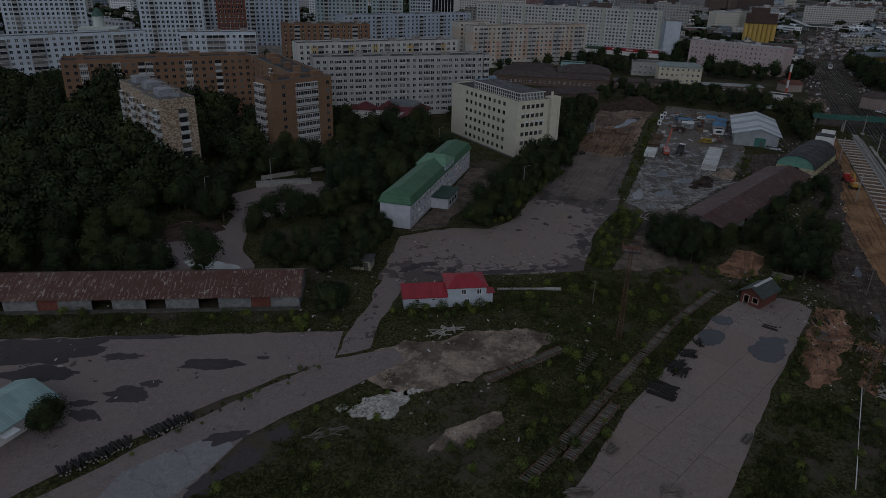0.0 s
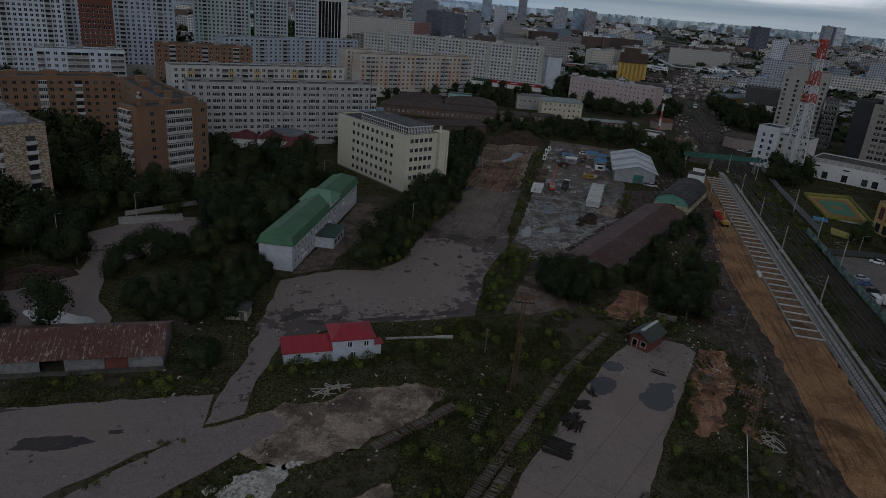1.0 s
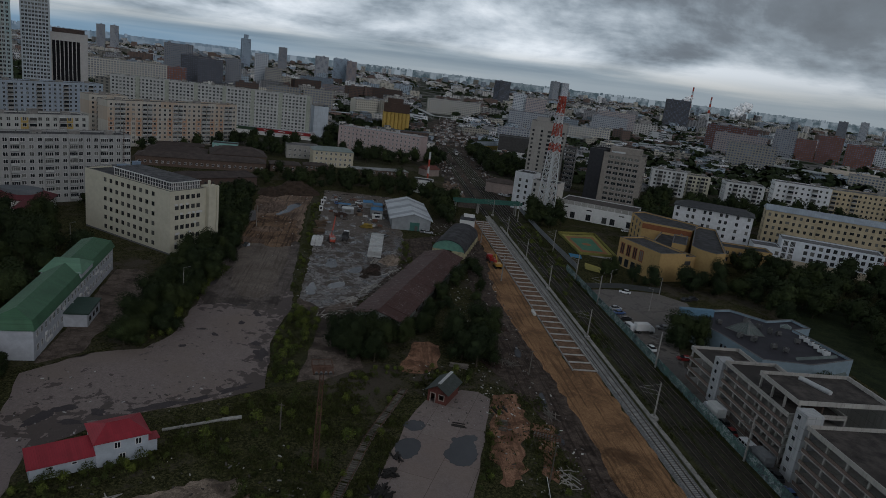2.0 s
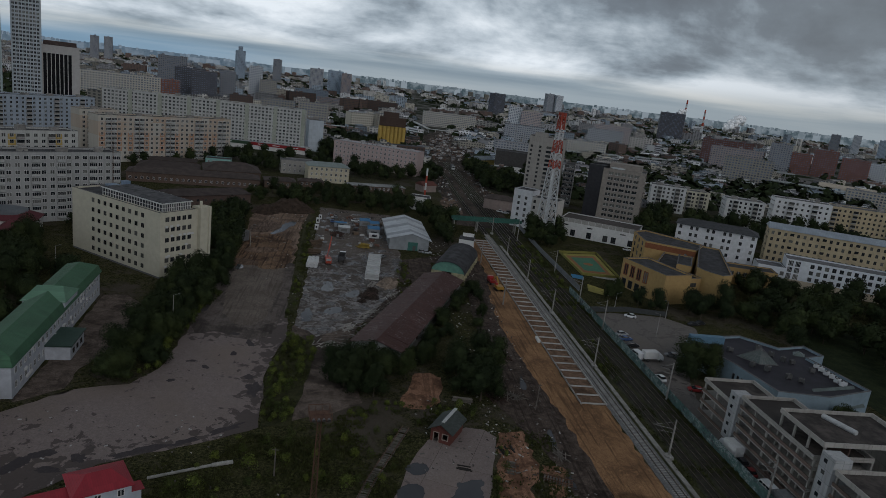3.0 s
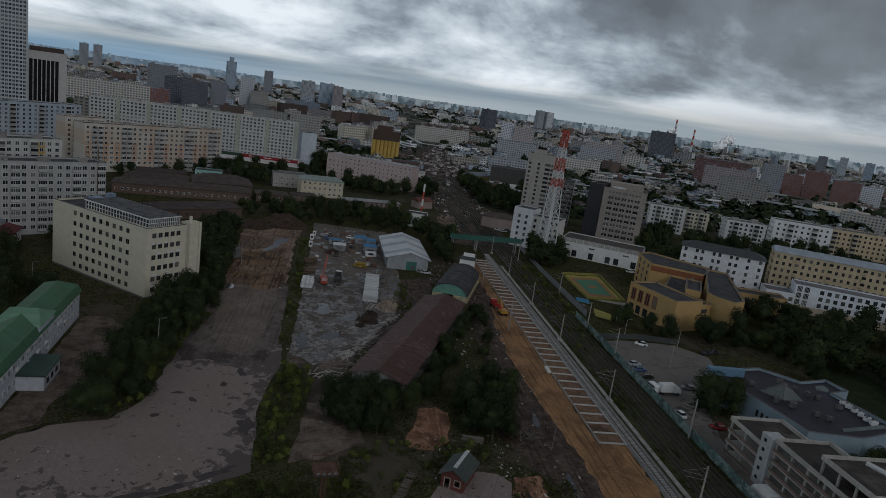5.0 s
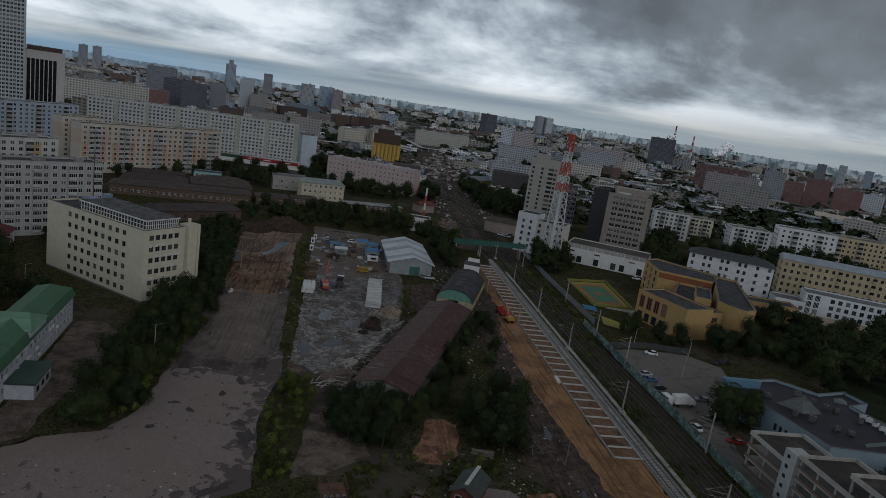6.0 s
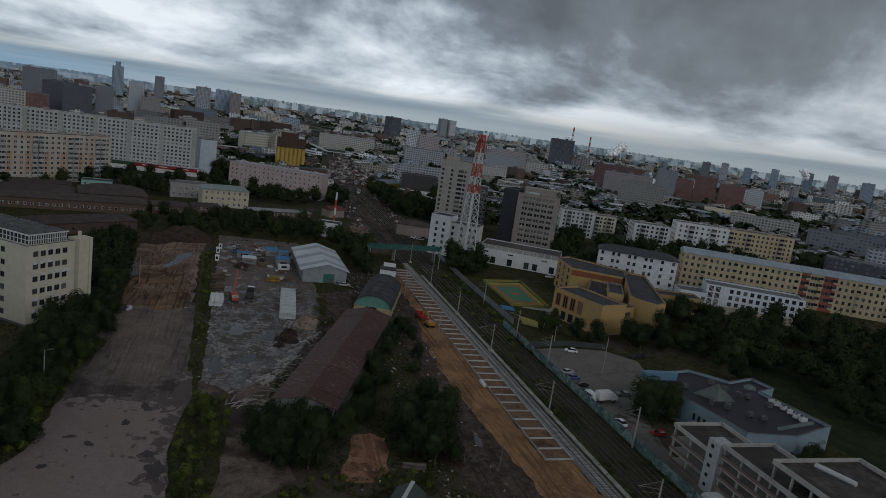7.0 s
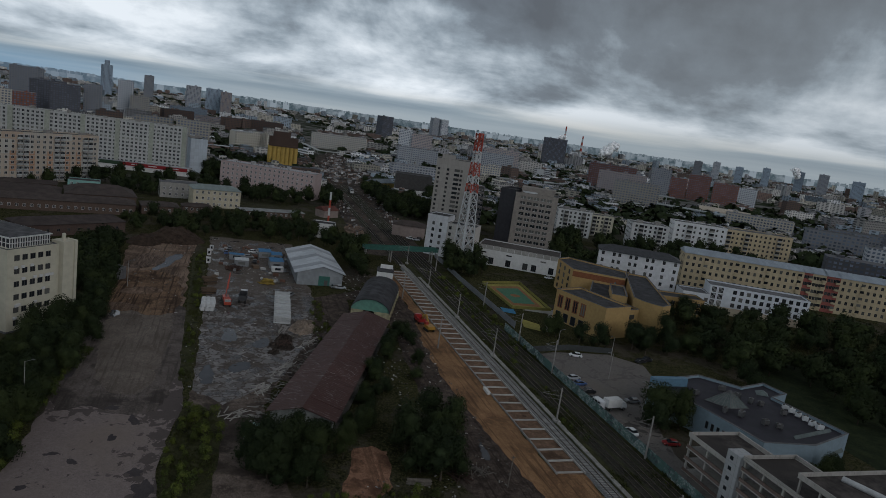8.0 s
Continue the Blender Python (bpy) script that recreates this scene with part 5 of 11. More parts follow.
metal_shed()


def arch_hangar():
    root = thing("arched_hangar", pose(34.2, 242.0, 0, 0, 0, -18), "arched hangar with dark felt roof and green gable", "hangar")
    W, D, n = 13.0, 34.0, 12
    pts = [(W / 2 - (W / 2 + 0.2) * math.cos(math.pi * i / n), 2.6 + 4.6 * math.sin(math.pi * i / n)) for i in range(n + 1)]
    bm = bmesh.new()
    for i in range(n):
        (x0, z0), (x1, z1) = pts[i], pts[i + 1]
        quad(bm, (x0, -0.5, z0), (x1, -0.5, z1), (x1, D, z1), (x0, D, z0))
        quad(bm, (x0, -0.5, z0 - 0.2), (x0, D, z0 - 0.2), (x1, D, z1 - 0.2), (x1, -0.5, z1 - 0.2))
        quad(bm, (x0, -0.5, z0 - 0.2), (x1, -0.5, z1 - 0.2), (x1, -0.5, z1), (x0, -0.5, z0))
    bmesh.ops.recalc_face_normals(bm, faces=bm.faces)
    part("roof", bm, TAR, root)
    wall = plain("yellowed_render", (0.34, 0.31, 0.20), 0.9, 0.6, 0.4)
    bm = bmesh.new()
    box(bm, 0, 0.3, 0, D, 0, 2.9)
    box(bm, W - 0.3, W, 0, D, 0, 2.9)
    box(bm, 0.3, 4.2, 0, 0.3, 0, 2.9)
    box(bm, 8.0, W - 0.3, 0, 0.3, 0, 2.9)
    part("wall", bm, wall, root)
    for y in (0.0, D - 0.4):
        bm = bmesh.new()
        vs = [bm.verts.new((x, y, z - 0.25)) for x, z in pts[1:-1]] + [bm.verts.new((W - 0.1, y, 2.905)), bm.verts.new((0.1, y, 2.905))]
        f = bm.faces.new(vs)
        ext = bmesh.ops.extrude_face_region(bm, geom=[f])
        bmesh.ops.translate(bm, vec=(0, 0.3, 0), verts=[v for v in ext["geom"] if isinstance(v, bmesh.types.BMVert)])
        bmesh.ops.recalc_face_normals(bm, faces=bm.faces)
        part("gable", bm, plain("bright_teal_paint", (0.11, 0.24, 0.19), 0.75, 0.8, 0.2), root)
    # pilasters along the track side
    for i in range(8):
        bm = bmesh.new()
        box(bm, W, W + 0.5, 1 + i * 4.4, 1.6 + i * 4.4, 0, 2.6)
        part("buttress", bm, wall, root)
    root2 = thing("white_annex", pose(49.6, 278.5, 0, 0, 0, -14), "tall narrow whitewashed annex with flat roof", "annex")
    bm = bmesh.new()
    box(bm, 0, 6.4, 0, 7.5, 0, 7.6)
    part("wall", bm, WHITEW, root2)
    bm = bmesh.new()
    box(bm, -0.2, 6.6, -0.2, 7.7, 7.6, 7.9)
    part("roof", bm, TAR, root2)
    bm = bmesh.new()
    box(bm, 1.0, 6.0, 5.5, 7.0, 7.9, 9.2)
    part("roof_hut", bm, WHITEW, root2)


arch_hangar()


def long_low_shed(a, b, depth, h, label, wallc, roofc):
    root, L = flat_block("long_low_shed", a, b, depth, h, brick_wall("shed_brown_brick", wallc), label, "shed", TAR, 0.15)
    bm = bmesh.new()
    hip_roof(bm, L, depth, h + 0.3, 2.2, 0.5, 3.0)
    part("pitched_roof", bm, plain("shed_brown_felt", roofc, 0.9, 0.3, 0.4), root)
    w = window_data(1.2, 1.2, FRAMED, GLASS, 1)
    fill_facade(root, L, (0, 0), 0, "w.w." * int(L / 8), 1, 1.3, 3.2, {"w": ("window", w, 0.5)}, 0.8)


long_low_shed((-86, 323), (-52, 349), 15, 4.6, "long low brown brick shed with hipped felt roof", (0.10, 0.07, 0.06), (0.055, 0.043, 0.040))


# ---------------------------------------------------------------- railway
def rail_line(x_of, y0, y1, bed, bedw, sl_mat, label, rail_z=0.42, step=0.62):
    """A track: shouldered ballast bed, sleepers and two rails following x_of(y)."""
    root = thing("railway_track", pose(0, 0, 0), label, "railway track", "tracks")
    ys = np.arange(y0, y1 + 0.1, 12.0)
    bm = bmesh.new()
    prev = None
    for y in ys:
        x = x_of(y)
        row = [bm.verts.new((x + dx, y, z)) for dx, z in ((-bedw / 2 - 0.5, 0.0), (-bedw / 2, 0.24), (bedw / 2, 0.24), (bedw / 2 + 0.5, 0.0))]
        if prev:
            for i in range(3):
                bm.faces.new((prev[i], prev[i + 1], row[i + 1], row[i]))
        prev = row
    part("ballast", bm, bed, root)
    verts, faces = [], []
    for y in np.arange(y0, min(y1, 420), step):
        x, b = x_of(y), len(verts)
        for dz in (0.2, 0.30):
            for dx, dy in ((-1.3, -0.12), (1.3, -0.12), (1.3, 0.12), (-1.3, 0.12)):
                verts.append((x + dx, y + dy, dz))
        faces += [(b + 4, b + 5, b + 6, b + 7), (b, b + 1, b + 5, b + 4), (b + 1, b + 2, b + 6, b + 5), (b + 2, b + 3, b + 7, b + 6), (b + 3, b, b + 4, b + 7)]
    me = bpy.data.meshes.new("sleeper_bed")
    me.from_pydata(verts, [], faces)
    me.materials.append(sl_mat)
    o = part("sleeper_bed", me, sl_mat, root)
    o["kind"] = "stuff"
    for s in (-0.76, 0.76):
        bm = bmesh.new()
        for a, b in zip(ys[:-1], ys[1:]):
            beam(bm, (x_of(a) + s, a, rail_z - 0.05), (x_of(b) + s, b, rail_z - 0.05), 0.11, 0.17)
        part("rail", bm, RAILM, root)
    return root


main_x = lambda y: 71.4 + (0.0 if y < 330 else (y - 330) ** 2 * 0.00004)
NEWSLEEP = plain("concrete_sleeper", (0.33, 0.325, 0.31), 0.9, 2.0, 0.2, per_island=0.3)
rail_line(main_x, -40, 326, BALLAST, 3.2, NEWSLEEP, "new single track on clean grey ballast")
rail_line(main_x, 326, 900, OLDBALLAST, 3.0, DARKTIMBER, "old dark track running on through the rail yard")
for off in (7.2, 11.2, 14.6):
    rail_line(lambda y, off=off: 71.4 + off + (0 if y < 300 else (y - 300) * 0.02 * (1 - off / 30)), -40, 640, OLDBALLAST, 2.8, DARKTIMBER, "old dark railway track in weedy ballast")

# cable trough beside the new track
root = thing("cable_trough", pose(74.6, 0, 0), "pale concrete cable trough along the track", "cable trough")
for i in range(90):
    bm = bmesh.new()
    y = -20 + i * 3.6
    box(bm, -0.55, 0.55, y + 0.03, y + 3.55, 0.0, 0.22 + 0.02 * (i % 3))
    part("trough_slab", bm, OLDCONC, root)

# platform foundation: cross beams and long edge beams
root = thing("platform_foundation", pose(0, 0, 0), "row of pale concrete platform cross beams on sand", "foundation")
bmx = bmesh.new()
box(bmx, -3.15, 3.15, -0.17, 0.17, 0, 0.32)
bdata = mesh_of("cross_beam", bmx, plain("beam_concrete", (0.43, 0.42, 0.40), 0.9, 2.0, 0.25, per_object=0.3))
yb = 140.76
i = 0
while yb < 312:
    o = new("cross_beam", bdata)
    o.parent = root
    o.matrix_basis = pose(66.2 + 0.1 * math.sin(i * 2.1), yb, 0.02, 0, 0, 0.7 * math.sin(i * 1.3))
    yb += 4.87
    i += 1
bm = bmesh.new()
box(bm, 62.6, 62.85, 140.2, 312, 0, 0.42)
part("edge_beam", bm, OLDCONC, root)
bm = bmesh.new()
box(bm, 69.3, 69.55, 140.2, 312, 0, 0.46)
part("edge_beam", bm, CONCRETE, root)
bm = bmesh.new()
box(bm, 61.6, 62.4, 179.8, 183.6, 0.05, 0.75)
solid("concrete_block", bm, plain("fresh_concrete", (0.55, 0.55, 0.53), 0.85, 2, 0.1), "fresh pale concrete slab lying on the sand", "slab")


def catenary_pole(x, y, h=9.0, arm=-5.2, lean=0.0, box_=True):
    root = thing("catenary_pole", pose(x, y, 0, 0, lean, 0), "grey concrete railway catenary pole with bracket arm", "pole", "catenary poles")
    bm = bmesh.new()
    tube(bm, (0, 0, 0), (0, 0, h), 0.24, 0.16, 10)
    part("post", bm, OLDCONC, root)
    bm = bmesh.new()
    tube(bm, (0, 0, h - 2.2), (arm, 0, h - 1.2), 0.05, n=6)
    tube(bm, (0, 0, h - 0.4), (arm * 0.95, 0, h - 1.2), 0.035, n=6)
    tube(bm, (0, 0, h - 3.1), (arm * 0.8, 0, h - 2.4), 0.04, n=6)
    part("bracket", bm, STEEL, root)
    if box_:
        bm = bmesh.new()
        box(bm, -0.7, 0.7, -0.9, 0.9, 0, 0.55)
        box(bm, -0.4, 0.4, -1.6, -1.0, 0, 0.8)
        part("base_block", bm, CONCRETE, root)


for x, y in ((75.4, 117.5), (74.4, 164.5), (74.2, 209), (74.4, 247), (74.5, 288), (75, 330)):
    catenary_pole(x, y)
for x, y in ((88.4, 101), (88.0, 146), (88.2, 196), (88.2, 222), (90, 262), (86, 318), (96, 372)):
    catenary_pole(x, y, 10.5, -3.6, 0, False)
catenary_pole(57.5, 214, 10.0, 4.0, 0, False)
catenary_pole(58.5, 268, 10.0, 4.0, 0, False)


def fence(pts, h, mat, label, panel=2.5, post=0.12, grp="trackside fence"):
    root = thing("panel_fence", pose(0, 0, 0), label, "fence", grp)
    n = 0
    for (x0, y0), (x1, y1) in zip(pts[:-1], pts[1:]):
        d = Vector((x1 - x0, y1 - y0))
        k = max(1, round(d.length / panel))
        ang = math.degrees(math.atan2(d.y, d.x))
        bm = bmesh.new()
        box(bm, 0, d.length / k - post, -0.03, 0.03, 0.05, h)
        data = mesh_of("fence_panel", bm, mat)
        bm = bmesh.new()
        box(bm, -post, 0, -0.07, 0.07, 0, h + 0.12)
        pdata = mesh_of("fence_post", bm, mat)
        for i in range(k):
            p = Vector((x0, y0)) + d * (i / k)
            for nm, dd in (("fence_panel", data), ("fence_post", pdata)):
                o = new(nm, dd)
                o.parent = root
                o.matrix_basis = pose(p.x, p.y, 0, 0, 0, ang)
            n += 1
    return root


def graffiti_mat():
    k = Nodes("green_graffiti_fence")
    a = k.noise(0.9, 5, 0.75, k.mapped(k.pos(), (1, 0.8, 1.6)), distort=2.5)
    b = k.noise(0.14, 3, 0.5, seed=3.0)
    base = k.mix(k.noise(1.5, 4, 0.6, seed=8.0), (0.05, 0.10, 0.09), (0.085, 0.155, 0.14))
    tag = k.mix(k.step(k.noise(0.5, 2, 0.5, seed=5.0), 0.45, 0.55), (0.27, 0.30, 0.30), (0.05, 0.055, 0.065))
    col = k.mix(k.math("MULTIPLY", k.step(a, 0.49, 0.53), k.step(b, 0.34, 0.46)), base, tag)
    return k.done(col, 0.75)


fence([(89.6, 40), (88.7, 130), (88.6, 236)], 2.6, graffiti_mat(), "teal sheet fence painted with pale graffiti")
fence([(93.5, 238), (93.2, 300), (94.5, 350)], 2.4, plain("grey_fence", (0.17, 0.18, 0.19), 0.8, 1.5, 0.25), "grey concrete panel fence beside the tracks")


def footbridge():
    a, b = Vector((53.2, 328.0)), Vector((91.2, 334.0))
    d = b - a
    root = thing("footbridge", pose(a.x, a.y, 0, 0, 0, math.degrees(math.atan2(d.y, d.x))), "dark teal steel truss footbridge over the tracks", "footbridge")
    teal = plain("teal_steel", (0.03, 0.105, 0.085), 0.7, 1.0, 0.3)
    L = d.length
    bm = bmesh.new()
    box(bm, 0, L, 0, 3.0, 6.0, 6.25)
    part("deck", bm, OLDCONC, root)
    for y in (0, 3.0):
        bm = bmesh.new()
        box(bm, 0, L, y - 0.06, y + 0.06, 5.8, 6.5)
        box(bm, 0, L, y - 0.05, y + 0.05, 7.6, 7.8)
        box(bm, 0, L, y - 0.015, y + 0.015, 6.5, 7.6)
        n = 16
        for i in range(n + 1):
            box(bm, L * i / n - 0.06, L * i / n + 0.06, y - 0.07, y + 0.07, 6.0, 7.75)
        part("parapet", bm, teal, root)
    for x in (1.0, L * 0.36, L * 0.92):
        bm = bmesh.new()
        for y in (0.3, 2.7):
            box(bm, x - 0.25, x + 0.25, y - 0.25, y + 0.25, 0, 5.8)
        box(bm, x - 0.3, x + 0.3, 0, 3.0, 5.4, 5.8)
        part("pier", bm, OLDCONC, root)


footbridge()


def lattice_tower(x, y, h, w0, w1, n, bands, label, name="radio_tower", rot=20):
    root = thing(name, pose(x, y, 0, 0, 0, rot), label, "lattice tower")
    wid = lambda z: w0 + (w1 - w0) * min(1, z / (h * 0.86))
    zs = [0.0]
    while zs[-1] < h - 0.5:
        zs.append(min(h, zs[-1] + max(1.6, wid(zs[-1]) * 0.95)))
    for i, (a, b) in enumerate(zip(zs[:-1], zs[1:])):
        bm = bmesh.new()
        wa, wb = wid(a) / 2, wid(b) / 2
        ca = [(-wa, -wa, a), (wa, -wa, a), (wa, wa, a), (-wa, wa, a)]
        cb = [(-wb, -wb, b), (wb, -wb, b), (wb, wb, b), (-wb, wb, b)]
        for k in range(4):
            j = (k + 1) % 4
            beam(bm, ca[k], cb[k], 0.46 if h > 40 else 0.08)
            beam(bm, ca[k], cb[j], 0.24 if h > 40 else 0.04)
            beam(bm, ca[j], cb[k], 0.24 if h > 40 else 0.04)
            beam(bm, cb[k], cb[j], 0.2 if h > 40 else 0.04)
        part("lattice_section", bm, bands(0.5 * (a + b) / h), root)
    return root, zs


RED = plain("aviation_red", (0.36, 0.06, 0.035), 0.7, 1.5, 0.2)
PALEG = plain("pale_grey_paint", (0.50, 0.52, 0.53), 0.7, 1.5, 0.15)
twr, _ = lattice_tower(106.2, 341.5, 66.0, 8.0, 2.6, 14, lambda u: RED if (u > 0.86 or 0.69 < u < 0.775 or 0.55 < u < 0.625) else PALEG, "tall white steel lattice radio tower with red bands")
bm = bmesh.new()
for z in (38, 47, 56, 63):
    box(bm, -1.7, 1.7, -1.7, 1.7, z, z + 0.15)
part("platform", bm, RED, twr)
bm = bmesh.new()
tube(bm, (0, 0, 1), (0, 0, 62), 0.35, n=8)
part("cable_duct", bm, PALEG, twr)
for i in range(10):
    bm = bmesh.new()
    z, a = 40 + 2.5 * i, i * 2.4
    tube(bm, (1.9 * math.cos(a), 1.9 * math.sin(a), z), (1.9 * math.cos(a), 1.9 * math.sin(a), z + 2.0), 0.22, n=6)
    part("antenna", bm, FRAMEW, twr)


def floodlight_mast(x, y, h):
    root, _ = lattice_tower(x, y, h, 1.0, 0.6, 8, lambda u: RUST, "rusty lattice floodlight mast with lamp basket", "floodlight_mast", 10)
    bm = bmesh.new()
    s = 1.7
    for z in (h - 0.2, h + 1.0):
        for a, b in (((-s, -s), (s, -s)), ((s, -s), (s, s)), ((s, s), (-s, s)), ((-s, s), (-s, -s))):
            beam(bm, (*a, z), (*b, z), 0.09)
    for i in range(12):
        a = -s + 2 * s * (i % 4) / 3
        y_ = (-s, s, 0)[i // 4]
        beam(bm, (a, y_, h - 0.2), (a, y_, h + 1.0), 0.06)
    box(bm, -s, s, -s, s, h - 0.26, h - 0.2)
    part("basket", bm, RUST, root)
    for i in range(4):
        bm = bmesh.new()
        px = -1.2 + 0.8 * i
        tube(bm, (px, -1.75, h + 0.3), (px, -2.15, h + 0.1), 0.16, 0.3, 10)
        part("floodlight", bm, STEEL, root)


floodlight_mast(-0.3, 91.5, 19.8)


# ---------------------------------------------------------------- buildings east of the tracks
def parking_garage():
    root = thing("parking_garage", pose(94.8, 0, 0), "unfinished white concrete multi-storey garage with open decks", "parking garage")
    conc = panel_wall("stained_white_concrete", (0.36, 0.345, 0.32), None, 5.5, 2.4, 0.55, 0.35)
    spandrel = brick_wall("stained_brick_parapet", (0.17, 0.125, 0.105), 0.6, 0.3)
    inner = brick_wall("brown_infill_brick", (0.085, 0.055, 0.045))

    def decks(y0, y1, x1, levels, top, xs=0.0, roofm=True):
        for i in range(levels + 1):
            z = top * i / levels
            bm = bmesh.new()
            box(bm, xs - 0.35, x1, y0, y1, z - 0.12, z + 0.12)
            if i == levels:
                box(bm, xs - 0.35, xs - 0.15, y0, y1, z + 0.12, z + 0.9)
            box(bm, xs - 0.15, x1, y0, y0 + 0.2, z + 0.12, z + (0.6 if i < levels else 0.9))
            part("deck", bm, conc, root)
            if i < levels:
                bm = bmesh.new()
                box(bm, xs - 0.30, xs - 0.12, y0 + 0.02, y1 - 0.02, z + 0.123, z + 0.8)
                part("parapet_infill", bm, spandrel, root)
        k = max(2, round((y1 - y0) / 5.5))
        for j in range(k + 1):
            y = y0 + 0.3 + (y1 - y0 - 0.6) * j / k
            bm = bmesh.new()
            box(bm, xs + 0.1, xs + 0.5, y - 0.2, y + 0.2, 0.12, top - 0.12)
            part("column", bm, conc, root)
        bm = bmesh.new()
        box(bm, xs + 5.5, xs + 5.8, y0 + 0.25, y1, 0.12, top - 0.13)
        part("back_wall", bm, inner, root)
        bm = bmesh.new()
        box(bm, xs + 0.3, x1 - 0.3, y0 + 0.4, y1 - 0.3, top + 0.122, top + 0.16)
        part("roof_felt", bm, plain("brown_roof_felt", (0.062, 0.053, 0.048), 0.85, 0.3, 0.75), root)
        bm = bmesh.new()
        box(bm, x1 - 0.003, x1 + 0.4, y0, y1, 0, top + 0.9)
        box(bm, xs - 0.15, x1 - 0.003, y1 - 0.25, y1, top + 0.12, top + 0.9)
        part("parapet", bm, conc, root)

    def pylon(y0, y1, h, n):
        bm = bmesh.new()
        box(bm, -0.7, 3.0, y0, y1, 0, h)
        part("stair_tower", bm, panel_wall("white_concrete", (0.36, 0.37, 0.375), None, 3.8, 2.4, 0.6, 0.3), root)
        w = bmesh.new()
        box(w, -0.04, 0.02, -0.45, 0.45, 0, 0.8)
        data = mesh_of("window", w, GLASS)
        for i in range(n):
            o = new("window", data)
            o.parent = root
            o.matrix_basis = Matrix.Translation((-0.705, (y0 + y1) / 2 + 0.4, h * (i + 0.55) / (n + 0.3)))

    decks(129.2, 141.3, 13.0, 3, 8.3)
    pylon(125.2, 129.0, 11.8, 5)
    decks(99.5, 125.0, 12.5, 5, 11.6)
    pylon(93.8, 97.4, 15.0, 6)
    decks(99.0, 113.0, 22.0, 1, 14.8, 1.0)
    decks(60.0, 93.6, 26.0, 5, 12.4)
    # duct on the upper roof
    bm = bmesh.new()
    tube(bm, (9.0, 111, 15.4), (11.5, 104, 15.4), 0.55, n=12)
    part("roof_duct", bm, plain("bare_zinc", (0.42, 0.43, 0.43)), root)


parking_garage()


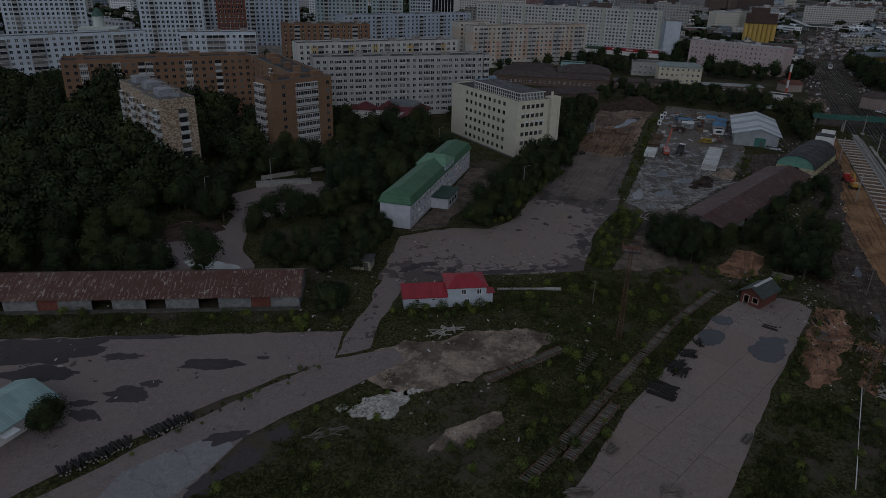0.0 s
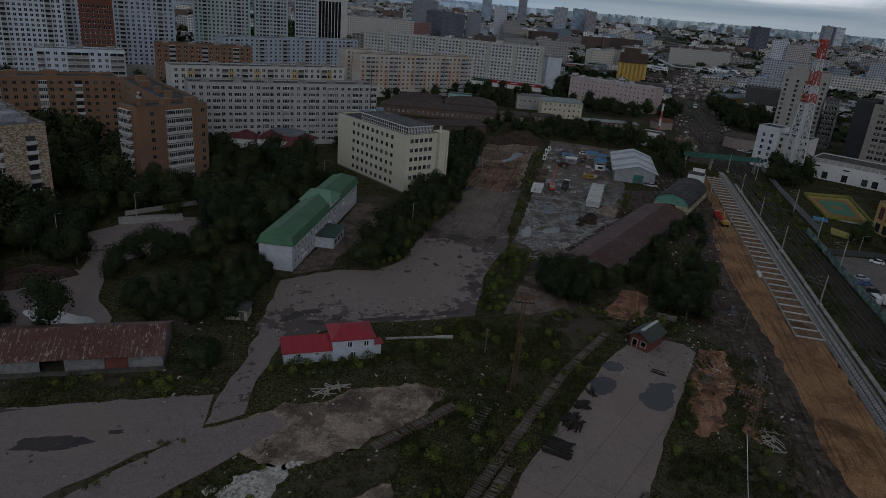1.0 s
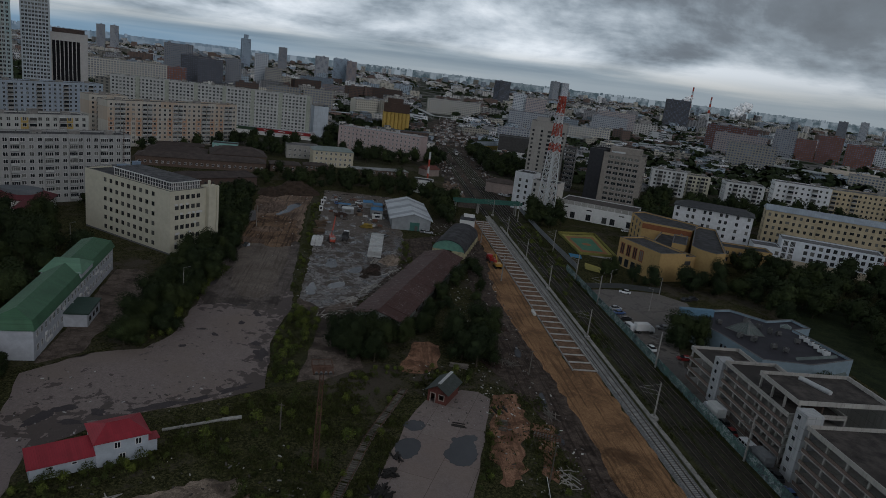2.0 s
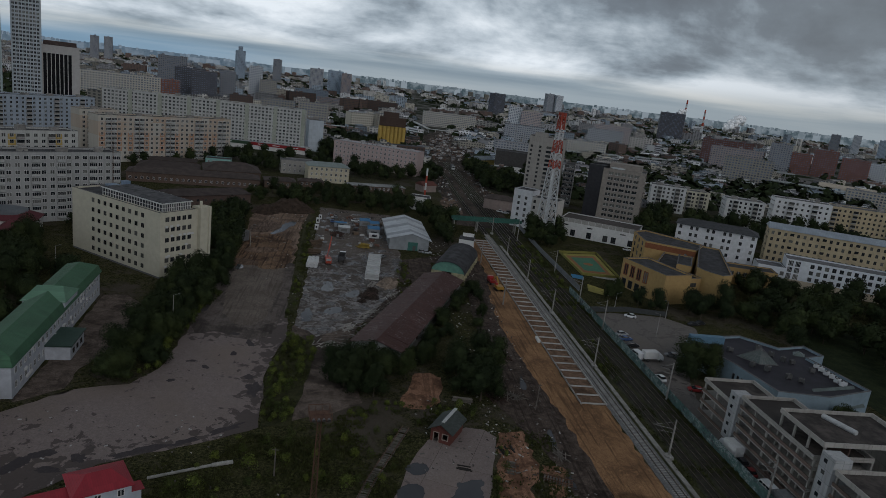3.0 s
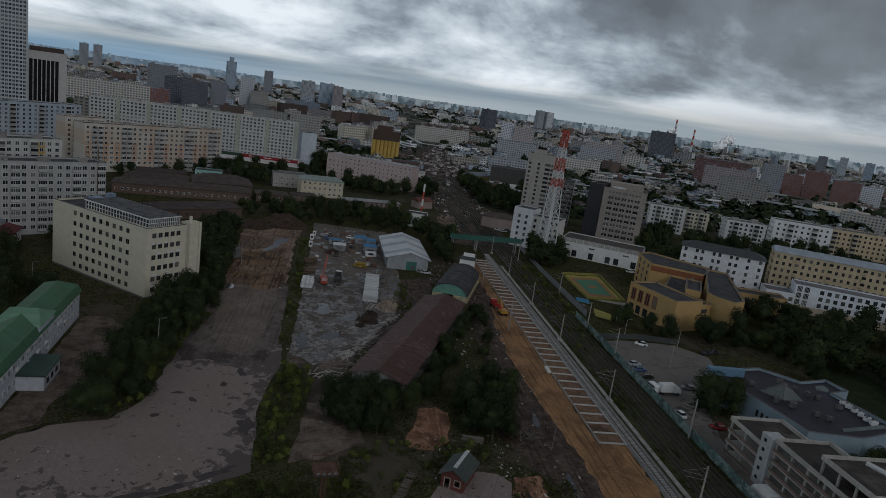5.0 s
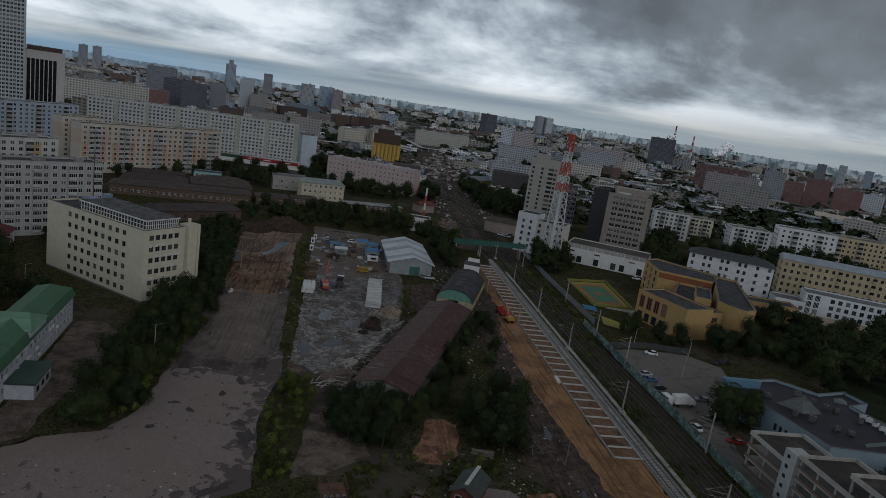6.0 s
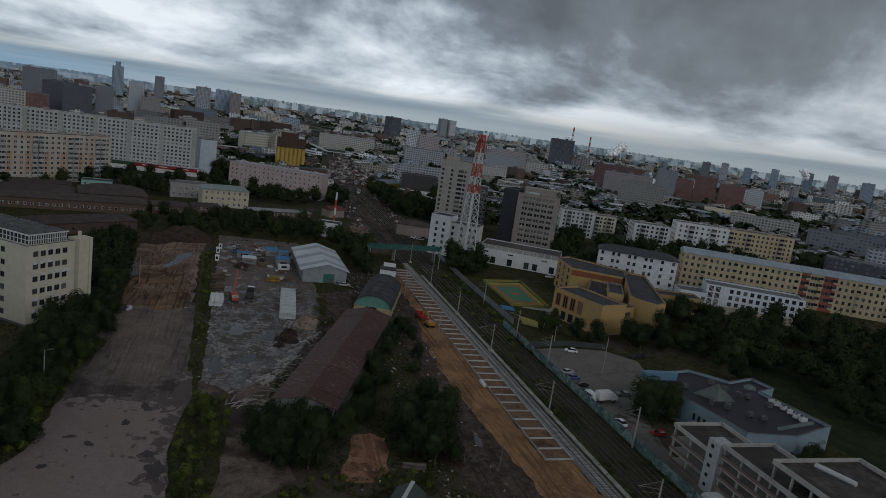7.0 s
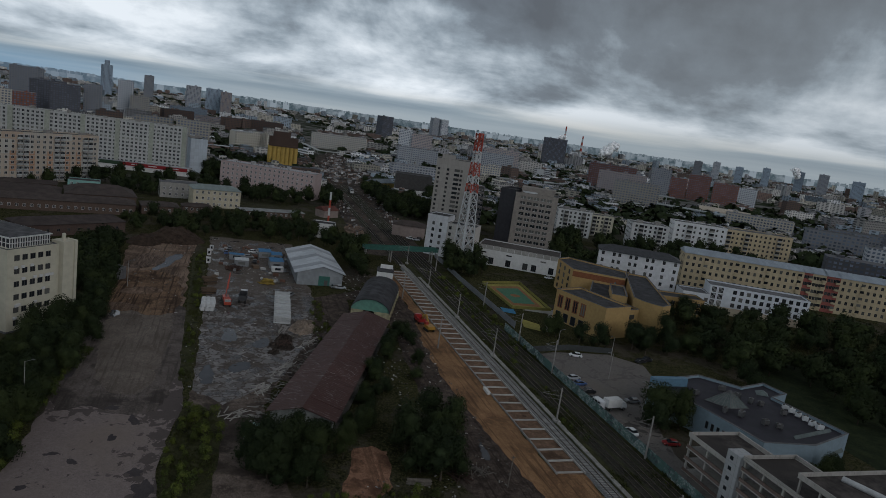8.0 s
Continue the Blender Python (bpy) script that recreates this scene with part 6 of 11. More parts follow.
def blue_hall():
    pts = [(111.8, 157.4), (114.6, 140.0), (128.4, 138.4), (144.8, 144.2), (140.6, 165.4), (148.0, 168.0), (146.4, 175.6), (135.6, 172.2), (127.5, 180.6), (113.0, 177.0), (105.8, 173.4)]
    wall = plain("pale_blue_panels", (0.20, 0.265, 0.31), 0.7, 0.6, 0.12)
    roofm = plain("dark_wet_membrane", (0.026, 0.024, 0.032), 0.6, 0.35, 0.45, spec=0.25)
    root = prism_block("low_blue_hall", pts, 6.4, wall, "low pale blue hall with flat dark roof and glass pyramid", "hall", roofm, 0.7)
    cx, cy = root.location.x, root.location.y
    # glass pyramid
    e = [(117.3, 164.5), (121.2, 159.2), (127.2, 159.4), (125.2, 166.6)]
    bm = bmesh.new()
    vs = [bm.verts.new((x - cx, y - cy, 6.45)) for x, y in e]
    top = bm.verts.new((123.2 - cx, 162.6 - cy, 10.2))
    for i in range(4):
        bm.faces.new((vs[i], vs[(i + 1) % 4], top))
    part("skylight", bm, plain("dull_skylight_glass", (0.11, 0.135, 0.13), 0.3, 1.0, 0.3), root, "greenish glass pyramid skylight")
    bm = bmesh.new()
    for i in range(4):
        a, b = Vector((e[i][0] - cx, e[i][1] - cy, 6.5)), Vector((e[(i + 1) % 4][0] - cx, e[(i + 1) % 4][1] - cy, 6.5))
        t = Vector((123.2 - cx, 162.6 - cy, 10.25))
        for k in range(6):
            p = a.lerp(b, k / 6)
            beam(bm, p, p.lerp(t, 0.98), 0.09)
        beam(bm, a, b, 0.2)
        beam(bm, a.lerp(t, 0.5), b.lerp(t, 0.5), 0.08)
    part("skylight_bars", bm, STEEL, root)
    bm = bmesh.new()
    vs = [bm.verts.new((x - cx, y - cy, 6.45)) for x, y in ((138, 168.5), (141, 167.2), (143, 169.8), (140, 171.5))]
    top = bm.verts.new((140.5 - cx, 169.3 - cy, 7.6))
    for i in range(4):
        bm.faces.new((vs[i], vs[(i + 1) % 4], top))
    part("skylight", bm, plain("dull_skylight_glass", (0.11, 0.135, 0.13)), root)
    bm = bmesh.new()
    box(bm, 107 - cx, 118 - cx, 173.2 - cy, 175.0 - cy, 6.4, 8.6, 0, None)
    part("roof_screen", bm, plain("mid_blue_metal", (0.10, 0.19, 0.27), 0.6, 1.0, 0.15), root)
    # tilted glazing at the near end
    bm = bmesh.new()
    p = [(128.0, 138.6, 3.0), (143.0, 142.8, 3.0), (141.8, 147.2, 7.0), (126.5, 143.4, 7.0)]
    q = [(x - cx, y - cy, z) for x, y, z in p]
    quad(bm, *q)
    quad(bm, *[(x, y, z - 0.15) for x, y, z in q][::-1])
    part("sloped_glazing", bm, plain("dull_skylight_glass", (0.11, 0.135, 0.13)), root)
    r = random.Random(4)
    spots = [(139.3 - i * 0.1, 159.5 - i * 2.4) for i in range(6)] + [(131, 163), (133, 161.5), (118, 157.5), (121, 155), (124.5, 150.5), (127, 148.5), (129.5, 166.5), (117, 168), (135.5, 156), (128, 171)]
    for i, (x, y) in enumerate(spots):
        u = thing("rooftop_unit", pose(x, y, 6.41, 0, 0, r.uniform(-40, 40)), "grey rooftop air handling unit", "air handler", "rooftop units")
        bm = bmesh.new()
        sx, sy, sz = r.uniform(1.2, 2.0), r.uniform(0.8, 1.4), r.uniform(0.9, 1.3)
        box(bm, -sx / 2, sx / 2, -sy / 2, sy / 2, 0.25, 0.25 + sz)
        part("casing", bm, PALEG if i < 6 else STEEL, u)
        for a in (-0.3, 0.3):
            bm = bmesh.new()
            tube(bm, (a * sx, 0, 0.25 + sz), (a * sx, 0, 0.4 + sz), 0.32, n=10)
            part("fan", bm, FRAMED, u)
        for a in (-0.4, 0.4):
            bm = bmesh.new()
            box(bm, a * sx - 0.06, a * sx + 0.06, -sy / 2, sy / 2, 0, 0.25)
            part("foot", bm, STEEL, u)
    w = window_data(0.9, 1.9, FRAMED, GLASS, 0)
    d = Vector((2.8, -17.4))
    ang = math.degrees(math.atan2(d.y, d.x))
    for i in range(9):
        p = Vector((111.8, 157.4)) + d * ((i + 0.8) / 10)
        o = new("window", w)
        o.parent = root
        o.matrix_basis = pose(p.x - cx, p.y - cy, 2.6, 0, 0, ang) @ Matrix.Translation((0, -0.004, 0))


blue_hall()

YEL = plain("yellow_ochre_brick", (0.37, 0.25, 0.105), 0.85, 0.9, 0.12)
ORB = plain("orange_brown_panel", (0.20, 0.075, 0.035), 0.85, 0.9, 0.2)


def school():
    w = window_data(2.0, 2.0, FRAMED, GLASS, 1)
    rw, L = flat_block("yellow_school_wing", (116.0, 253.6), (124.0, 229.4), 13.5, 11.4, YEL, "yellow brick school wing with deep framed windows", "school", TAR, 0.6)
    tall = window_data(2.6, 5.0, ORB, GLASS, 1, 0.4)
    fill_facade(rw, 17.5, (0, 0), 0, "tttt", 1, 0, 3, {"t": ("window", tall, 5.2)}, 0.8)
    dark = window_data(2.6, 3.4, FRAMED, GLASS, 0, 0.15)
    fill_facade(rw, 17.5, (0, 0), 0, "dddd", 1, 0, 3, {"d": ("window", dark, 0.4)}, 0.8)
    fill_facade(rw, 13.5, (L, 0), 90, "....", 1, 0, 3, {}, 0.8)
    c = prism_block("yellow_school_centre", [(129.5, 232.2), (143.0, 237.0), (141.0, 246.0), (156, 276), (148, 282), (133.0, 258.0), (127.4, 246.0)], 9.6, YEL, "yellow brick school centre with a dark shade block under it", "school", TAR, 0.6, 3.2)
    cx, cy = c.location.x, c.location.y
    a, b = Vector((129.5, 232.2)), Vector((143.0, 237.0))
    ang = math.degrees(math.atan2(b.y - a.y, b.x - a.x))
    for i, (nm, z) in enumerate((("a", 3.6), ("b", 3.6), ("c", 6.6), ("d", 6.6))):
        p = a.lerp(b, 0.3 + 0.4 * (i % 2))
        o = new("window", window_data(3.6, 1.7, FRAMED, GLASS, 2))
        o.parent = c
        o.matrix_basis = pose(p.x - cx, p.y - cy, z, 0, 0, ang) @ Matrix.Translation((0, -0.004, 0))
    for k in range(3):
        bm = bmesh.new()
        p = a.lerp(b, 0.12 + 0.38 * k)
        tube(bm, (p.x - cx, p.y - cy + 0.6, 0), (p.x - cx, p.y - cy + 0.6, 3.3), 0.3, n=10)
        part("pillar", bm, WHITEW, c)
    # dark block behind the pillars, coloured for the shade of the open ground floor
    bm = bmesh.new()
    poly(bm, inset([(x - cx, y - cy) for x, y in [(129.5, 232.2), (143.0, 237.0), (141.0, 246.0), (156, 276), (148, 282), (133.0, 258.0), (127.4, 246.0)]], 2.5), 0, 3.24)
    part("ground_floor", bm, FRAMED, c)
    # curved end wing
    arc = []
    P, Q = Vector((142.6, 241.4)), Vector((147.6, 229.6))
    for i in range(7):
        u = i / 6
        p = P.lerp(Q, u) + Vector((-0.92, -0.39)) * (1.6 * math.sin(math.pi * u))
        arc.append((p.x, p.y))
    prism_block("yellow_school_curved_wing", arc + [(153.0, 232.4), (174.0, 280.5), (166.0, 285.5)], 13.2, YEL, "yellow brick school wing with blind curved front", "school", TAR, 0.6, 2.6)
    g = prism_block("yellow_school_block", [(138.5, 284.0), (158.0, 272.5), (169.0, 286.5), (150.0, 311.0), (142.0, 306.0)], 13.2, YEL, "yellow brick rear school wing with brown upper band", "school", TAR, 0.6)
    cx, cy = g.location.x, g.location.y
    a, b = Vector((138.5, 284.0)), Vector((158.0, 272.5))
    ang = math.degrees(math.atan2(b.y - a.y, b.x - a.x))
    band = bmesh.new()
    box(band, 0, (b - a).length, -0.06, -0.003, 10.6, 13.0)
    o = part("brown_band", band, ORB, g)
    o.matrix_basis = pose(a.x - cx, a.y - cy, 0, 0, 0, ang)
    a, b = Vector((142.0, 306.0)), Vector((138.5, 284.0))
    ang = math.degrees(math.atan2(b.y - a.y, b.x - a.x))
    for s in range(4):
        for i in range(3):
            p = a.lerp(b, 0.2 + 0.3 * i)
            o = new("window", w)
            o.parent = g
            o.matrix_basis = pose(p.x - cx, p.y - cy, 1.0 + 3.2 * s, 0, 0, ang) @ Matrix.Translation((0, -0.004, 0))
    # upper lantern over the foyer
    l = prism_block("school_lantern", [(136.5, 247.0), (141.5, 244.0), (151.0, 262.0), (146.0, 265.0)], 12.6, YEL, "raised yellow clerestory box on the school roof", "roof structure", TAR, 0.4, 9.62)
    bm = bmesh.new()
    e = [(150, 270), (153, 268.5), (154.5, 271.5), (151.5, 273)]
    vs = [bm.verts.new((x, y, 9.7)) for x, y in e]
    t = bm.verts.new((152.2, 270.7, 12.4))
    for i in range(4):
        bm.faces.new((vs[i], vs[(i + 1) % 4], t))
    bm.faces.new(vs[::-1])
    solid("roof_skylight", bm, plain("dull_skylight_glass", (0.11, 0.135, 0.13)), "small glass pyramid on the school roof", "skylight")
    # linking corridor to the white building
    k, L = flat_block("yellow_link_corridor", (171.5, 272.5), (196.0, 266.0), 10, 7.5, YEL, "low yellow brick link building", "school", TAR, 0.5)
    window_rows(k, L, (0, 0), 0, 8, 2, 0.4, 3.2, 1.6, 1.7)


school()


def white_blocks():
    gr = plain("greyish_white_render", (0.55, 0.56, 0.58), 0.85, 0.6, 0.15)
    root, L = flat_block("white_five_storey", (166.2, 311.2), (199.5, 292.5), 14.0, 18.8, gr, "white rendered five-storey block with dark pitched roof", "apartment block", TAR, 0.2, OLDCONC, 1.2)
    w = window_data(1.35, 1.75, FRAMED, GLASS, 1)
    fill_facade(root, L, (0, 0), 0, "w.ww.ww.ww.w.w", 5, 2.0, 3.5, {"w": ("window", w, 0.9)}, 0.6)
    fill_facade(root, 14, (L, 0), 90, "w.w.w", 5, 2.0, 3.5, {"w": ("window", w, 0.9)}, 0.6)
    bm = bmesh.new()
    hip_roof(bm, L, 14, 19.15, 2.6, 0.7, 6)
    part("pitched_roof", bm, plain("dark_sheet_roof", (0.05, 0.052, 0.056), 0.75, 0.6, 0.35), root)
    # low white works hall
    root, L = flat_block("white_works_hall", (116.0, 346.0), (153.0, 325.6), 20.0, 9.6, WHITEW, "low white works hall with dark door openings", "hall", plain("brown_felt", (0.07, 0.06, 0.055), 0.9, 0.5, 0.4), 0.5)
    big = window_data(2.6, 3.4, FRAMED, GLASS, 2)
    slit = window_data(3.0, 0.7, FRAMED, GLASS, 0)
    fill_facade(root, L, (0, 0), 0, ".w.w.ww.w", 1, 0, 3, {"w": ("window", big, 0.6)}, 1.0)
    fill_facade(root, L, (0, 0), 0, "s..s...s.", 1, 0, 3, {"s": ("window", slit, 6.0)}, 1.0)
    for i in range(11):
        bm = bmesh.new()
        x = 0.6 + (L - 1.2) * i / 11
        box(bm, x, x + (L - 1.2) / 11 - 0.25, -0.12, -0.003, 8.0, 10.3)
        part("cornice_panel", bm, CONCRETE, root)
    # tall white block beside the tower
    root, L = flat_block("white_six_storey", (90.6, 358.6), (99.8, 352.3), 12.0, 21.0, gr, "white rendered six-storey gable block", "apartment block", TAR, 0.5)
    fill_facade(root, L, (0, 0), 0, ".w.w.", 5, 2.0, 3.3, {"w": ("window", w, 0.9)}, 0.4)
    root, L = flat_block("white_six_storey_wing", (99.9, 352.2), (112.5, 344.0), 12.0, 18.0, plain("warm_white_render", (0.45, 0.43, 0.40), 0.85, 0.6, 0.15), "off-white rendered block with dark roof", "apartment block", TAR, 0.5)
    fill_facade(root, L, (0, 0), 0, "w.w.ww", 5, 1.0, 3.3, {"w": ("window", w, 0.9)}, 0.4)
    # white school with cream ground floors
    ws = plain("blue_white_render", (0.55, 0.58, 0.62), 0.85, 0.6, 0.12)
    root, L = flat_block("white_college", (207.0, 277.6), (246.0, 257.6), 13.0, 12.6, ws, "white rendered college block with flat dark roof", "school", GREYTAR, 0.6, plain("cream_base", (0.43, 0.37, 0.28), 0.9, 0.6, 0.2), 3.6)
    w2 = window_data(1.7, 1.9, FRAMED, GLASS, 1)
    fill_facade(root, L, (0, 0), 0, "nn.wwwwwwwwwww", 3, 3.4, 3.1, {"w": ("window", w2, 0.7), "n": ("window", window_data(2.2, 2.7, FRAMEW, GLASS, 3), 0.3)}, 0.4)
    root, L = flat_block("white_college_wing", (195.4, 281.0), (207.0, 276.5), 12.0, 8.2, ws, "low white college wing with cream base", "school", GREYTAR, 0.5, plain("cream_base", (0.43, 0.37, 0.28)), 3.2)
    fill_facade(root, L, (0, 0), 0, "w.w.w", 2, 0.6, 3.4, {"w": ("window", w2, 0.8)}, 0.4)
    # long cream five-storey street block
    cream = plain("cream_stucco", (0.42, 0.35, 0.23), 0.85, 0.6, 0.18)
    red = plain("red_stucco", (0.27, 0.085, 0.07), 0.85, 0.6, 0.2)
    roofb = sheet_roof("pale_blue_sheet_roof", (0.26, 0.30, 0.34), 0.8, 0)
    a, b = Vector((226.5, 325.0)), Vector((345.0, 266.0))
    cuts = [0, 0.461, 0.493, 0.545, 0.597, 1.0]
    for i in range(5):
        p, q = a.lerp(b, cuts[i]), a.lerp(b, cuts[i + 1])
        m = red if i in (1, 3) else cream
        root, L = flat_block("cream_street_block" if m is cream else "red_street_block", p, q, 14.0, 19.0, m, "cream stucco five-storey street block with pale metal roof" if m is cream else "red stucco five-storey street block", "apartment block", GREYTAR, 0.15)
        n = max(4, int(L / 3.1))
        pat = "".join("b" if (k % 5 == 3) else "w" for k in range(n))
        bal = balcony_data(2.2, 2.3, 0.9, cream, FRAMED, GLASS, False)
        fill_facade(root, L, (0, 0), 0, pat, 5, 1.0, 3.55, {"w": ("window", w, 0.9), "b": ("balcony", bal, 0.4)}, 0.4)
        bm = bmesh.new()
        hip_roof(bm, L, 14, 19.3, 2.4, 0.5, 0.3)
        part("pitched_roof", bm, roofb, root)
        if i == 0:
            fill_facade(root, 14, (0, 14), -90, "w.ww", 5, 1.0, 3.55, {"w": ("window", w, 0.9)}, 0.4)


white_blocks()


def towers_east():
    grey = panel_wall("grey_tower_panels", (0.30, 0.285, 0.265), None, 2.4, 3.0, 0.7)
    root, L = flat_block("grey_tower_block", (119.5, 455.0), (143.5, 447.0), 20, 45.0, grey, "tall unfinished grey tower block with dark window openings", "tower block", TAR, 0.6)
    w = window_data(1.5, 1.6, FRAMED, GLASS, 1)
    wide = window_data(3.6, 1.7, FRAMED, GLASS, 0)
    fill_facade(root, L, (0, 0), 0, "w.w.Ww.w", 14, 1.0, 3.0, {"w": ("window", w, 0.9), "W": ("window", wide, 0.9)}, 0.5, {(13, i) for i in range(8)})
    fill_facade(root, 20, (L, 0), 90, "w.w.w", 14, 1.0, 3.0, {"w": ("window", w, 0.9)}, 0.5)
    bm = bmesh.new()
    box(bm, 3, 12, 5, 15, 45, 48)
    part("roof_hut", bm, grey, root)
    root, L = flat_block("grey_tower_wing", (144.0, 443.0), (150.5, 440.6), 20, 29.0, panel_wall("dark_tower_panels", (0.13, 0.12, 0.115), None, 3, 3.1, 0.7), "dark grey lower tower wing with ribbon windows", "tower block", TAR, 0.6)
    window_rows(root, L, (0, 0), 0, 6, 9, 1.0, 3.2, 2.4, 1.7)
    window_rows(root, 22, (L, 0), 90, 7, 9, 1.0, 3.2, 2.2, 1.5)
    br = plain("grey_brown_stone", (0.25, 0.225, 0.20), 0.85, 0.6, 0.2)
    root, L = flat_block("brown_office_tower", (158.0, 405.5), (181.5, 394.0), 22, 33.0, br, "grey-brown office tower with dark ribbon windows", "office building", GREYTAR, 0.8)
    window_rows(root, L, (0, 0), 0, 5, 9, 2.0, 3.4, 3.0, 1.7, 3.0)
    fill_facade(root, 22, (L, 0), 90, "w.w.w", 9, 2.0, 3.4, {"w": ("window", wide, 0.9)}, 0.5)
    root2, L2 = flat_block("dark_office_annex", (150.5, 412.0), (158.0, 406.0), 20, 34.0, plain("dark_glass_wall", (0.03, 0.03, 0.035), 0.35, 0.6, 0.3), "dark glazed office annex", "office building", TAR, 0.8)
    bm = bmesh.new()
    box(bm, 3, L - 3, 6, 18, 33, 37)
    part("roof_hut", bm, br, root)
    bm = bmesh.new()
    n = 14
    pts = [(4 + 9 * i / n, 1.5 + 4 * math.sin(math.pi * i / n)) for i in range(n + 1)]
    poly(bm, [(x, 6 - y) for x, y in pts][::1], 33.8, 34.6)
    part("curved_canopy", bm, PALEG, root)
    white = plain("white_panel", (0.48, 0.49, 0.49), 0.85, 0.6, 0.12)
    for nm, a, b, dep, h, n, st, m, lab in (
        ("white_point_block", (222, 470), (246, 462), 14, 19, 7, 6, white, "white panel six-storey block"),
        ("cream_point_block", (251, 478), (272, 474), 14, 16, 6, 5, plain("pale_cream", (0.44, 0.42, 0.33), 0.85, 0.6, 0.15), "pale cream five-storey block"),
        ("white_corner_block", (262, 433), (287, 425), 16, 19, 7, 6, white, "white six-storey corner block with flat roof"),
        ("white_constructivist_block", (318, 462), (355, 447), 16, 20, 9, 5, plain("bright_white_render", (0.58, 0.59, 0.60), 0.85, 0.5, 0.1), "bright white modernist block"),
        ("beige_street_block", (352, 456), (412, 440), 18, 19, 16, 5, cream_m(), "beige stucco street block"),
        ("cream_rear_block", (284, 462), (306, 458), 12, 15, 7, 4, cream_m(), "cream stucco block behind trees"),
    ):
        root, L = flat_block(nm, a, b, dep, h, m, lab, "apartment block", GREYTAR, 0.5)
        window_rows(root, L, (0, 0), 0, n, st, 0.8, (h - 1.2) / st, 1.5, 1.6, 1.2, FRAMED, GLASS, (1, n - 2) if n < 9 else (2, 6, n - 3))
        window_rows(root, dep, (0, dep), -90, 4, st, 0.8, (h - 1.2) / st, 1.4, 1.5)
        roof_clutter(root, L, dep, h, 2, int(h * 7))
    root, L = flat_block("dark_low_office", (128, 606), (160, 600), 20, 19, plain("dark_cladding", (0.05, 0.048, 0.047), 0.7, 0.6, 0.3), "dark clad low office with white arcade base", "office building", TAR, 0.6, WHITEW, 6)


def cream_m():
    return plain("cream_stucco", (0.42, 0.35, 0.23), 0.85, 0.6, 0.18)


towers_east()


def playground():
    o = [Vector(p) for p in [(104.0, 300.2), (123.2, 304.2), (119.3, 263.7), (103.4, 264.4)]]
    mid = (o[0] + o[1] + o[2] + o[3]) / 4
    inner = lambda k: [tuple(mid + (p - mid) * k) for p in o]
    sheet("sports_court_base", inner(1.0), 0.08, plain("ochre_rubber", (0.27, 0.24, 0.06), 0.9, 0.8, 0.25), "worn yellow-green rubber sports court", "sports court", 0.1)
    sheet("sports_court_ring", inner(0.80), 0.10, plain("orange_rubber", (0.24, 0.115, 0.05), 0.9, 0.8, 0.2), "orange-brown rubber court border", "sports court", 0.1)
    sheet("sports_court_field", inner(0.62), 0.12, plain("green_rubber", (0.06, 0.16, 0.10), 0.9, 0.8, 0.2), "green rubber playing field", "sports court", 0.1)
    c = [(mid.x + 2.3 * math.cos(2 * math.pi * i / 14), mid.y + 2.3 * math.sin(2 * math.pi * i / 14)) for i in range(14)]
    sheet("sports_court_circle", c, 0.14, plain("orange_rubber", (0.24, 0.115, 0.05)), "orange centre circle", "sports court", 0.02)
    sheet("pavement_school_path", [(104.5, 236), (108, 236), (122, 262), (120.5, 266)], 0.07, CONCRETE, "pale concrete path along the school", "pavement", 0.1)
    sheet("pavement_school_front", [(107, 262), (119, 258), (123, 263), (117, 268)], 0.065, CONCRETE, "pale concrete school forecourt", "pavement", 0.1)
    sheet("play_patch", [(97, 258), (101.5, 256), (103, 262), (98, 264)], 0.07, plain("blue_rubber", (0.04, 0.17, 0.30), 0.9, 0.8, 0.2), "bright blue rubber play surface", "play area", 0.2)
    sheet("play_patch", [(98, 240), (103, 236), (106, 244), (101, 250)], 0.075, plain("ochre_rubber", (0.27, 0.24, 0.06)), "yellow-green rubber play surface", "play area", 0.3)
    fence([tuple(mid + (p - mid) * 1.06) for p in (*o, o[0])], 1.2, plain("olive_mesh", (0.20, 0.19, 0.05), 0.8, 1, 0.2), "low yellow-green fence round the sports court", 3.0, 0.08, "court fence")
    fence([(89.8, 214), (104.5, 217), (120, 215)], 2.0, plain("dark_bar_fence", (0.05, 0.055, 0.055), 0.8, 1, 0.2), "dark metal fence behind the car park", 2.5, 0.1, "car park fence")


playground()


# ---------------------------------------------------------------- housing west and north
BRICK = brick_wall("orange_brown_brick", (0.195, 0.117, 0.072), 0.72)


def pebble_wall():
    k = Nodes("pebble_dashed_brick")
    v = k.voronoi(1.7, k.mapped(k.tc.outputs["Object"], (1, 1, 2.0)))
    col = k.mix(v.outputs["Color"], (0.17, 0.12, 0.085), (0.34, 0.28, 0.21))
    sp = k.n.new("ShaderNodeSeparateColor")
    k.l.new(v.outputs["Color"], sp.inputs[0])
    col = k.mix(k.step(sp.outputs[0], 0.4, 0.6), (0.19, 0.135, 0.09), (0.36, 0.30, 0.23))
    return k.done(col, 0.95)


def balcony_kind(w=3.0, rail=None, glazed=True):
    return balcony_data(w, 2.35, 1.0, rail or plain("pale_balcony_panel", (0.45, 0.46, 0.45), 0.85, 1.0, 0.15, per_object=0.3), FRAMEW, GLASS, glazed)


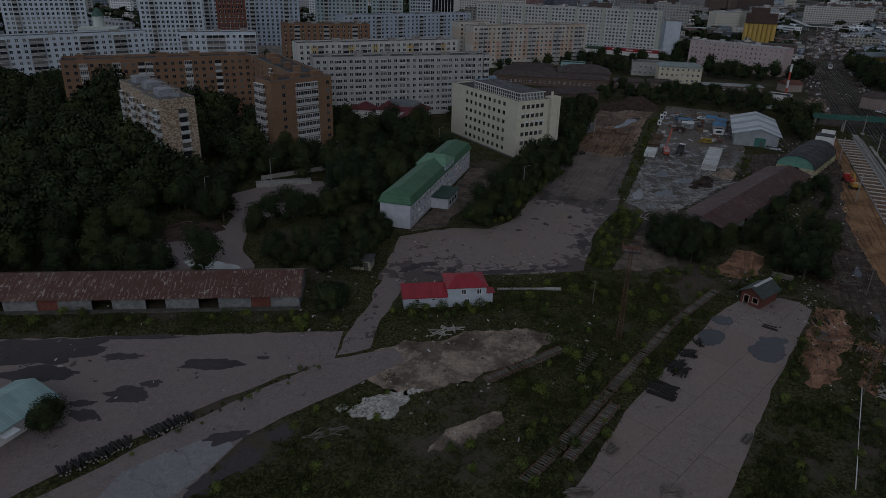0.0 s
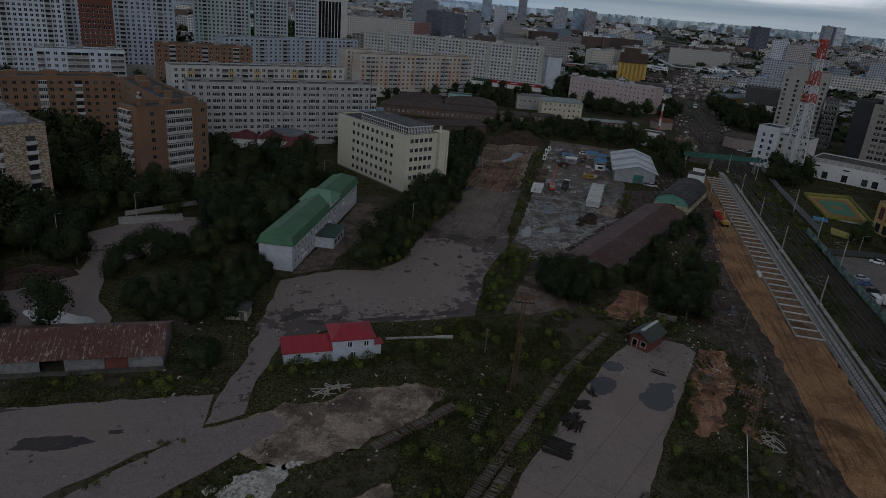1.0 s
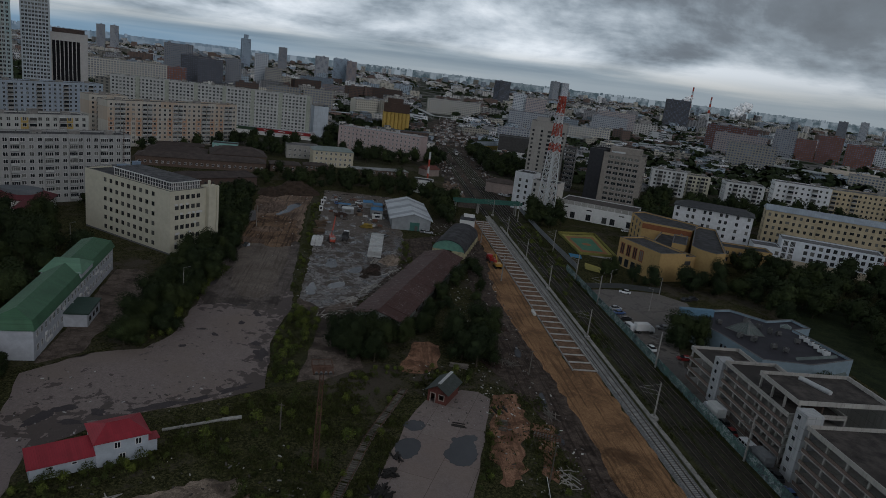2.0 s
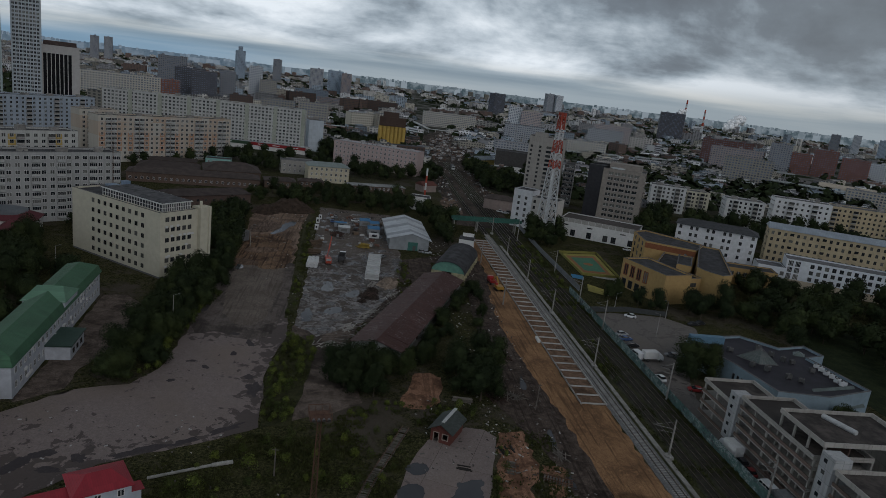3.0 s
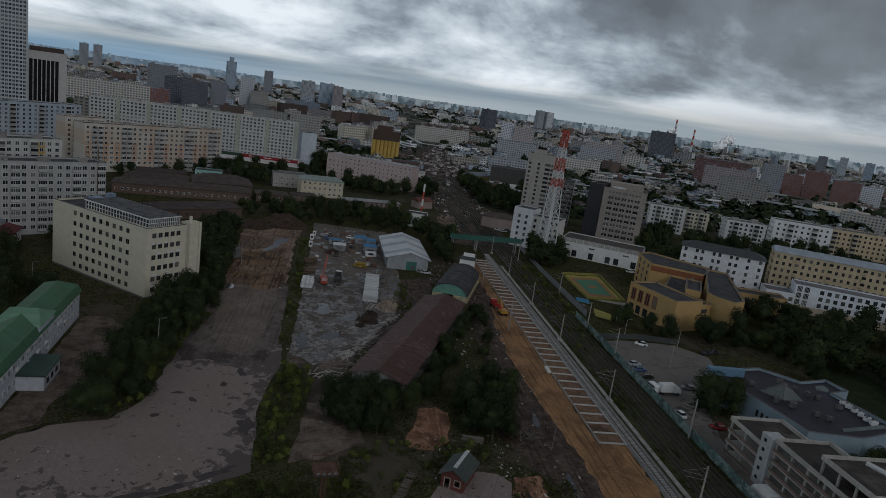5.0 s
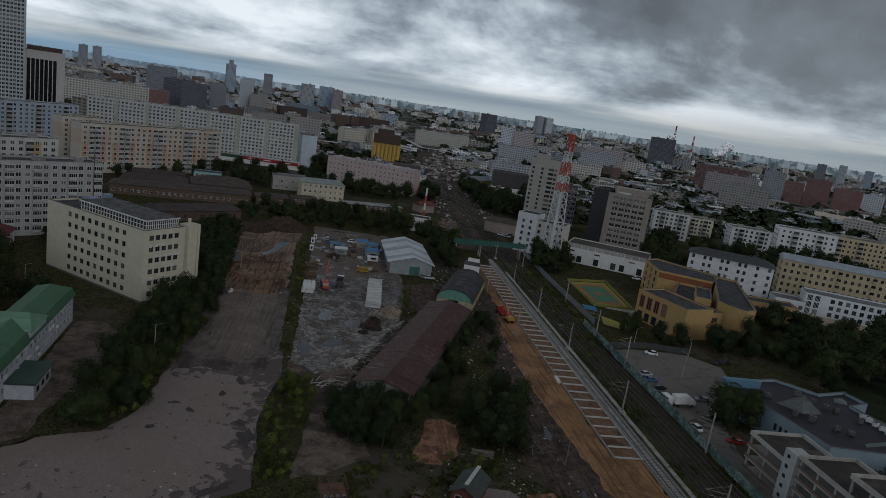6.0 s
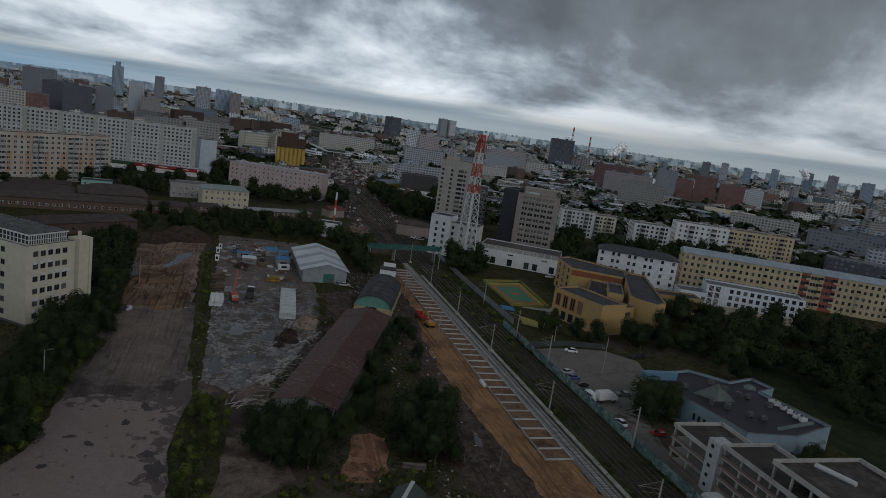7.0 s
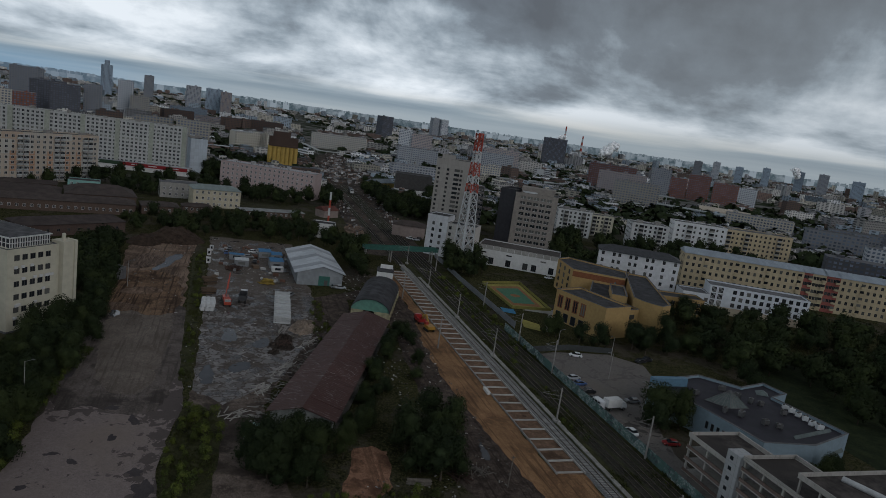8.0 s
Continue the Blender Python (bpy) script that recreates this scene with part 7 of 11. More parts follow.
def left_blocks():
    wb = window_data(1.7, 1.6, FRAMEW, GLASS, 1, 0.09)
    bal, open_bal = balcony_kind(3.0), balcony_kind(2.8, None, False)
    K = {"w": ("window", wb, 0.9), "b": ("balcony", bal, 0.1), "o": ("balcony", open_bal, 0.1)}
    dull = window_data(1.5, 1.5, plain("brown_window_frame", (0.16, 0.13, 0.11), 0.7, 5.0, 0.2), GLASS, 1, 0.09)
    KB = {"w": ("window", dull, 0.9), "b": K["b"], "o": K["o"]}
    # brick tower with white loggias
    root, L = flat_block("brick_tower_block", (-138.0, 168.2), (-127.5, 192.0), 11.0, 28.0, BRICK, "orange brick nine-storey tower block with white loggias", "apartment block", TAR, 0.9)
    fill_facade(root, L, (0, 0), 0, ".w.bbb.w", 9, 1.6, 2.9, KB, 0.3)
    fill_facade(root, 11.0, (0, 11.0), -90, "bb.", 9, 1.6, 2.9, KB, 0.3)
    roof_clutter(root, L, 11.0, 28, 3, 2, BRICK)
    # pebble dashed block with stepped sections
    peb = pebble_wall()
    a, b = Vector((-189.5, 149.6)), Vector((-149.4, 131.0))
    for i in range(3):
        p, q = a.lerp(b, i / 3), a.lerp(b, (i + 1) / 3)
        nrm = Vector((q - p).normalized())
        off = Vector((nrm.y, -nrm.x)) * (1.6 * i)
        root, L = flat_block("stone_faced_block", p + off, q + off, 11.5, 27.3, peb, "stone-chip faced nine-storey block with patched balconies", "apartment block", GREYTAR, 0.5, group="stepped stone-faced blocks")
        fill_facade(root, L, (0, 0), 0, "bwob", 8, 2.2, 2.8, KB, 0.4)
        if i == 2:
            fill_facade(root, 11.5, (L, 0), 90, "..o.", 8, 2.2, 2.8, K, 0.4)
        bm = bmesh.new()
        box(bm, 3, 8, 3, 8, 27.3, 29.6)
        box(bm, 8.8, 10.4, 6, 8.5, 27.3, 28.5)
        part("roof_hut", bm, plain("grey_sheet_hut", (0.24, 0.25, 0.27), 0.8, 0.6, 0.3), root)
    # long brown slab and its end wing
    root, L = flat_block("brown_brick_slab", (-243.5, 170.0), (-190.5, 226.0), 13, 27.5, BRICK, "long orange-brown brick slab block with white balconies", "apartment block", TAR, 0.9)
    fill_facade(root, L, (0, 0), 0, "wwbwwwbwwobwwwwbwwwowwww", 9, 1.4, 2.85, KB, 0.4)
    roof_clutter(root, L, 13, 27.5, 5, 3, BRICK)
    root, L = flat_block("brown_brick_end", (-189.6, 225.0), (-144.5, 190.5), 13, 27.5, BRICK, "orange-brown brick end block with patched felt roof", "apartment block", TAR, 0.9)
    fill_facade(root, L, (0, 0), 0, "w.ww.wb.....", 9, 1.4, 2.85, KB, 0.4)
    roof_clutter(root, L, 13, 27.5, 4, 5, BRICK)
    # low brick block at the wood's edge
    root, L = flat_block("low_brick_block", (-238.0, 93.0), (-209.0, 114.0), 12, 16.0, brick_wall("dull_brown_brick", (0.17, 0.118, 0.078), 0.75), "dull brown brick five-storey block among trees", "apartment block", GREYTAR, 0.4)
    fill_facade(root, L, (0, 0), 0, "......wbw", 5, 0.8, 2.95, KB, 0.4)
    roof_clutter(root, L, 12, 16, 2, 12, BRICK)
    white = panel_wall("white_house_panels", (0.46, 0.515, 0.57), None, 3.2, 2.8, 0.75)
    cream = panel_wall("cream_house_panels", (0.44, 0.445, 0.425), None, 3.2, 2.8, 0.75)
    beige = panel_wall("beige_house_panels", (0.345, 0.35, 0.345), None, 3.2, 2.8, 0.7)
    blue = panel_wall("bluish_house_panels", (0.34, 0.395, 0.46), None, 3.2, 2.8, 0.75)
    salmon = panel_wall("salmon_striped_panels", (0.43, 0.415, 0.37), (0.43, 0.335, 0.255), 6.0, 8.4, 0.8)

    def slab(name, a, b, dep, h, st, m, lab, pat, ends=4, hut=4, seed=1, rows=False):
        root, L = flat_block(name, a, b, dep, h, m, lab, "apartment block", TAR, 0.7)
        sh = (h - 1.6) / st
        if rows:
            n = len(pat)
            window_rows(root, L, (0, 0), 0, n, st, 1.2, sh, 1.5, 1.5, 0.6, FRAMEW, GLASS, tuple(i for i, c in enumerate(pat) if c in "bo"))
        else:
            fill_facade(root, L, (0, 0), 0, pat, st, 1.2, sh, K, 0.6)
        window_rows(root, dep, (L, 0), 90, ends, st, 1.2, sh, 1.4, 1.4)
        roof_clutter(root, L, dep, h, hut, seed)
        return root, L

    slab("white_panel_slab", (-362.0, 163.0), (-306.0, 279.0), 12, 28, 9, white, "long white panel nine-storey block", "wwbbwwwbbwww" * 3, rows=True)
    slab("white_panel_short", (-272.8, 270.6), (-242.2, 298.4), 12, 29.6, 9, white, "white panel nine-storey block", "bwwwbbbwwwbb", rows=True, hut=3)
    slab("brown_brick_block", (-277.0, 372.0), (-228.0, 409.0), 14, 27.5, 9, BRICK, "brown brick nine-storey block behind lawns", "wwbwwwwbwwwwbww", rows=True)
    rear = slab("beige_panel_rear_slab", (-201.5, 279.0), (-137.0, 348.0), 12, 27.6, 9, cream, "long cream panel nine-storey block with ochre stripes", "wwwbwwwbwwbwwwbwwwwbwwwbwww", rows=True, seed=4, hut=6)
    slab("beige_panel_slab", (-163.5, 235.5), (-98.0, 292.0), 12, 27.6, 9, beige, "long grey-beige panel nine-storey block with balconies", "wwwbwwbwwwbwwbwwwbwwbwwwbwwb", seed=6, hut=6)
    def spandrels(root, L, pat, bays, storeys, sh, mat):
        pitch = (L - 1.2) / len(pat)
        bm = bmesh.new()
        box(bm, -pitch * 0.48, pitch * 0.48, -0.05, -0.003, 0, 1.0)
        box(bm, -pitch * 0.48, -0.92, -0.05, -0.003, 1.0, 2.5)
        box(bm, 0.92, pitch * 0.48, -0.05, -0.003, 1.0, 2.5)
        data = mesh_of("spandrel", bm, mat)
        for s_ in storeys:
            for i in bays:
                o = new("spandrel", data)
                o.parent = root
                o.matrix_basis = Matrix.Translation((0.6 + pitch * (i + 0.5), 0, 1.0 + s_ * sh))

    SALMON = plain("salmon_panel", (0.44, 0.27, 0.18), 0.9, 0.8, 0.15)
    OCHREP = plain("ochre_panel", (0.40, 0.29, 0.10), 0.9, 0.8, 0.15)
    spandrels(*rear, "wwwbwwwbwwbwwwbwwwwbwwwbwww", (2, 8, 12, 18, 24), range(9), 2.89, OCHREP)
    PAT = "wbbwwwbbwwwwbbwwwwbbwwwbbw"
    root, L = slab("striped_panel_slab", (-157.2, 429.0), (-91.4, 499.0), 12, 28.6, 9, salmon, "cream and salmon panel nine-storey block", PAT, seed=7, hut=5)
    spandrels(root, L, PAT, (0, 3, 5, 8, 11, 14, 17, 20, 22), (2, 3, 4, 5), 3.0, SALMON)
    slab("striped_panel_block", (-178.0, 455.0), (-160.0, 474.0), 12, 28.6, 9, salmon, "cream and salmon panel nine-storey end block", "wbwwbw", rows=True, hut=1)
    slab("bluish_panel_slab", (-275.0, 452.0), (-206.0, 556.0), 13, 28.6, 9, blue, "pale blue-grey panel nine-storey block", "wwbwwwwbwwwwbwwwwbwwwwbwwwwbww", rows=True, hut=6)
    root, L = slab("long_white_slab", (-212.0, 588.0), (-46.0, 588.0), 14, 35.5, 12, panel_wall("pale_grey_house_panels", (0.42, 0.43, 0.42), None, 3.2, 2.9, 0.8), "very long pale panel twelve-storey slab block", "wwwwwwwwdwwwwwwww"[:9] * 6, 4, 7, 9, rows=True)
    for i in range(7):
        bm = bmesh.new()
        x = L * (i + 0.93) / 7 - 1.6
        box(bm, x, x + 3.2, -0.8, -0.003, 0, 36.6)
        part("stair_strip", bm, plain("greenish_panel", (0.33, 0.35, 0.30), 0.85, 0.6, 0.2), root)
    slab("white_gable_block", (-43.5, 604.0), (-31.0, 607.5), 44, 27, 9, white, "white nine-storey block seen on its blind gable", "...", 14, 4, 3, rows=False)
    # shop strip with red fascia
    root, L = flat_block("shop_strip", (-128.0, 580.0), (-41.0, 573.0), 12, 5.4, WHITEW, "low shop strip with dark green and red fascia", "shops", plain("grey_shop_roof", (0.30, 0.31, 0.33), 0.8, 0.5, 0.2), 0.4)
    for x0, x1, m in ((0, 0.45, plain("dark_green_fascia", (0.03, 0.06, 0.035), 0.6, 1, 0.1)), (0.45, 0.98, plain("red_fascia", (0.24, 0.018, 0.022), 0.6, 1, 0.1))):
        bm = bmesh.new()
        box(bm, L * x0, L * x1 - 0.02, -0.4, -0.003, 3.4, 5.9)
        part("fascia", bm, m, root)
    for x0 in (0.2, 0.52, 0.66, 0.84):
        bm = bmesh.new()
        box(bm, L * x0, L * x0 + 6, -0.46, -0.405, 4.4, 5.1)
        part("sign_bar", bm, FRAMEW, root, "pale sign bar")
    # pink hospital-like block
    pink = plain("pink_stucco", (0.40, 0.32, 0.31), 0.85, 0.6, 0.14)
    root, L = flat_block("pink_block", (-18.2, 543.0), (47.6, 513.0), 15, 18.6, pink, "pink stucco six-storey block with pale flat roof", "office building", plain("pale_sheet_deck", (0.36, 0.37, 0.39), 0.8, 0.5, 0.2), 0.4)
    w3 = window_data(1.3, 1.7, FRAMEW, GLASS, 1, 0.12)
    fill_facade(root, L, (0, 0), 0, "w" * 20, 5, 2.4, 3.2, {"w": ("window", w3, 0.8)}, 0.8)
    roof_clutter(root, L, 15, 18.6, 5, 8, plain("pale_hut", (0.4, 0.4, 0.4), 0.85, 1, 0.2))
    # yellow silos with dark head
    root = thing("grain_silo", pose(20.0, 688.0, 0), "yellow concrete grain silos with dark rusty head house", "silo")
    bm = bmesh.new()
    box(bm, 0, 28, 4, 14, 0, 24)
    part("bin_block", bm, plain("yellow_silo", (0.42, 0.29, 0.075), 0.85, 0.5, 0.15), root)
    for i in range(7):
        bm = bmesh.new()
        tube(bm, (2 + 4 * i, 4, 0), (2 + 4 * i, 4, 23.6), 1.98, n=16)
        part("silo_bin", bm, plain("yellow_silo", (0.42, 0.29, 0.075)), root)
    bm = bmesh.new()
    box(bm, 0.5, 27.5, 2.5, 14.5, 24.0, 33)
    box(bm, 4, 20, 4, 12, 33, 38)
    part("head_house", bm, brick_wall("dark_brown_brick", (0.075, 0.05, 0.04)), root)
    # three-storey cream institute
    root, L = flat_block("cream_institute", (-29.5, 437.0), (-3.0, 443.0), 16, 10.4, plain("cream_plaster", (0.45, 0.41, 0.31), 0.85, 0.6, 0.15), "cream plastered three-storey institute with grey-green roof", "office building", GREYTAR, 0.2)
    fill_facade(root, L, (0, 0), 0, "wwwwwwww", 3, 0.4, 3.4, {"w": ("window", w3, 0.8)}, 0.6)
    bm = bmesh.new()
    hip_roof(bm, L, 16, 10.65, 2.2, 0.6, 5)
    part("pitched_roof", bm, sheet_roof("grey_green_roof", (0.20, 0.24, 0.23), 0.8, 0), root)
    root, L = flat_block("grey_institute_rear", (-50, 462), (-28, 466), 14, 9, plain("grey_plaster", (0.30, 0.29, 0.27), 0.85, 0.6, 0.2), "grey plastered two-storey wing", "office building", GREYTAR, 0.3)
    fill_facade(root, L, (0, 0), 0, "wwwwww", 2, 0.6, 3.6, {"w": ("window", w3, 0.8)}, 0.6)
    # teal house and workshop roofs
    root, L = flat_block("teal_house", (-97.0, 447.0), (-81.0, 449.0), 10, 7.0, plain("pale_teal_render", (0.22, 0.40, 0.37), 0.85, 0.6, 0.12), "pale teal two-storey house", "house", TAR, 0.3)
    fill_facade(root, L, (0, 0), 0, "wwwww", 2, 0.3, 3.2, {"w": ("window", w3, 0.8)}, 0.5)
    brown = plain("brown_felt_roof", (0.062, 0.048, 0.043), 0.9, 0.3, 0.35)
    wk = brick_wall("brown_works_brick", (0.12, 0.085, 0.068))
    for nm, a, b, dep, h, rise, lab in (
        ("long_works_hall", (-124, 378), (-54, 392), 16, 5.2, 2.2, "long low brown brick works hall"),
        ("works_hall", (-126, 402), (-92, 408), 20, 5.0, 2.5, "brown works hall with felt roof"),
        ("works_hall", (-88, 402), (-56, 410), 26, 6.5, 4.0, "steep brown roofed works hall"),
        ("works_hall", (-128, 430), (-100, 436), 14, 5.0, 1.2, "low works hall with pale annex"),
        ("works_shed", (-52, 400), (-34, 404), 14, 4.2, 1.6, "small brown works shed"),
        ("works_shed", (-33, 414), (-18, 417), 9, 3.6, 1.4, "small brown tiled shed"),
        ("long_low_store", (-2, 417), (34, 426), 9, 3.8, 1.0, "long low store with pale roof edge"),
    ):
        d = Vector(b) - Vector(a)
        root = thing(nm, pose(*a, 0, 0, 0, math.degrees(math.atan2(d.y, d.x))), lab, "works building")
        L = d.length
        bm = bmesh.new()
        ring_wall(bm, [(0, 0), (L, 0), (L, dep), (0, dep)], [(0.4, 0.4), (L - 0.4, 0.4), (L - 0.4, dep - 0.4), (0.4, dep - 0.4)], 0, h)
        part("wall", bm, wk, root)
        bm = bmesh.new()
        hip_roof(bm, L, dep, h + 0.16, rise, 0.5, dep * 0.35)
        part("roof", bm, brown if nm != "long_low_store" else plain("pale_felt", (0.25, 0.26, 0.26), 0.9, 0.4, 0.3), root)
        n = int(L / 3)
        fill_facade(root, L, (0, 0), 0, "w" * n, 1, 0.6, 3, {"w": ("window", window_data(1.3, 1.4, FRAMEW, GLASS, 1), 1.0)}, 0.5)
    # maroon roofed kindergarten
    mar = sheet_roof("maroon_metal_roof", (0.105, 0.026, 0.032), 0.5, 0)
    for a, b, dep, h, rise in (((-158, 243), (-140, 246), 14, 4.6, 3.2), ((-139, 249), (-116, 253), 13, 4.6, 3.4), ((-122, 240), (-112, 242), 10, 4.2, 2.8)):
        d = Vector(b) - Vector(a)
        root = thing("maroon_roof_house", pose(*a, 0, 0, 0, math.degrees(math.atan2(d.y, d.x))), "low pale house with maroon metal roof among trees", "house", "maroon roofed pavilions")
        bm = bmesh.new()
        box(bm, 0, d.length, 0, dep, 0, h)
        part("wall", bm, WHITEW, root)
        bm = bmesh.new()
        hip_roof(bm, d.length, dep, h + 0.16, rise, 0.7, dep * 0.4)
        part("roof", bm, mar, root)
    bm = bmesh.new()
    n = 24
    pts = [(8 * math.cos(2 * math.pi * i / n), 4.5 * math.sin(2 * math.pi * i / n)) for i in range(n)]
    poly(bm, pts, 0, 8.2)
    solid("rotunda", bm, plain("grey_glass_dome", (0.16, 0.18, 0.20), 0.5, 0.6, 0.2), "grey oval rotunda between maroon roofs", "rotunda", m=pose(-128, 258, 0))
    # tall towers
    wt = panel_wall("white_tower_panels", (0.43, 0.475, 0.51), None, 3.0, 3.0, 0.8)
    for nm, a, b, dep, h, n, m, lab in (
        ("white_tower_block", (-277, 579), (-258, 587), 20, 125, 8, wt, "very tall white residential tower with grid windows"),
        ("white_tower_block", (-288, 524), (-264, 538), 20, 118, 9, panel_wall("teal_tower_panels", (0.27, 0.36, 0.37), (0.36, 0.40, 0.40), 3.0, 30.0, 0.8), "very tall pale teal residential tower"),
        ("white_tower_block", (-331, 500), (-292, 524), 20, 112, 13, panel_wall("teal_tower_panels", (0.27, 0.36, 0.37), (0.36, 0.40, 0.40), 3.0, 30.0, 0.8), "very tall pale teal residential tower"),
        ("white_tower_block", (-398, 424), (-368, 446), 18, 88, 10, wt, "tall white residential tower"),
        ("white_tower_block", (-345, 414), (-308, 441), 18, 80, 12, blue, "tall pale blue and white residential tower"),
        ("white_tower_block", (-446, 294), (-414, 334), 18, 76, 16, white, "tall white residential tower"),
        ("white_tower_block", (-363, 332), (-333, 360), 16, 72, 13, white, "tall pale residential slab tower"),
        ("brown_tower_block", (-304, 340), (-290, 352), 14, 52, 6, brick_wall("red_brown_brick", (0.15, 0.06, 0.04)), "red-brown brick tower block"),
    ):
        root, L = flat_block(nm, a, b, dep, h, m, lab, "tower block", TAR, 0.8, group="residential towers" if "white" in nm else "")
        window_rows(root, L, (0, 0), 0, n, int((h - 3) / 3), 1.5, 3.0, 1.6, 1.7, 0.8, FRAMEW, GLASS, (2, n - 3) if n > 8 else ())
        window_rows(root, dep, (L, 0), 90, 6, int((h - 3) / 3), 1.5, 3.0, 1.6, 1.7, 0.8)
    root, L = flat_block("black_glass_tower", (-262, 594), (-236, 605), 24, 63, plain("pale_stone_frame", (0.42, 0.41, 0.40), 0.85, 0.6, 0.1), "office tower with black glass stripes in a pale frame", "office tower", TAR, 1.5)
    for i in range(7):
        bm = bmesh.new()
        box(bm, 2 + i * 3.0, 4.4 + i * 3.0, -0.12, -0.003, 10, 58)
        part("glass_stripe", bm, plain("black_glass", (0.008, 0.008, 0.010), 0.2, 0.5, 0.2), root)
    bm = bmesh.new()
    box(bm, 2, L - 2, 3, 20, 63, 68)
    part("roof_hut", bm, plain("rusty_head", (0.08, 0.06, 0.055), 0.9, 0.5, 0.4), root)
    # plinth terrace under the towers
    root, L = flat_block("concrete_podium", (-330, 392), (-225, 440), 10, 7, OLDCONC, "long concrete podium below tower blocks", "podium", OLDCONC, 0.8)
    # green-roofed low building and church
    root, L = flat_block("low_green_roof_house", (-262, 238), (-246, 254), 10, 16, WHITEW, "low building with pale green roof", "house", plain("pale_green_roof", (0.20, 0.27, 0.26), 0.8, 0.6, 0.2), 0.3)
    root = thing("church", pose(-384, 316, 0, 0, 0, 40), "pale green church with small dome", "church")
    cm = plain("pale_green_plaster", (0.44, 0.48, 0.45), 0.85, 0.6, 0.12)
    bm = bmesh.new()
    box(bm, -12, 12, -8, 8, 0, 24)
    box(bm, -22, -12.003, -6, 6, 0, 20)
    part("nave", bm, cm, root)
    bm = bmesh.new()
    tube(bm, (0, 0, 24), (0, 0, 31), 3.4, n=14)
    part("drum", bm, cm, root)
    bm = bmesh.new()
    tube(bm, (0, 0, 31), (0, 0, 33.5), 3.9, 2.6, 14)
    tube(bm, (0, 0, 33.5), (0, 0, 36.5), 2.6, 0.2, 14)
    part("dome", bm, plain("dark_green_dome", (0.05, 0.10, 0.08), 0.6, 1, 0.2), root)


left_blocks()


# ---------------------------------------------------------------- vehicles
def car_paint(name, c):
    return plain(name, c, 0.3, 0.8, 0.05, 0.0, 0, 0, 0.6)


PAINT = {
    "white": car_paint("white_car_paint", (0.62, 0.63, 0.64)), "silver": car_paint("silver_car_paint", (0.34, 0.36, 0.38)), "blue": car_paint("blue_car_paint", (0.05, 0.10, 0.24)),
    "dark": car_paint("black_car_paint", (0.018, 0.019, 0.022)), "red": car_paint("red_car_paint", (0.20, 0.018, 0.018)), "grey": car_paint("grey_car_paint", (0.13, 0.135, 0.14)),
}
TYRE = plain("tyre_rubber", (0.02, 0.02, 0.02), 0.9, 3, 0.2)
CARGLASS = plain("car_glass", (0.012, 0.014, 0.017), 0.12, 1, 0.1, spec=0.5)


def lofted(bm, sections, mi=0):
    """A closed body through cross sections: (x, half width at sill, half width at top, z low, z high)."""
    rows = []
    for x, w0, w1, z0, z1 in sections:
        zm = z0 + (z1 - z0) * 0.55
        rows.append([bm.verts.new(p) for p in ((x, -w0, z0), (x, -w0 * 1.02, zm), (x, -w1, z1), (x, w1, z1), (x, w0 * 1.02, zm), (x, w0, z0))])
    for a, b in zip(rows[:-1], rows[1:]):
        for i in range(6):
            j = (i + 1) % 6
            bm.faces.new((a[i], a[j], b[j], b[i])).material_index = mi
    bm.faces.new(rows[0][::-1]).material_index = mi
    bm.faces.new(rows[-1]).material_index = mi
    bmesh.ops.recalc_face_normals(bm, faces=bm.faces)


def wheels(root, xs, y, r, w=0.2):
    for x in xs:
        for s in (-1, 1):
            bm = bmesh.new()
            tube(bm, (x, s * y - w / 2, r), (x, s * y + w / 2, r), r, n=14)
            t = part("wheel", bm, TYRE, root)
            bm = bmesh.new()
            tube(bm, (x, s * (y + w / 2) - 0.02, r), (x, s * (y + w / 2) + 0.015, r), r * 0.6, n=12)
            part("rim", bm, STEEL, t)


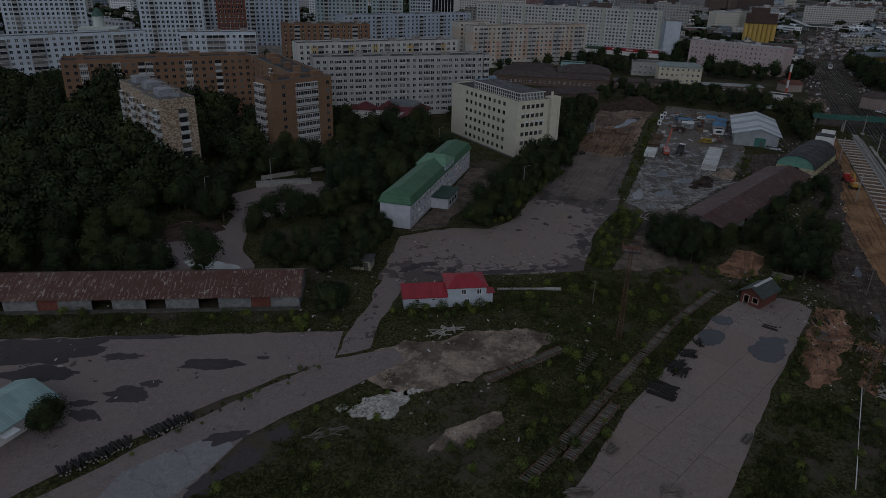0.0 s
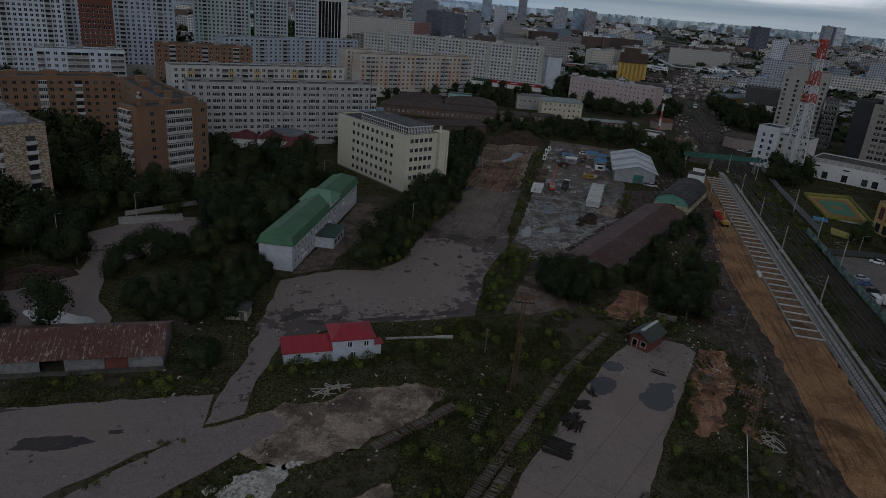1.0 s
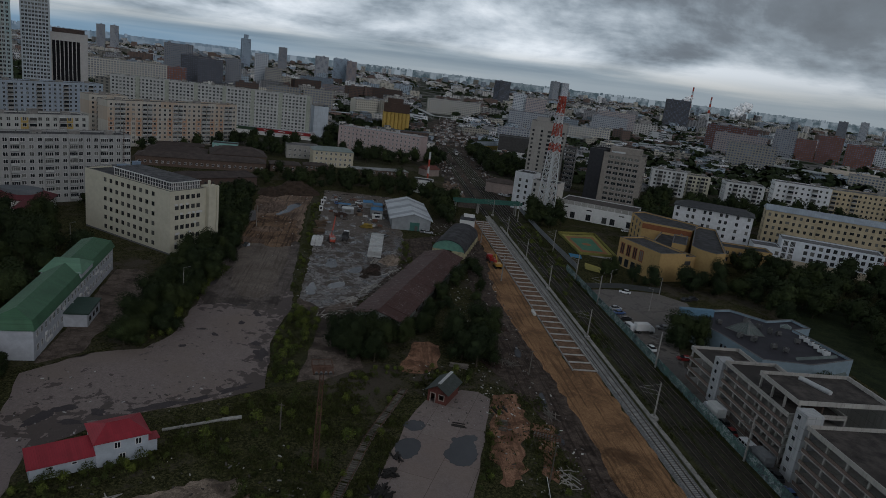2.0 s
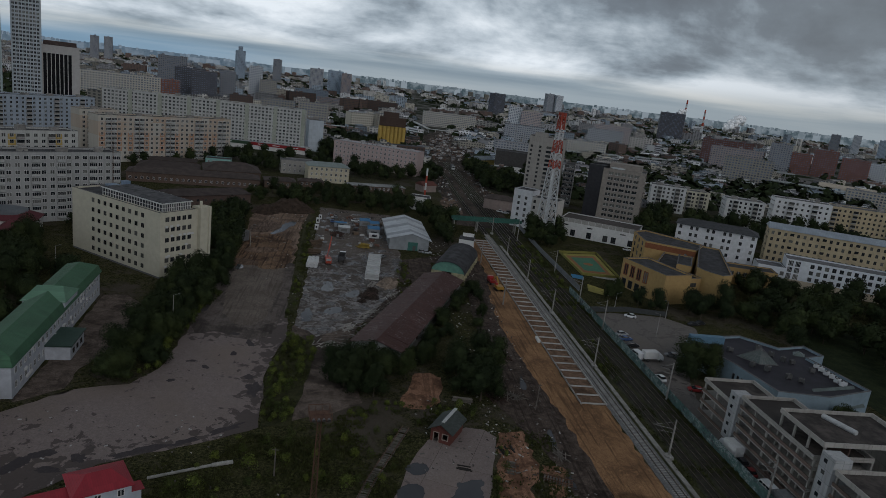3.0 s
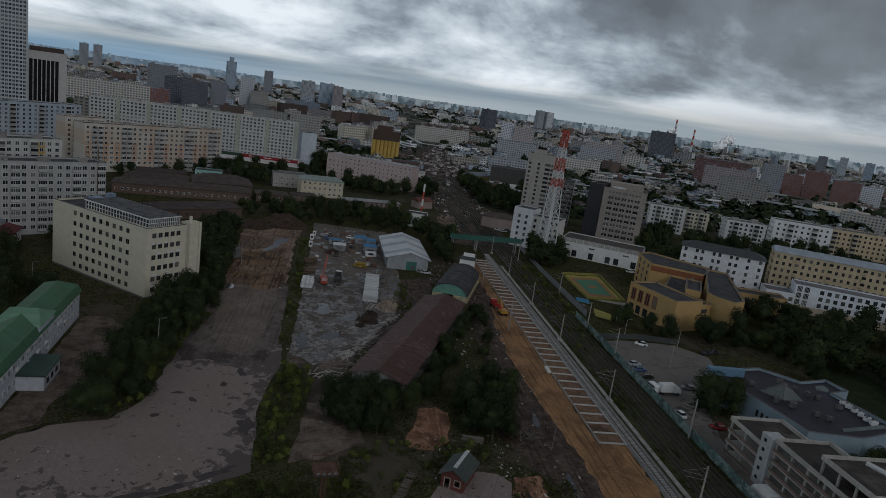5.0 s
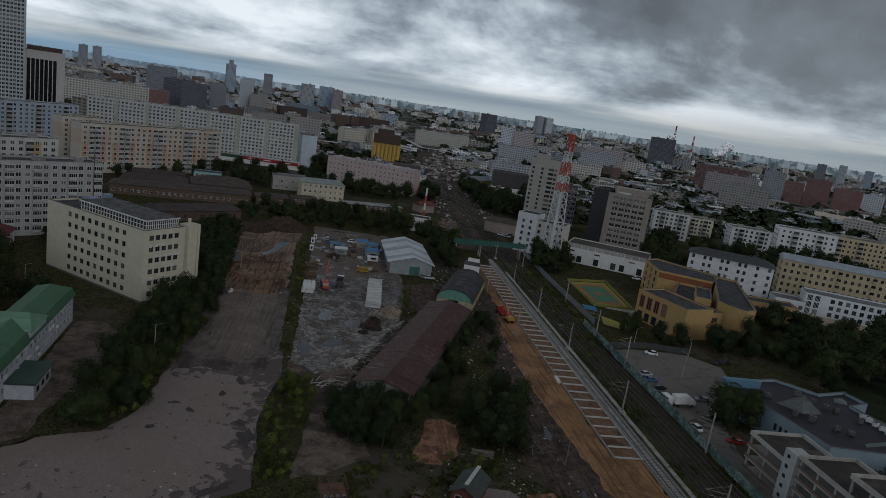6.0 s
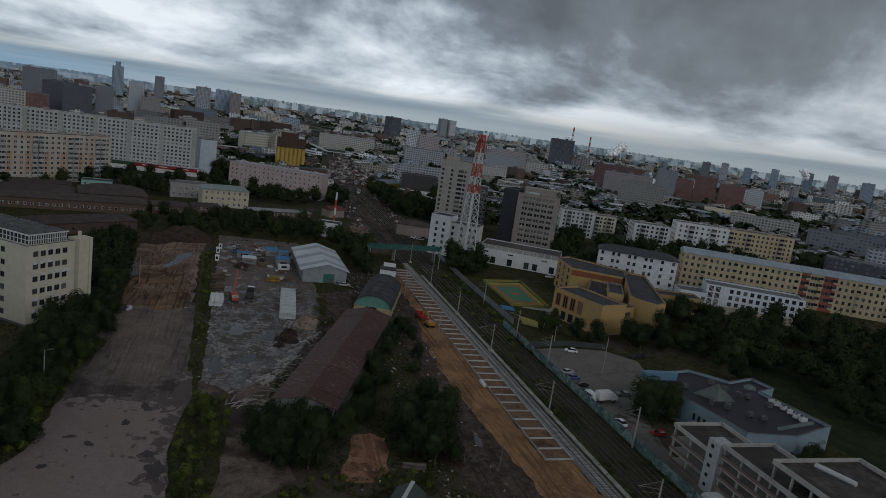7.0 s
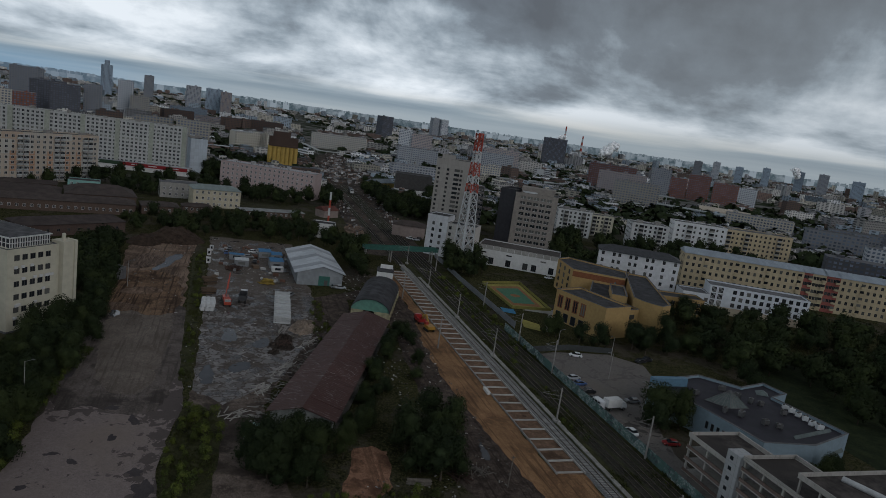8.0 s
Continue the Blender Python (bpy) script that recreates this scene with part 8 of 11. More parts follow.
def car(x, y, rot, col, kind="hatch"):
    words = {"white": "white", "silver": "silver", "blue": "blue", "dark": "black", "red": "dark red", "grey": "grey"}[col]
    root = thing("parked_car", pose(x, y, 0.07, 0, 0, rot), f"{words} parked {'sport utility car' if kind == 'suv' else 'passenger car'} on asphalt", "car", "parked cars")
    k = 1.12 if kind == "suv" else 1.0
    bm = bmesh.new()
    lofted(bm, [(-2.15, 0.72, 0.66, 0.42, 0.72 * k), (-1.95, 0.84, 0.78, 0.25, 0.92 * k), (-0.9, 0.87, 0.82, 0.22, 0.95 * k), (1.0, 0.87, 0.80, 0.22, 0.93 * k), (1.85, 0.84, 0.74, 0.25, 0.80 * k), (2.15, 0.70, 0.62, 0.40, 0.66 * k)])
    part("body", bm, PAINT[col], root)
    bm = bmesh.new()
    lofted(bm, [(-1.75, 0.72, 0.66, 0.90 * k, 0.96 * k), (-1.25, 0.74, 0.60, 0.90 * k, 1.42 * k), (0.25, 0.74, 0.60, 0.90 * k, 1.45 * k), (1.15, 0.72, 0.66, 0.88 * k, 0.95 * k)])
    part("windows", bm, CARGLASS, root)
    bm = bmesh.new()
    lofted(bm, [(-1.28, 0.61, 0.56, 1.40 * k, 1.45 * k), (-0.4, 0.63, 0.58, 1.42 * k, 1.50 * k), (0.3, 0.61, 0.56, 1.42 * k, 1.47 * k)])
    part("roof", bm, PAINT[col], root)
    wheels(root, (-1.3, 1.35), 0.78, 0.32)
    for s in (-1, 1):
        bm = bmesh.new()
        box(bm, 2.02, 2.13, s * 0.56 - 0.14, s * 0.56 + 0.14, 0.56 * k, 0.68 * k)
        part("headlight", bm, FRAMEW, root)
        bm = bmesh.new()
        box(bm, -2.14, -2.04, s * 0.58 - 0.12, s * 0.58 + 0.12, 0.62 * k, 0.74 * k)
        part("tail_light", bm, PAINT["red"], root)


def van(x, y, rot, col="white", label="white panel van parked on asphalt"):
    root = thing("panel_van", pose(x, y, 0.07, 0, 0, rot), label, "van", "parked vans")
    bm = bmesh.new()
    lofted(bm, [(-2.6, 0.92, 0.84, 0.35, 2.15), (-2.4, 0.97, 0.90, 0.3, 2.3), (1.0, 0.97, 0.88, 0.3, 2.3), (1.75, 0.95, 0.84, 0.3, 1.35), (2.55, 0.88, 0.78, 0.38, 1.05)])
    part("body", bm, PAINT[col], root)
    bm = bmesh.new()
    lofted(bm, [(1.06, 0.80, 0.80, 2.1, 2.18), (1.72, 0.82, 0.80, 1.36, 1.45)])
    part("windscreen", bm, CARGLASS, root)
    for s in (-1, 1):
        for x0 in (-2.0, -0.9, 0.2):
            bm = bmesh.new()
            box(bm, x0, x0 + 0.85, s * 0.955 - 0.02, s * 0.955 + 0.02, 1.45, 2.0)
            part("side_window", bm, CARGLASS, root)
    wheels(root, (-1.6, 1.7), 0.88, 0.36)


def box_truck(x, y, rot, col, boxc, label):
    root = thing("box_truck", pose(x, y, 0.07, 0, 0, rot), label, "truck", "parked trucks")
    bm = bmesh.new()
    box(bm, -3.4, 1.2, -1.15, 1.15, 1.0, 3.2)
    part("cargo_box", bm, boxc, root)
    bm = bmesh.new()
    lofted(bm, [(1.35, 1.0, 0.95, 0.6, 2.3), (2.6, 1.0, 0.92, 0.55, 2.25), (3.2, 0.98, 0.9, 0.55, 1.5)])
    part("cab", bm, PAINT[col], root)
    bm = bmesh.new()
    quad(bm, (2.66, -0.85, 2.2), (3.2, -0.85, 1.52), (3.2, 0.85, 1.52), (2.66, 0.85, 2.2))
    part("windscreen", bm, CARGLASS, root)
    bm = bmesh.new()
    box(bm, -3.3, 2.8, -0.4, 0.4, 0.6, 0.95)
    part("chassis", bm, FRAMED, root)
    wheels(root, (-2.2, 2.1), 0.92, 0.45, 0.3)


for x, y, r, c, k in ((104, 211, 160, "white", "hatch"), (93.4, 191.8, 12, "silver", "hatch"), (93.2, 187.6, 10, "blue", "hatch"), (93.2, 182.2, 8, "dark", "suv"), (92.6, 177.0, 96, "dark", "hatch"), (91.6, 158.0, 100, "white", "suv"), (103.6, 176.2, 170, "grey", "hatch"), (99.4, 152.2, 170, "red", "hatch"), (130.0, 209.0, 20, "dark", "suv"), (126.5, 207.5, 20, "dark", "hatch"), (91.4, 112.2, 92, "red", "hatch"), (91.5, 115.6, 92, "dark", "suv"), (91.7, 95.0, 92, "dark", "suv"), (91.0, 89.6, 94, "blue", "hatch"), (-135.2, 133.8, 200, "white", "hatch"), (33.8, 277.0, 10, "grey", "hatch")):
    car(x, y, r, c, k)
for i, (x, y, c) in enumerate(((146, 320, "white"), (151, 318, "grey"), (157, 323, "dark"), (163, 319, "silver"), (92, 395, "white"), (95, 392, "silver"), (98, 396, "dark"), (103, 390, "white"), (168, 330, "white"), (175, 326, "dark"))):
    car(x, y, i * 37 % 180, c)
van(91.0, 173.8, 100)
van(91.3, 106.0, 94)
box_truck(95.4, 171.8, 8, "white", WHITEW, "white box truck parked beside a fence")
box_truck(91.6, 120.6, 92, "white", WHITEW, "white box truck in the lane behind the fence")
box_truck(91.5, 100.8, 92, "grey", plain("grey_tarp", (0.16, 0.165, 0.17), 0.8, 1, 0.2), "grey tarpaulin truck in the lane")

# ---------------------------------------------------------------- storage yard
CREAMPACK = plain("pale_board_pack", (0.46, 0.47, 0.47), 0.8, 1.2, 0.15, per_object=0.3)
for i in range(8):
    root = thing("board_stack", pose(11.0 + 0.2 * i, 231.4 + i * 3.7, 0.06, 0, 0, -4 + (i % 3)), "stack of pale grey boards strapped on bearers", "board stack", "row of board stacks")
    for k in range(4):
        bm = bmesh.new()
        box(bm, -2.6, 2.6, -1.2, 1.2, 0.15 + k * 0.62, 0.68 + k * 0.62)
        part("board_pack", bm, CREAMPACK, root)
    bm = bmesh.new()
    for x in (-2, 0, 2):
        for k in range(4):
            box(bm, x - 0.06, x + 0.06, -1.2, 1.2, 0.0 + k * 0.62, 0.148 + k * 0.62)
    part("bearer", bm, TIMBER, root)
bagm = plain("white_bag_cloth", (0.55, 0.56, 0.56), 0.9, 2.0, 0.12)
bm = bmesh.new()
bmesh.ops.create_cube(bm, size=1.0)
bmesh.ops.bevel(bm, geom=bm.edges[:] + bm.verts[:], offset=0.14, segments=2, affect="EDGES")
bmesh.ops.translate(bm, vec=(0, 0, 0.5), verts=bm.verts)
bag = mesh_of("bulk_bag", bm, bagm)
r = random.Random(2)
for i in range(22):
    lay = 0 if i < 15 else 1
    j = i if lay == 0 else i - 15
    o = new("bulk_bag", bag)
    tagged(o, "white bulk bag stacked on the yard", "bag", "bulk bags")
    o.matrix_world = pose(-13.2 + (j % 3) * 1.45 + (0.3 if lay else 0), 240.5 + (j // 3) * 2.6, 0.06 + lay * 1.25, 0, 0, r.uniform(-8, 8)) @ Matrix.Diagonal((1.35, 2.3, 1.25, 1))


def crane_truck():
    root = thing("crane_truck", pose(-6.2, 249.0, 0.06, 0, 0, -82), "orange-red mobile crane with raised boom", "crane truck")
    orange = car_paint("crane_orange", (0.34, 0.055, 0.03))
    bm = bmesh.new()
    box(bm, -4.2, 3.0, -1.15, 1.15, 0.75, 1.25)
    part("chassis", bm, FRAMED, root)
    bm = bmesh.new()
    lofted(bm, [(2.2, 1.15, 1.05, 0.8, 2.7), (3.8, 1.15, 1.05, 0.7, 2.6), (4.2, 1.1, 1.0, 0.7, 1.7)])
    part("cab", bm, orange, root)
    bm = bmesh.new()
    quad(bm, (3.85, -0.95, 2.5), (4.22, -0.95, 1.75), (4.22, 0.95, 1.75), (3.85, 0.95, 2.5))
    part("windscreen", bm, CARGLASS, root)
    bm = bmesh.new()
    box(bm, -2.6, 0.4, -1.0, 1.0, 1.25, 2.3)
    part("turret", bm, orange, root)
    bm = bmesh.new()
    beam(bm, (-1.2, 0, 2.1), (-5.4, 1.2, 6.8), 0.5, 0.6)
    beam(bm, (-5.4, 1.2, 6.8), (-7.0, 1.6, 8.7), 0.35, 0.45)
    part("boom", bm, orange, root)
    bm = bmesh.new()
    tube(bm, (0.2, 0, 2.0), (-3.6, 0.7, 4.7), 0.14, n=8)
    part("lift_cylinder", bm, STEEL, root)
    wheels(root, (-3.3, -2.0, 3.0), 1.05, 0.52, 0.32)
    for s in (-1, 1):
        bm = bmesh.new()
        box(bm, -0.4, 0.0, s * 1.2 - 0.8, s * 1.2 + 0.8, 0.5, 0.75)
        box(bm, -0.35, -0.05, s * 2.0 - 0.15, s * 2.0 + 0.15, 0, 0.5)
        part("outrigger", bm, STEEL, root)


crane_truck()


def dump_truck(x, y, rot):
    root = thing("dump_truck", pose(x, y, 0.06, 0, 0, rot), "grey dump truck with an empty steel body", "truck")
    bm = bmesh.new()
    lofted(bm, [(2.2, 1.2, 1.1, 0.8, 2.9), (3.9, 1.2, 1.1, 0.7, 2.85), (4.3, 1.15, 1.05, 0.7, 1.8)])
    part("cab", bm, PAINT["white"], root)
    bm = bmesh.new()
    quad(bm, (3.92, -1.0, 2.7), (4.31, -1.0, 1.85), (4.31, 1.0, 1.85), (3.92, 1.0, 2.7))
    part("windscreen", bm, CARGLASS, root)
    bm = bmesh.new()
    ring_wall(bm, [(-4.6, -1.25), (1.9, -1.25), (1.9, 1.25), (-4.6, 1.25)], [(-4.45, -1.1), (1.75, -1.1), (1.75, 1.1), (-4.45, 1.1)], 1.3, 2.9)
    box(bm, -4.45, 1.75, -1.1, 1.1, 1.3, 1.42)
    part("tipper_body", bm, plain("dark_grey_steel", (0.05, 0.052, 0.056), 0.6, 1.5, 0.3), root)
    bm = bmesh.new()
    box(bm, -4.2, 3.6, -0.5, 0.5, 0.7, 1.2)
    part("chassis", bm, FRAMED, root)
    wheels(root, (-3.6, -2.2, 3.0), 1.05, 0.52, 0.34)


dump_truck(-0.8, 253.5, 86)


def container(x, y, rot, w, d, h, roofm, wallm, label):
    root = thing("site_cabin", pose(x, y, 0.06, 0, 0, rot), label, "cabin", "site cabins")
    bm = bmesh.new()
    box(bm, -w / 2, w / 2, -d / 2, d / 2, 0.15, h)
    part("wall", bm, wallm, root)
    bm = bmesh.new()
    box(bm, -w / 2 - 0.08, w / 2 + 0.08, -d / 2 - 0.08, d / 2 + 0.08, h, h + 0.14)
    part("roof", bm, roofm, root)
    bm = bmesh.new()
    box(bm, -w / 4, w / 4, -d / 2 - 0.03, -d / 2, 0.9, 2.0)
    part("window", bm, GLASS, root)
    for s in (-1, 1):
        bm = bmesh.new()
        box(bm, s * w * 0.4 - 0.2, s * w * 0.4 + 0.2, -d / 2, d / 2, 0, 0.15)
        part("skid", bm, DARKTIMBER, root)


BLUEROOF = plain("blue_tarp_roof", (0.05, 0.17, 0.33), 0.7, 1.0, 0.2)
GREYCAB = sheet_roof("grey_cabin_sheet", (0.20, 0.21, 0.22), 0.3, 0)
for x, y, rot, w, d, h, rm, lab in ((12.3, 304.5, 3, 5.6, 7.0, 3.0, BLUEROOF, "grey site cabin with blue roof"), (8.2, 321.5, 2, 5.2, 6.5, 2.8, BLUEROOF, "grey site cabin with blue sheeted roof"), (13.0, 318, 2, 4.6, 6.0, 2.6, BLUEROOF, "low site cabin with blue roof"), (12.5, 296.5, 4, 4.5, 3.2, 1.8, FRAMEW, "small white topped store"), (-1.5, 303.0, 2, 5.5, 5.0, 2.6, PALEG, "grey site cabin with pale roof"), (-3.5, 312.5, 2, 6.0, 3.0, 2.4, BLUEROOF, "dark cabin with blue sheeting"), (-14.6, 317.0, 0, 1.6, 2.2, 2.4, FRAMEW, "tall white portable toilet cabin"), (-14.3, 303.0, 0, 1.6, 2.2, 2.2, FRAMEW, "white portable toilet cabin"), (-14.0, 326, 0, 1.4, 2.0, 2.0, FRAMEW, "white portable toilet cabin")):
    container(x, y, rot, w, d, h, rm, GREYCAB if rm is not FRAMEW else FRAMEW, lab)
# cabin box added in place of the brown shed's teal end gable
container(2.4, 155.6, -35, 5.0, 3.0, 2.6, plain("pale_teal_paint", (0.27, 0.40, 0.38), 0.7, 1, 0.2), plain("pale_teal_paint", (0.27, 0.40, 0.38)), "pale teal end gable of the brown shed, built as a small box")


def heap(name, x, y, rx, ry, h, mat, label, cat, seed=0, rot=0, rough=0.35):
    """A heap of loose stuff: a lumpy mound."""
    n, m_ = 26, 9
    bm = bmesh.new()
    rows = []
    for j in range(m_ + 1):
        u = j / m_
        row = []
        for i in range(n):
            a = 2 * math.pi * i / n
            px, py = math.cos(a) * (1 - u), math.sin(a) * (1 - u)
            s = noise.noise(Vector((px * 3 + seed, py * 3, seed))) + 0.6 * noise.noise(Vector((px * 8, py * 8 + seed, 1.0)))
            row.append(bm.verts.new((px * rx * (1 + rough * 0.3 * s), py * ry * (1 + rough * 0.3 * s), max(0.0, h * (1 - (1 - u) ** 1.6) * (1 + rough * s)) if j else -0.05)))
        rows.append(row)
    for a, b in zip(rows[:-1], rows[1:]):
        for i in range(n):
            bm.faces.new((a[i], a[(i + 1) % n], b[(i + 1) % n], b[i]))
    bm.faces.new(rows[-1])
    return solid(name, bm, mat, label, cat, m=pose(x, y, 0.03, 0, 0, rot))


EARTH = dirt_mat("dark_earth_heap", (0.03, 0.022, 0.017), (0.07, 0.05, 0.038), 0.5)
heap("earth_heap", -30.5, 341, 13, 9, 6.0, EARTH, "large heap of dark brown earth", "earth heap", 3)
heap("earth_heap", -42, 332, 7, 8, 3.5, EARTH, "dark earth heap by the trees", "earth heap", 5)
heap("earth_heap", -33, 258, 7, 4, 1.2, MUD, "low bank of ochre mud", "earth heap", 8, 20)
heap("earth_heap", -37, 240, 6, 4, 0.9, MUD, "low churned mud bank", "earth heap", 9, -10)
SCRAPSOIL = dirt_mat("burnt_scrap_soil", (0.020, 0.016, 0.014), (0.060, 0.048, 0.040), 1.4)
for x, y, rx, ry, h, sd in ((10.8, 216, 2.6, 3.6, 1.5, 11), (8.6, 211, 2.4, 2.8, 1.1, 12), (11.4, 209.5, 2.0, 2.6, 0.9, 14), (7.4, 205.5, 1.6, 2.2, 0.7, 16)):
    heap("scrap_heap", x, y, rx, ry, h, SCRAPSOIL, "dark heap of burnt scrap and soil", "scrap heap", sd, -25, 0.9)
heap("rubble_heap", 17.3, 228, 4, 8, 1.6, PALE, "grey rubble heap in weeds", "rubble heap", 13, -15, 0.6)
heap("rubble_heap", -37, 297, 6, 11, 2.2, dirt_mat("brick_rubble", (0.06, 0.045, 0.038), (0.20, 0.15, 0.12), 1.2), "heap of broken brick rubble", "rubble heap", 15, -20, 0.7)
for i, o in enumerate(([(-37.1, 47.3), (-33.8, 47.1), (-30.8, 49.3), (-30.2, 55.5), (-31.7, 57.6), (-37.7, 52.1)], [(-31.5, 56), (-29, 57.5), (-28.5, 59.5), (-31, 58.5)], [(-40.2, 47.5), (-39, 47), (-38.5, 49), (-40, 49.5)])):
    sheet("dirt_lime_spill", o, 0.09, plain("white_lime", (0.40, 0.385, 0.35), 0.95, 1.6, 0.7), "ragged spill of whitish lime rubble", "rubble", 1.1, 0.5, 300 + i, 0.1)
heap("sand_heap", 61, 92, 5, 12, 1.4, ORANGE, "long bank of orange sand", "sand heap", 19, 8)


def fallen_boards():
    """Split boards and sheet scraps strewn along a fallen eave."""
    r = random.Random(77)
    root = thing("board_litter", pose(19, 198, 0.06), "grey split boards strewn along a fallen eave", "boards")
    kinds = []
    for w, d in ((2.6, 0.22), (1.7, 0.3), (3.4, 0.16), (1.2, 0.7)):
        bm = bmesh.new()
        box(bm, -w / 2, w / 2, -d / 2, d / 2, 0, 0.05)
        kinds.append(mesh_of("board", bm, plain("split_grey_board", (0.27, 0.255, 0.235), 0.9, 1.5, 0.4, per_object=0.8)))
    for i in range(90):
        u = r.random() ** 1.3
        o = new("board", r.choice(kinds))
        o.parent = root
        o.matrix_basis = Matrix.Translation((1.5 + 31 * u - 19 + r.gauss(0, 1.1) - 1.0, 164 + 72 * u - 198 + r.gauss(0, 1.2), r.uniform(0, 0.5))) @ pose(0, 0, 0, r.uniform(-14, 14), r.uniform(-10, 10), r.gauss(-18, 22)).to_3x3().to_4x4()


def loose_pile(name, x, y, rot, nx, length, count, spread, mat, label, cat, seed, sec=(0.2, 0.16), layers=3, mess=12):
    """Beams or boards thrown together; each piece is a part."""
    r = random.Random(seed)
    root = thing(name, pose(x, y, 0.04, 0, 0, rot), label, cat)
    bm = bmesh.new()
    box(bm, -length / 2, length / 2, -sec[0] / 2, sec[0] / 2, 0, sec[1])
    data = mesh_of("beam", bm, mat)
    for i in range(count):
        o = new("beam", data)
        o.parent = root
        lay = i * layers // count
        o.matrix_basis = pose(r.uniform(-nx, nx), r.uniform(-spread, spread) * (1 - 0.25 * lay), 0.02 + lay * sec[1] * 1.1, r.uniform(-4, 4), r.uniform(-3, 3), r.gauss(0, mess))
    return root


fallen_boards()
LOGS = plain("brown_log", (0.13, 0.09, 0.06), 0.9, 2, 0.35, per_object=0.6)
DARKB = plain("tarred_beam", (0.028, 0.025, 0.023), 0.9, 2, 0.35, per_object=0.5)
GREYB = plain("weathered_beam", (0.17, 0.15, 0.13), 0.9, 2, 0.35, per_object=0.7)
PALEB = plain("pale_board", (0.36, 0.34, 0.31), 0.9, 2, 0.25, per_object=0.6)
RUSTB = plain("rusty_bar", (0.075, 0.045, 0.035), 0.85, 2, 0.35, per_object=0.6)
rows_2 = [
    ("timber_pile", -12.2, 262, 5, 0.5, 4.2, 22, 5.0, LOGS, "pile of brown timber and sheet stacks", "timber pile", 1, (0.35, 0.3), 4, 6),
    ("timber_pile", -12.6, 276, 8, 0.8, 4.0, 24, 6.0, LOGS, "long brown log pile at the yard edge", "timber pile", 2, (0.32, 0.3), 4, 10),
    ("scrap_pile", 7.6, 276.5, 10, 1.4, 3.6, 20, 2.2, plain("yellow_scrap", (0.34, 0.24, 0.05), 0.8, 2, 0.3, per_object=0.6), "tangled yellow machinery parts", "scrap pile", 3, (0.4, 0.35), 5, 50),
    ("scrap_pile", 12.5, 279.0, 60, 1.2, 4.0, 10, 1.6, GREYB, "leaning grey boards and bars", "scrap pile", 4, (0.2, 0.2), 3, 30),
    ("scrap_pile", 10.0, 212.0, 40, 2.4, 3.4, 34, 3.6, RUSTB, "tangled dark bars and branches on a scrap heap", "scrap pile", 41, (0.14, 0.12), 8, 60),
    ("scrap_pile", 13.6, 219.5, 20, 1.6, 3.2, 16, 1.6, GREYB, "grey broken boards beside a scrap heap", "scrap pile", 42, (0.16, 0.1), 4, 50),
]
rows_2 += [
    ("pole_bundle", 10.9, 224.5, 78, 0.6, 6.0, 9, 1.2, PALEB, "bundle of pale poles on the ground", "poles", 5, (0.16, 0.16), 2, 4),
    ("timber_pile", 6.8, 263.5, 80, 0.3, 4.0, 8, 0.8, PALEB, "leaning pale boards beside stacked packs", "timber pile", 15, (0.2, 0.14), 3, 16),
    ("rail_scrap", -4.5, 293, 0, 1.5, 4.0, 18, 2.4, RUSTB, "rusty scrap and dark frames", "scrap pile", 6, (0.35, 0.4), 5, 40),
    ("sleeper_pile", 32.1, 138.3, -12, 0.2, 4.6, 12, 0.9, GREYB, "neat stack of weathered timber sleepers", "sleeper stack", 7, (0.25, 0.2), 4, 3),
    ("sleeper_pile", 28.4, 109.2, -14, 0.3, 2.7, 4, 0.9, DARKB, "few tarred sleepers on the slabs", "sleepers", 8, (0.26, 0.18), 1, 4),
    ("scrap_pile", 40.6, 141.0, 110, 1.5, 5.0, 16, 2.4, RUSTB, "rusty bars and dark beams in a heap", "scrap pile", 9, (0.18, 0.16), 2, 22),
]
rows_2 += [
    ("scrap_pile", 45.0, 142, 95, 2.0, 4.0, 20, 3.0, GREYB, "grey broken poles and wire scrap", "scrap pile", 10, (0.14, 0.12), 2, 45),
    ("scrap_pile", 47.5, 168, 95, 3.0, 3.5, 24, 2.4, RUSTB, "scattered rusty bars along the track", "scrap pile", 11, (0.16, 0.14), 2, 50),
    ("sleeper_row", 38.4, 117.0, 100, 0.4, 2.8, 9, 1.8, DARKB, "dark track panel lying on clay", "track panel", 12, (0.3, 0.2), 1, 3),
    ("scrap_pile", 47.5, 92, 80, 3.5, 2.2, 26, 2.2, PALEB, "scattered pale wooden offcuts", "scrap pile", 13, (0.14, 0.1), 2, 60),
    ("scrap_pile", 50.2, 116, 92, 2.0, 3.0, 14, 1.2, GREYB, "broken beams at the track edge", "scrap pile", 14, (0.2, 0.15), 2, 40),
    ("sleeper_pile", 11.8, 84.5, 70, 1.6, 2.8, 34, 2.6, DARKB, "heap of tarred sleepers at the slab edge", "sleeper heap", 16, (0.28, 0.2), 4, 22),
]
